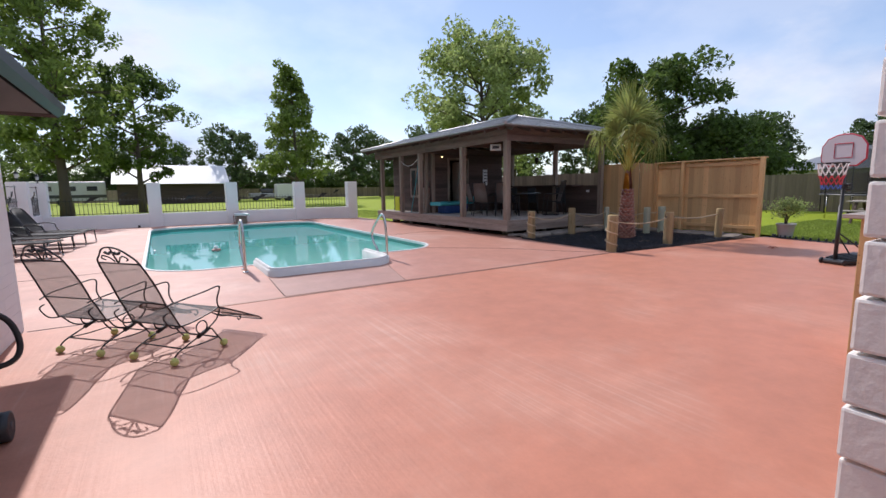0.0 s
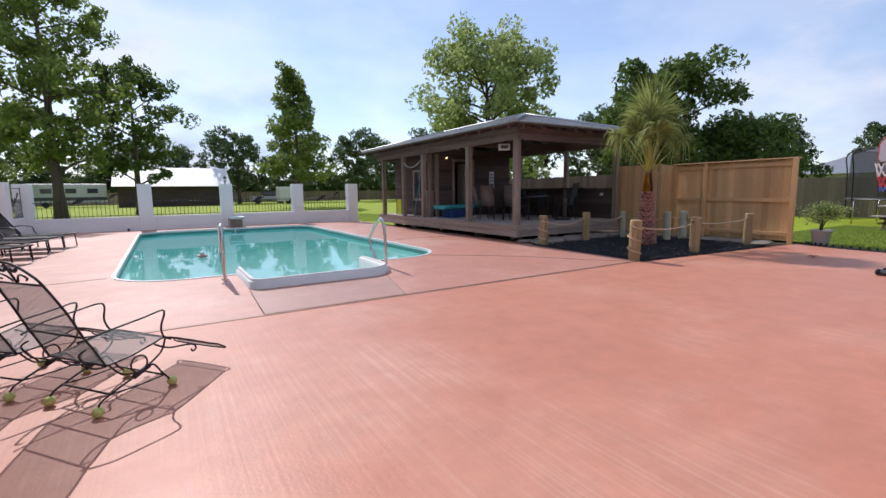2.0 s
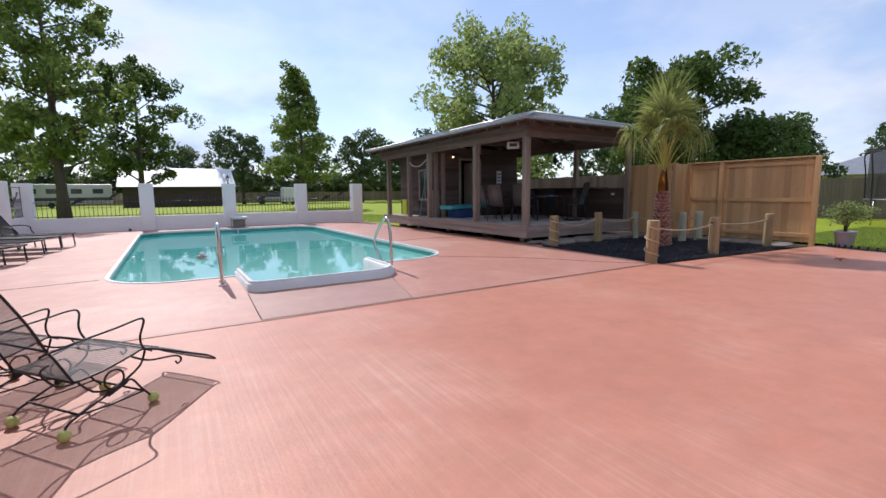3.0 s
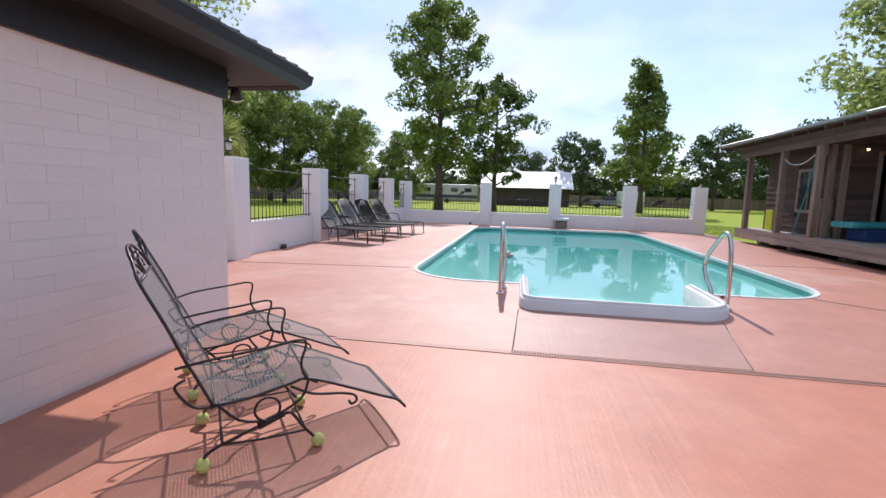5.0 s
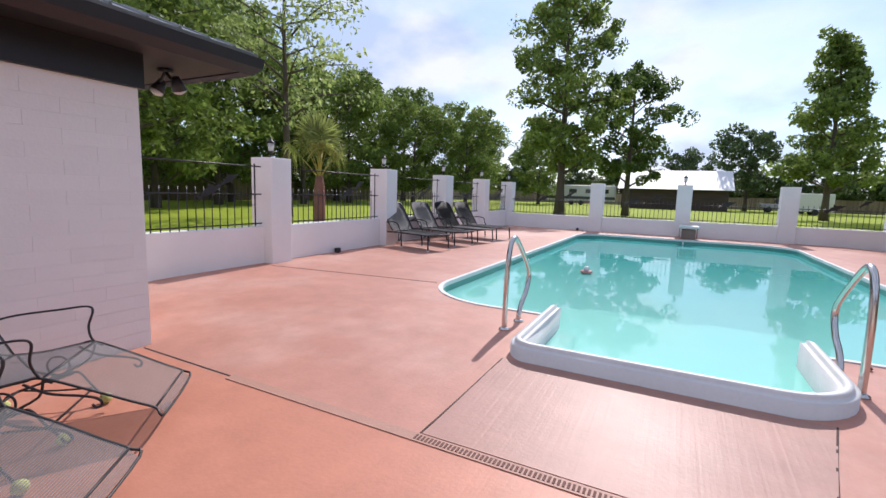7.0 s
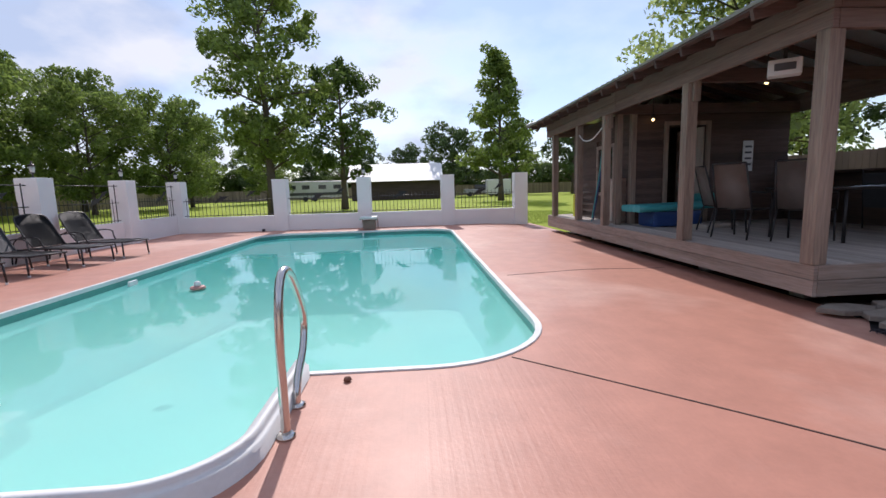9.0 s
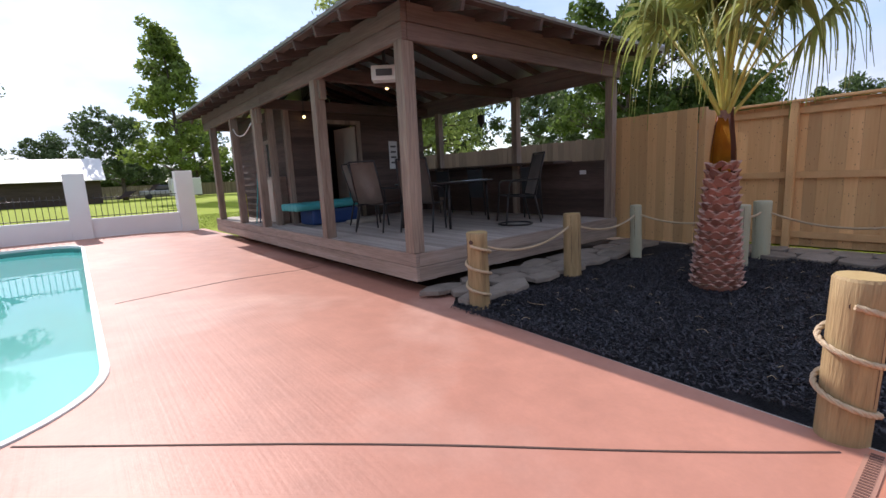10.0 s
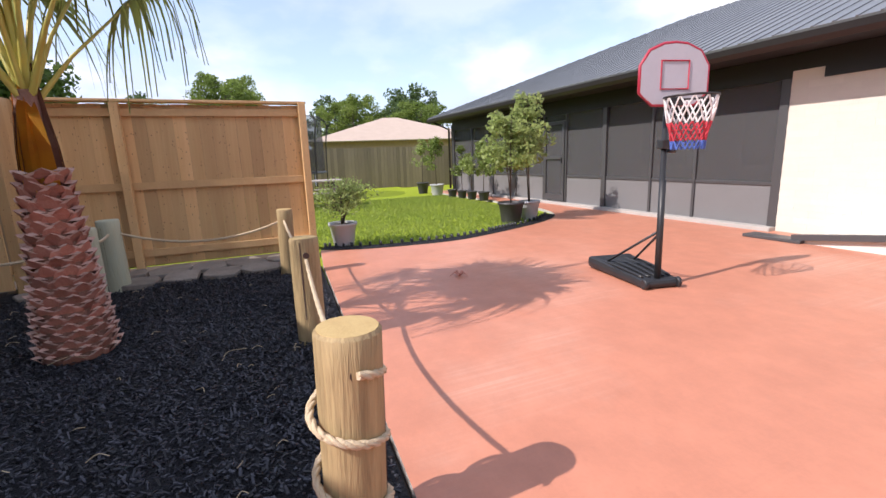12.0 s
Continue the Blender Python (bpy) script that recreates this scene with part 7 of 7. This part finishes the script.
# ---- carport edge: gas grill, bar counter ----
grill = thing("gas_grill", "grey gas grill cart with side shelf on black wheels", "grill", pose(-9.33, -6.62, 0, 0, 0, 0))
part("cabinet", box(B(), -0.10, 0.24, -0.45, 0.35, 0.10, 0.80, 0.02), M_BLACKPL, grill)
part("side_shelf", box(B(), -0.10, 0.24, 0.36, 0.62, 0.78, 0.84, 0.02), M_LID, grill, "grey enamel side shelf")
part("lid", box(B(), -0.10, 0.22, -0.44, 0.34, 0.82, 1.08, 0.08), M_LID, grill, "grey rounded lid")
for s in (-1, 1):
    w_ = part("wheel", lathe(B(), [(0.07, -0.035), (0.085, -0.03), (0.085, 0.03), (0.07, 0.035)], 18), M_BLACKPL, grill, "", pose(0.27, s * 0.36 - 0.05, 0.085, 0, 90, 0))
    part("hub", lathe(B(), [(0.025, -0.04), (0.025, 0.04)], 10), M_FRAMEG, w_)
part("gas_hose", tube(B(), curve_pts([(0.20, 0.40, 0.78), (0.32, 0.46, 0.66), (0.36, 0.44, 0.50), (0.30, 0.40, 0.42), (0.1, 0.36, 0.42)], 6), 0.016, 8), M_HOSE, grill, "black rubber gas hose")
counter = thing("outdoor_bar", "small cedar bar with grey slatted top", "bar", pose(-3.85, -8.95, 0))
part("front_panel", box(B(), -0.03, 0.03, -0.40, 0.40, 0.04, 1.10, 0.005), M_CEDAR, counter)
part("side_panel", box(B(), 0.04, 0.80, 0.36, 0.40, 0.04, 1.10, 0.005), M_CEDAR, counter)
part("side_panel", box(B(), 0.04, 0.80, -0.40, -0.36, 0.04, 1.10, 0.005), M_CEDAR, counter)
for x in (0.0, 0.78):
    for y in (-0.38, 0.38):
        part("post", box(B(), x - 0.045, x + 0.045, y - 0.045, y + 0.045, 0.0, 1.12, 0.005), M_CEDAR, counter)
for k in range(8):
    part("slat", box(B(), -0.10 + k * 0.125, 0.01 + k * 0.125, -0.52, 0.52, 1.12, 1.15, 0.004), M_DECK, counter)
part("bottle_tray", box(B(), -0.12, -0.03, 0.10, 0.36, 0.55, 0.60, 0.02), M_BLACKPL, counter, "black catch tray")

# ---- back lawn: trampoline, picnic table, neighbours ----
tramp = thing("trampoline", "round trampoline with black safety net enclosure", "trampoline", pose(15.0, -4.2, 0))
R = 1.9
circle = lambda rad, z, n=36: [(rad * math.cos(2 * math.pi * k / n), rad * math.sin(2 * math.pi * k / n), z) for k in range(n)]
part("frame", tube(B(), circle(R, 0.9), 0.03, 6, closed=True), M_IRON, tramp)
part("mat", lathe(B(), [(R * 0.9, 0.88), (0.1, 0.87)], 32), M_BLACKPL, tramp)
part("pad", lathe(B(), [(R * 0.86, 0.92), (R * 1.03, 0.93), (R * 1.03, 0.89)], 32, cap=False), M_FRAMEG, tramp)
part("net", lathe(B(), [(R * 1.0, 0.94), (R * 0.99, 2.7)], 32, cap=False), mat("trampoline_net", (0.02, 0.02, 0.022), alpha=0.55, bump=0), tramp, "fine black safety net")
part("net_rim", tube(B(), circle(R * 0.99, 2.7), 0.012, 5, closed=True), M_IRON, tramp)
for k in range(8):
    a = 2 * math.pi * k / 8
    c, s = math.cos(a), math.sin(a)
    part("pole", tube(B(), curve_pts([(R * 1.04 * c, R * 1.04 * s, 0.2), (R * 1.06 * c, R * 1.06 * s, 1.8), (R * 1.1 * c, R * 1.1 * s, 2.5), (R * 1.0 * c, R * 1.0 * s, 2.72)], 4), 0.022, 6), M_IRON, tramp)
for k in range(4):
    a = math.pi / 4 + math.pi / 2 * k
    c, s = math.cos(a), math.sin(a)
    part("leg", tube(B(), [(R * c, R * s, 0.9), (R * c * 1.02, R * s * 1.02, 0.0)], 0.025, 6), M_CHROME, tramp)
pt = thing("picnic_table", "weathered wooden picnic table with benches on the lawn", "picnic table", pose(11.5, -5.05, 0, 0, 0, 84))
for k in range(5):
    part("top_board", box(B(), -0.9, 0.9, -0.36 + 0.145 * k, -0.36 + 0.145 * k + 0.138, 0.72, 0.76, 0.004), M_DECK, pt)
for s in (-1, 1):
    for k in range(2):
        part("bench_board", box(B(), -0.9, 0.9, s * 0.68 - 0.13 + 0.135 * k, s * 0.68 - 0.13 + 0.135 * k + 0.128, 0.42, 0.46, 0.004), M_DECK, pt)
for x in (-0.65, 0.65):
    for s in (-1, 1):
        part("leg", tube(B(), [(x, s * 0.25, 0.72), (x, s * 0.6, 0.0)], 0.045, 4), M_OLDWOOD, pt)
    part("bearer", box(B(), x - 0.03, x + 0.03, -0.8, 0.8, 0.34, 0.42), M_OLDWOOD, pt)


def far_building(name, x, y, w, d, eave, ridge, wallmat, roofmat, label, turn, over=0.4, hip=True):
    t = thing(name, label, "building", pose(x, y, -0.06, 0, 0, turn))
    part("wall", box(B(), -w / 2, w / 2, -d / 2, d / 2, 0, eave, 0.0), wallmat, t)
    k = 0.28 if hip else 0.5
    e = [(-w / 2 - over, -d / 2 - over, eave), (w / 2 + over, -d / 2 - over, eave), (w / 2 + over, d / 2 + over, eave), (-w / 2 - over, d / 2 + over, eave)]
    r0, r1 = ((-w / 2 + (d / 2 if hip else -over), 0, ridge), (w / 2 - (d / 2 if hip else -over), 0, ridge))
    slopes = [(e[0], e[1], r1, r0), (e[2], e[3], r0, r1)] + ([(e[1], e[2], r1, r1), (e[3], e[0], r0, r0)] if hip else [])
    for q in slopes:
        bm = B()
        roof_face(bm, *q, 0.06)
        part("roof", bm, roofmat, t)
    return t


nb = far_building("neighbour_house", 31.5, -13.9, 11, 10, 2.45, 4.25, M_TANBRICK, M_TANROOF, "low tan brick house with a pale hip roof behind the fence", 80)
part("fascia", box(B(), -5.9, 5.9, -5.42, -5.38, 2.3, 2.47), M_COPING, nb)
part("dish", lathe(B(), [(0.02, 2.9), (0.3, 3.0), (0.32, 3.02)], 12, at=(-3.5, 4.6, 0)), M_WHITEPL, nb)
far_building("barn", -6.3, 62, 12.0, 8, 2.5, 5.0, M_OLDWOOD, M_ROOFW, "long dark barn under a bright white metal roof", 0, 0.5, False)
far_building("far_house", 46, 4, 12, 9, 2.5, 4.6, M_CONC, M_ROOFS, "pale low house with a grey roof in the distance", 95)
rv = thing("camper_trailer", "parked white camper trailer with dark stripe and windows", "trailer", pose(-19, 66, -0.06, 0, 0, 4))
part("body", box(B(), -5, 5, -1.2, 1.2, 0.5, 3.0, 0.15), M_WHITEPL, rv)
part("stripe", box(B(), -5.02, 5.02, -1.22, -1.19, 0.9, 1.3), M_FRAMEG, rv)
for x in (-3.6, -1.6, 0.8, 3.0):
    part("window", box(B(), x, x + 1.1, -1.22, -1.19, 1.8, 2.4, 0.0), M_GLASSDK, rv)
for x in (-1.2, 0.2):
    part("wheel", lathe(B(), [(0.3, -0.1), (0.36, -0.08), (0.36, 0.08), (0.3, 0.1)], 14), M_BLACKPL, rv, "", pose(x, -1.15, 0.36, 90, 0, 0))
trk = thing("pickup_truck", "parked silver pickup truck by the far fence", "truck", pose(6.5, 66, -0.06))
part("body", box(B(), -2.6, 2.6, -0.9, 0.9, 0.45, 1.1, 0.1), M_ROOFS, trk)
part("cab", box(B(), -1.0, 0.9, -0.8, 0.8, 1.1, 1.8, 0.18), M_GLASSDK, trk)
for x in (-1.7, 1.7):
    for s in (-1, 1):
        part("wheel", lathe(B(), [(0.28, -0.1), (0.36, -0.08), (0.36, 0.08), (0.28, 0.1)], 14), M_BLACKPL, trk, "", pose(x, s * 0.85, 0.36, 90, 0, 0))
box_t = thing("utility_trailer", "white box trailer parked beside the barn", "trailer", pose(7.8, 58, -0.06))
part("body", box(B(), -1.6, 1.6, -1, 1, 0.4, 2.4, 0.08), M_WHITEPL, box_t)
for s in (-1, 1):
    part("wheel", lathe(B(), [(0.28, -0.1), (0.34, 0), (0.28, 0.1)], 14), M_BLACKPL, box_t, "", pose(0, s * 1.0, 0.34, 90, 0, 0))
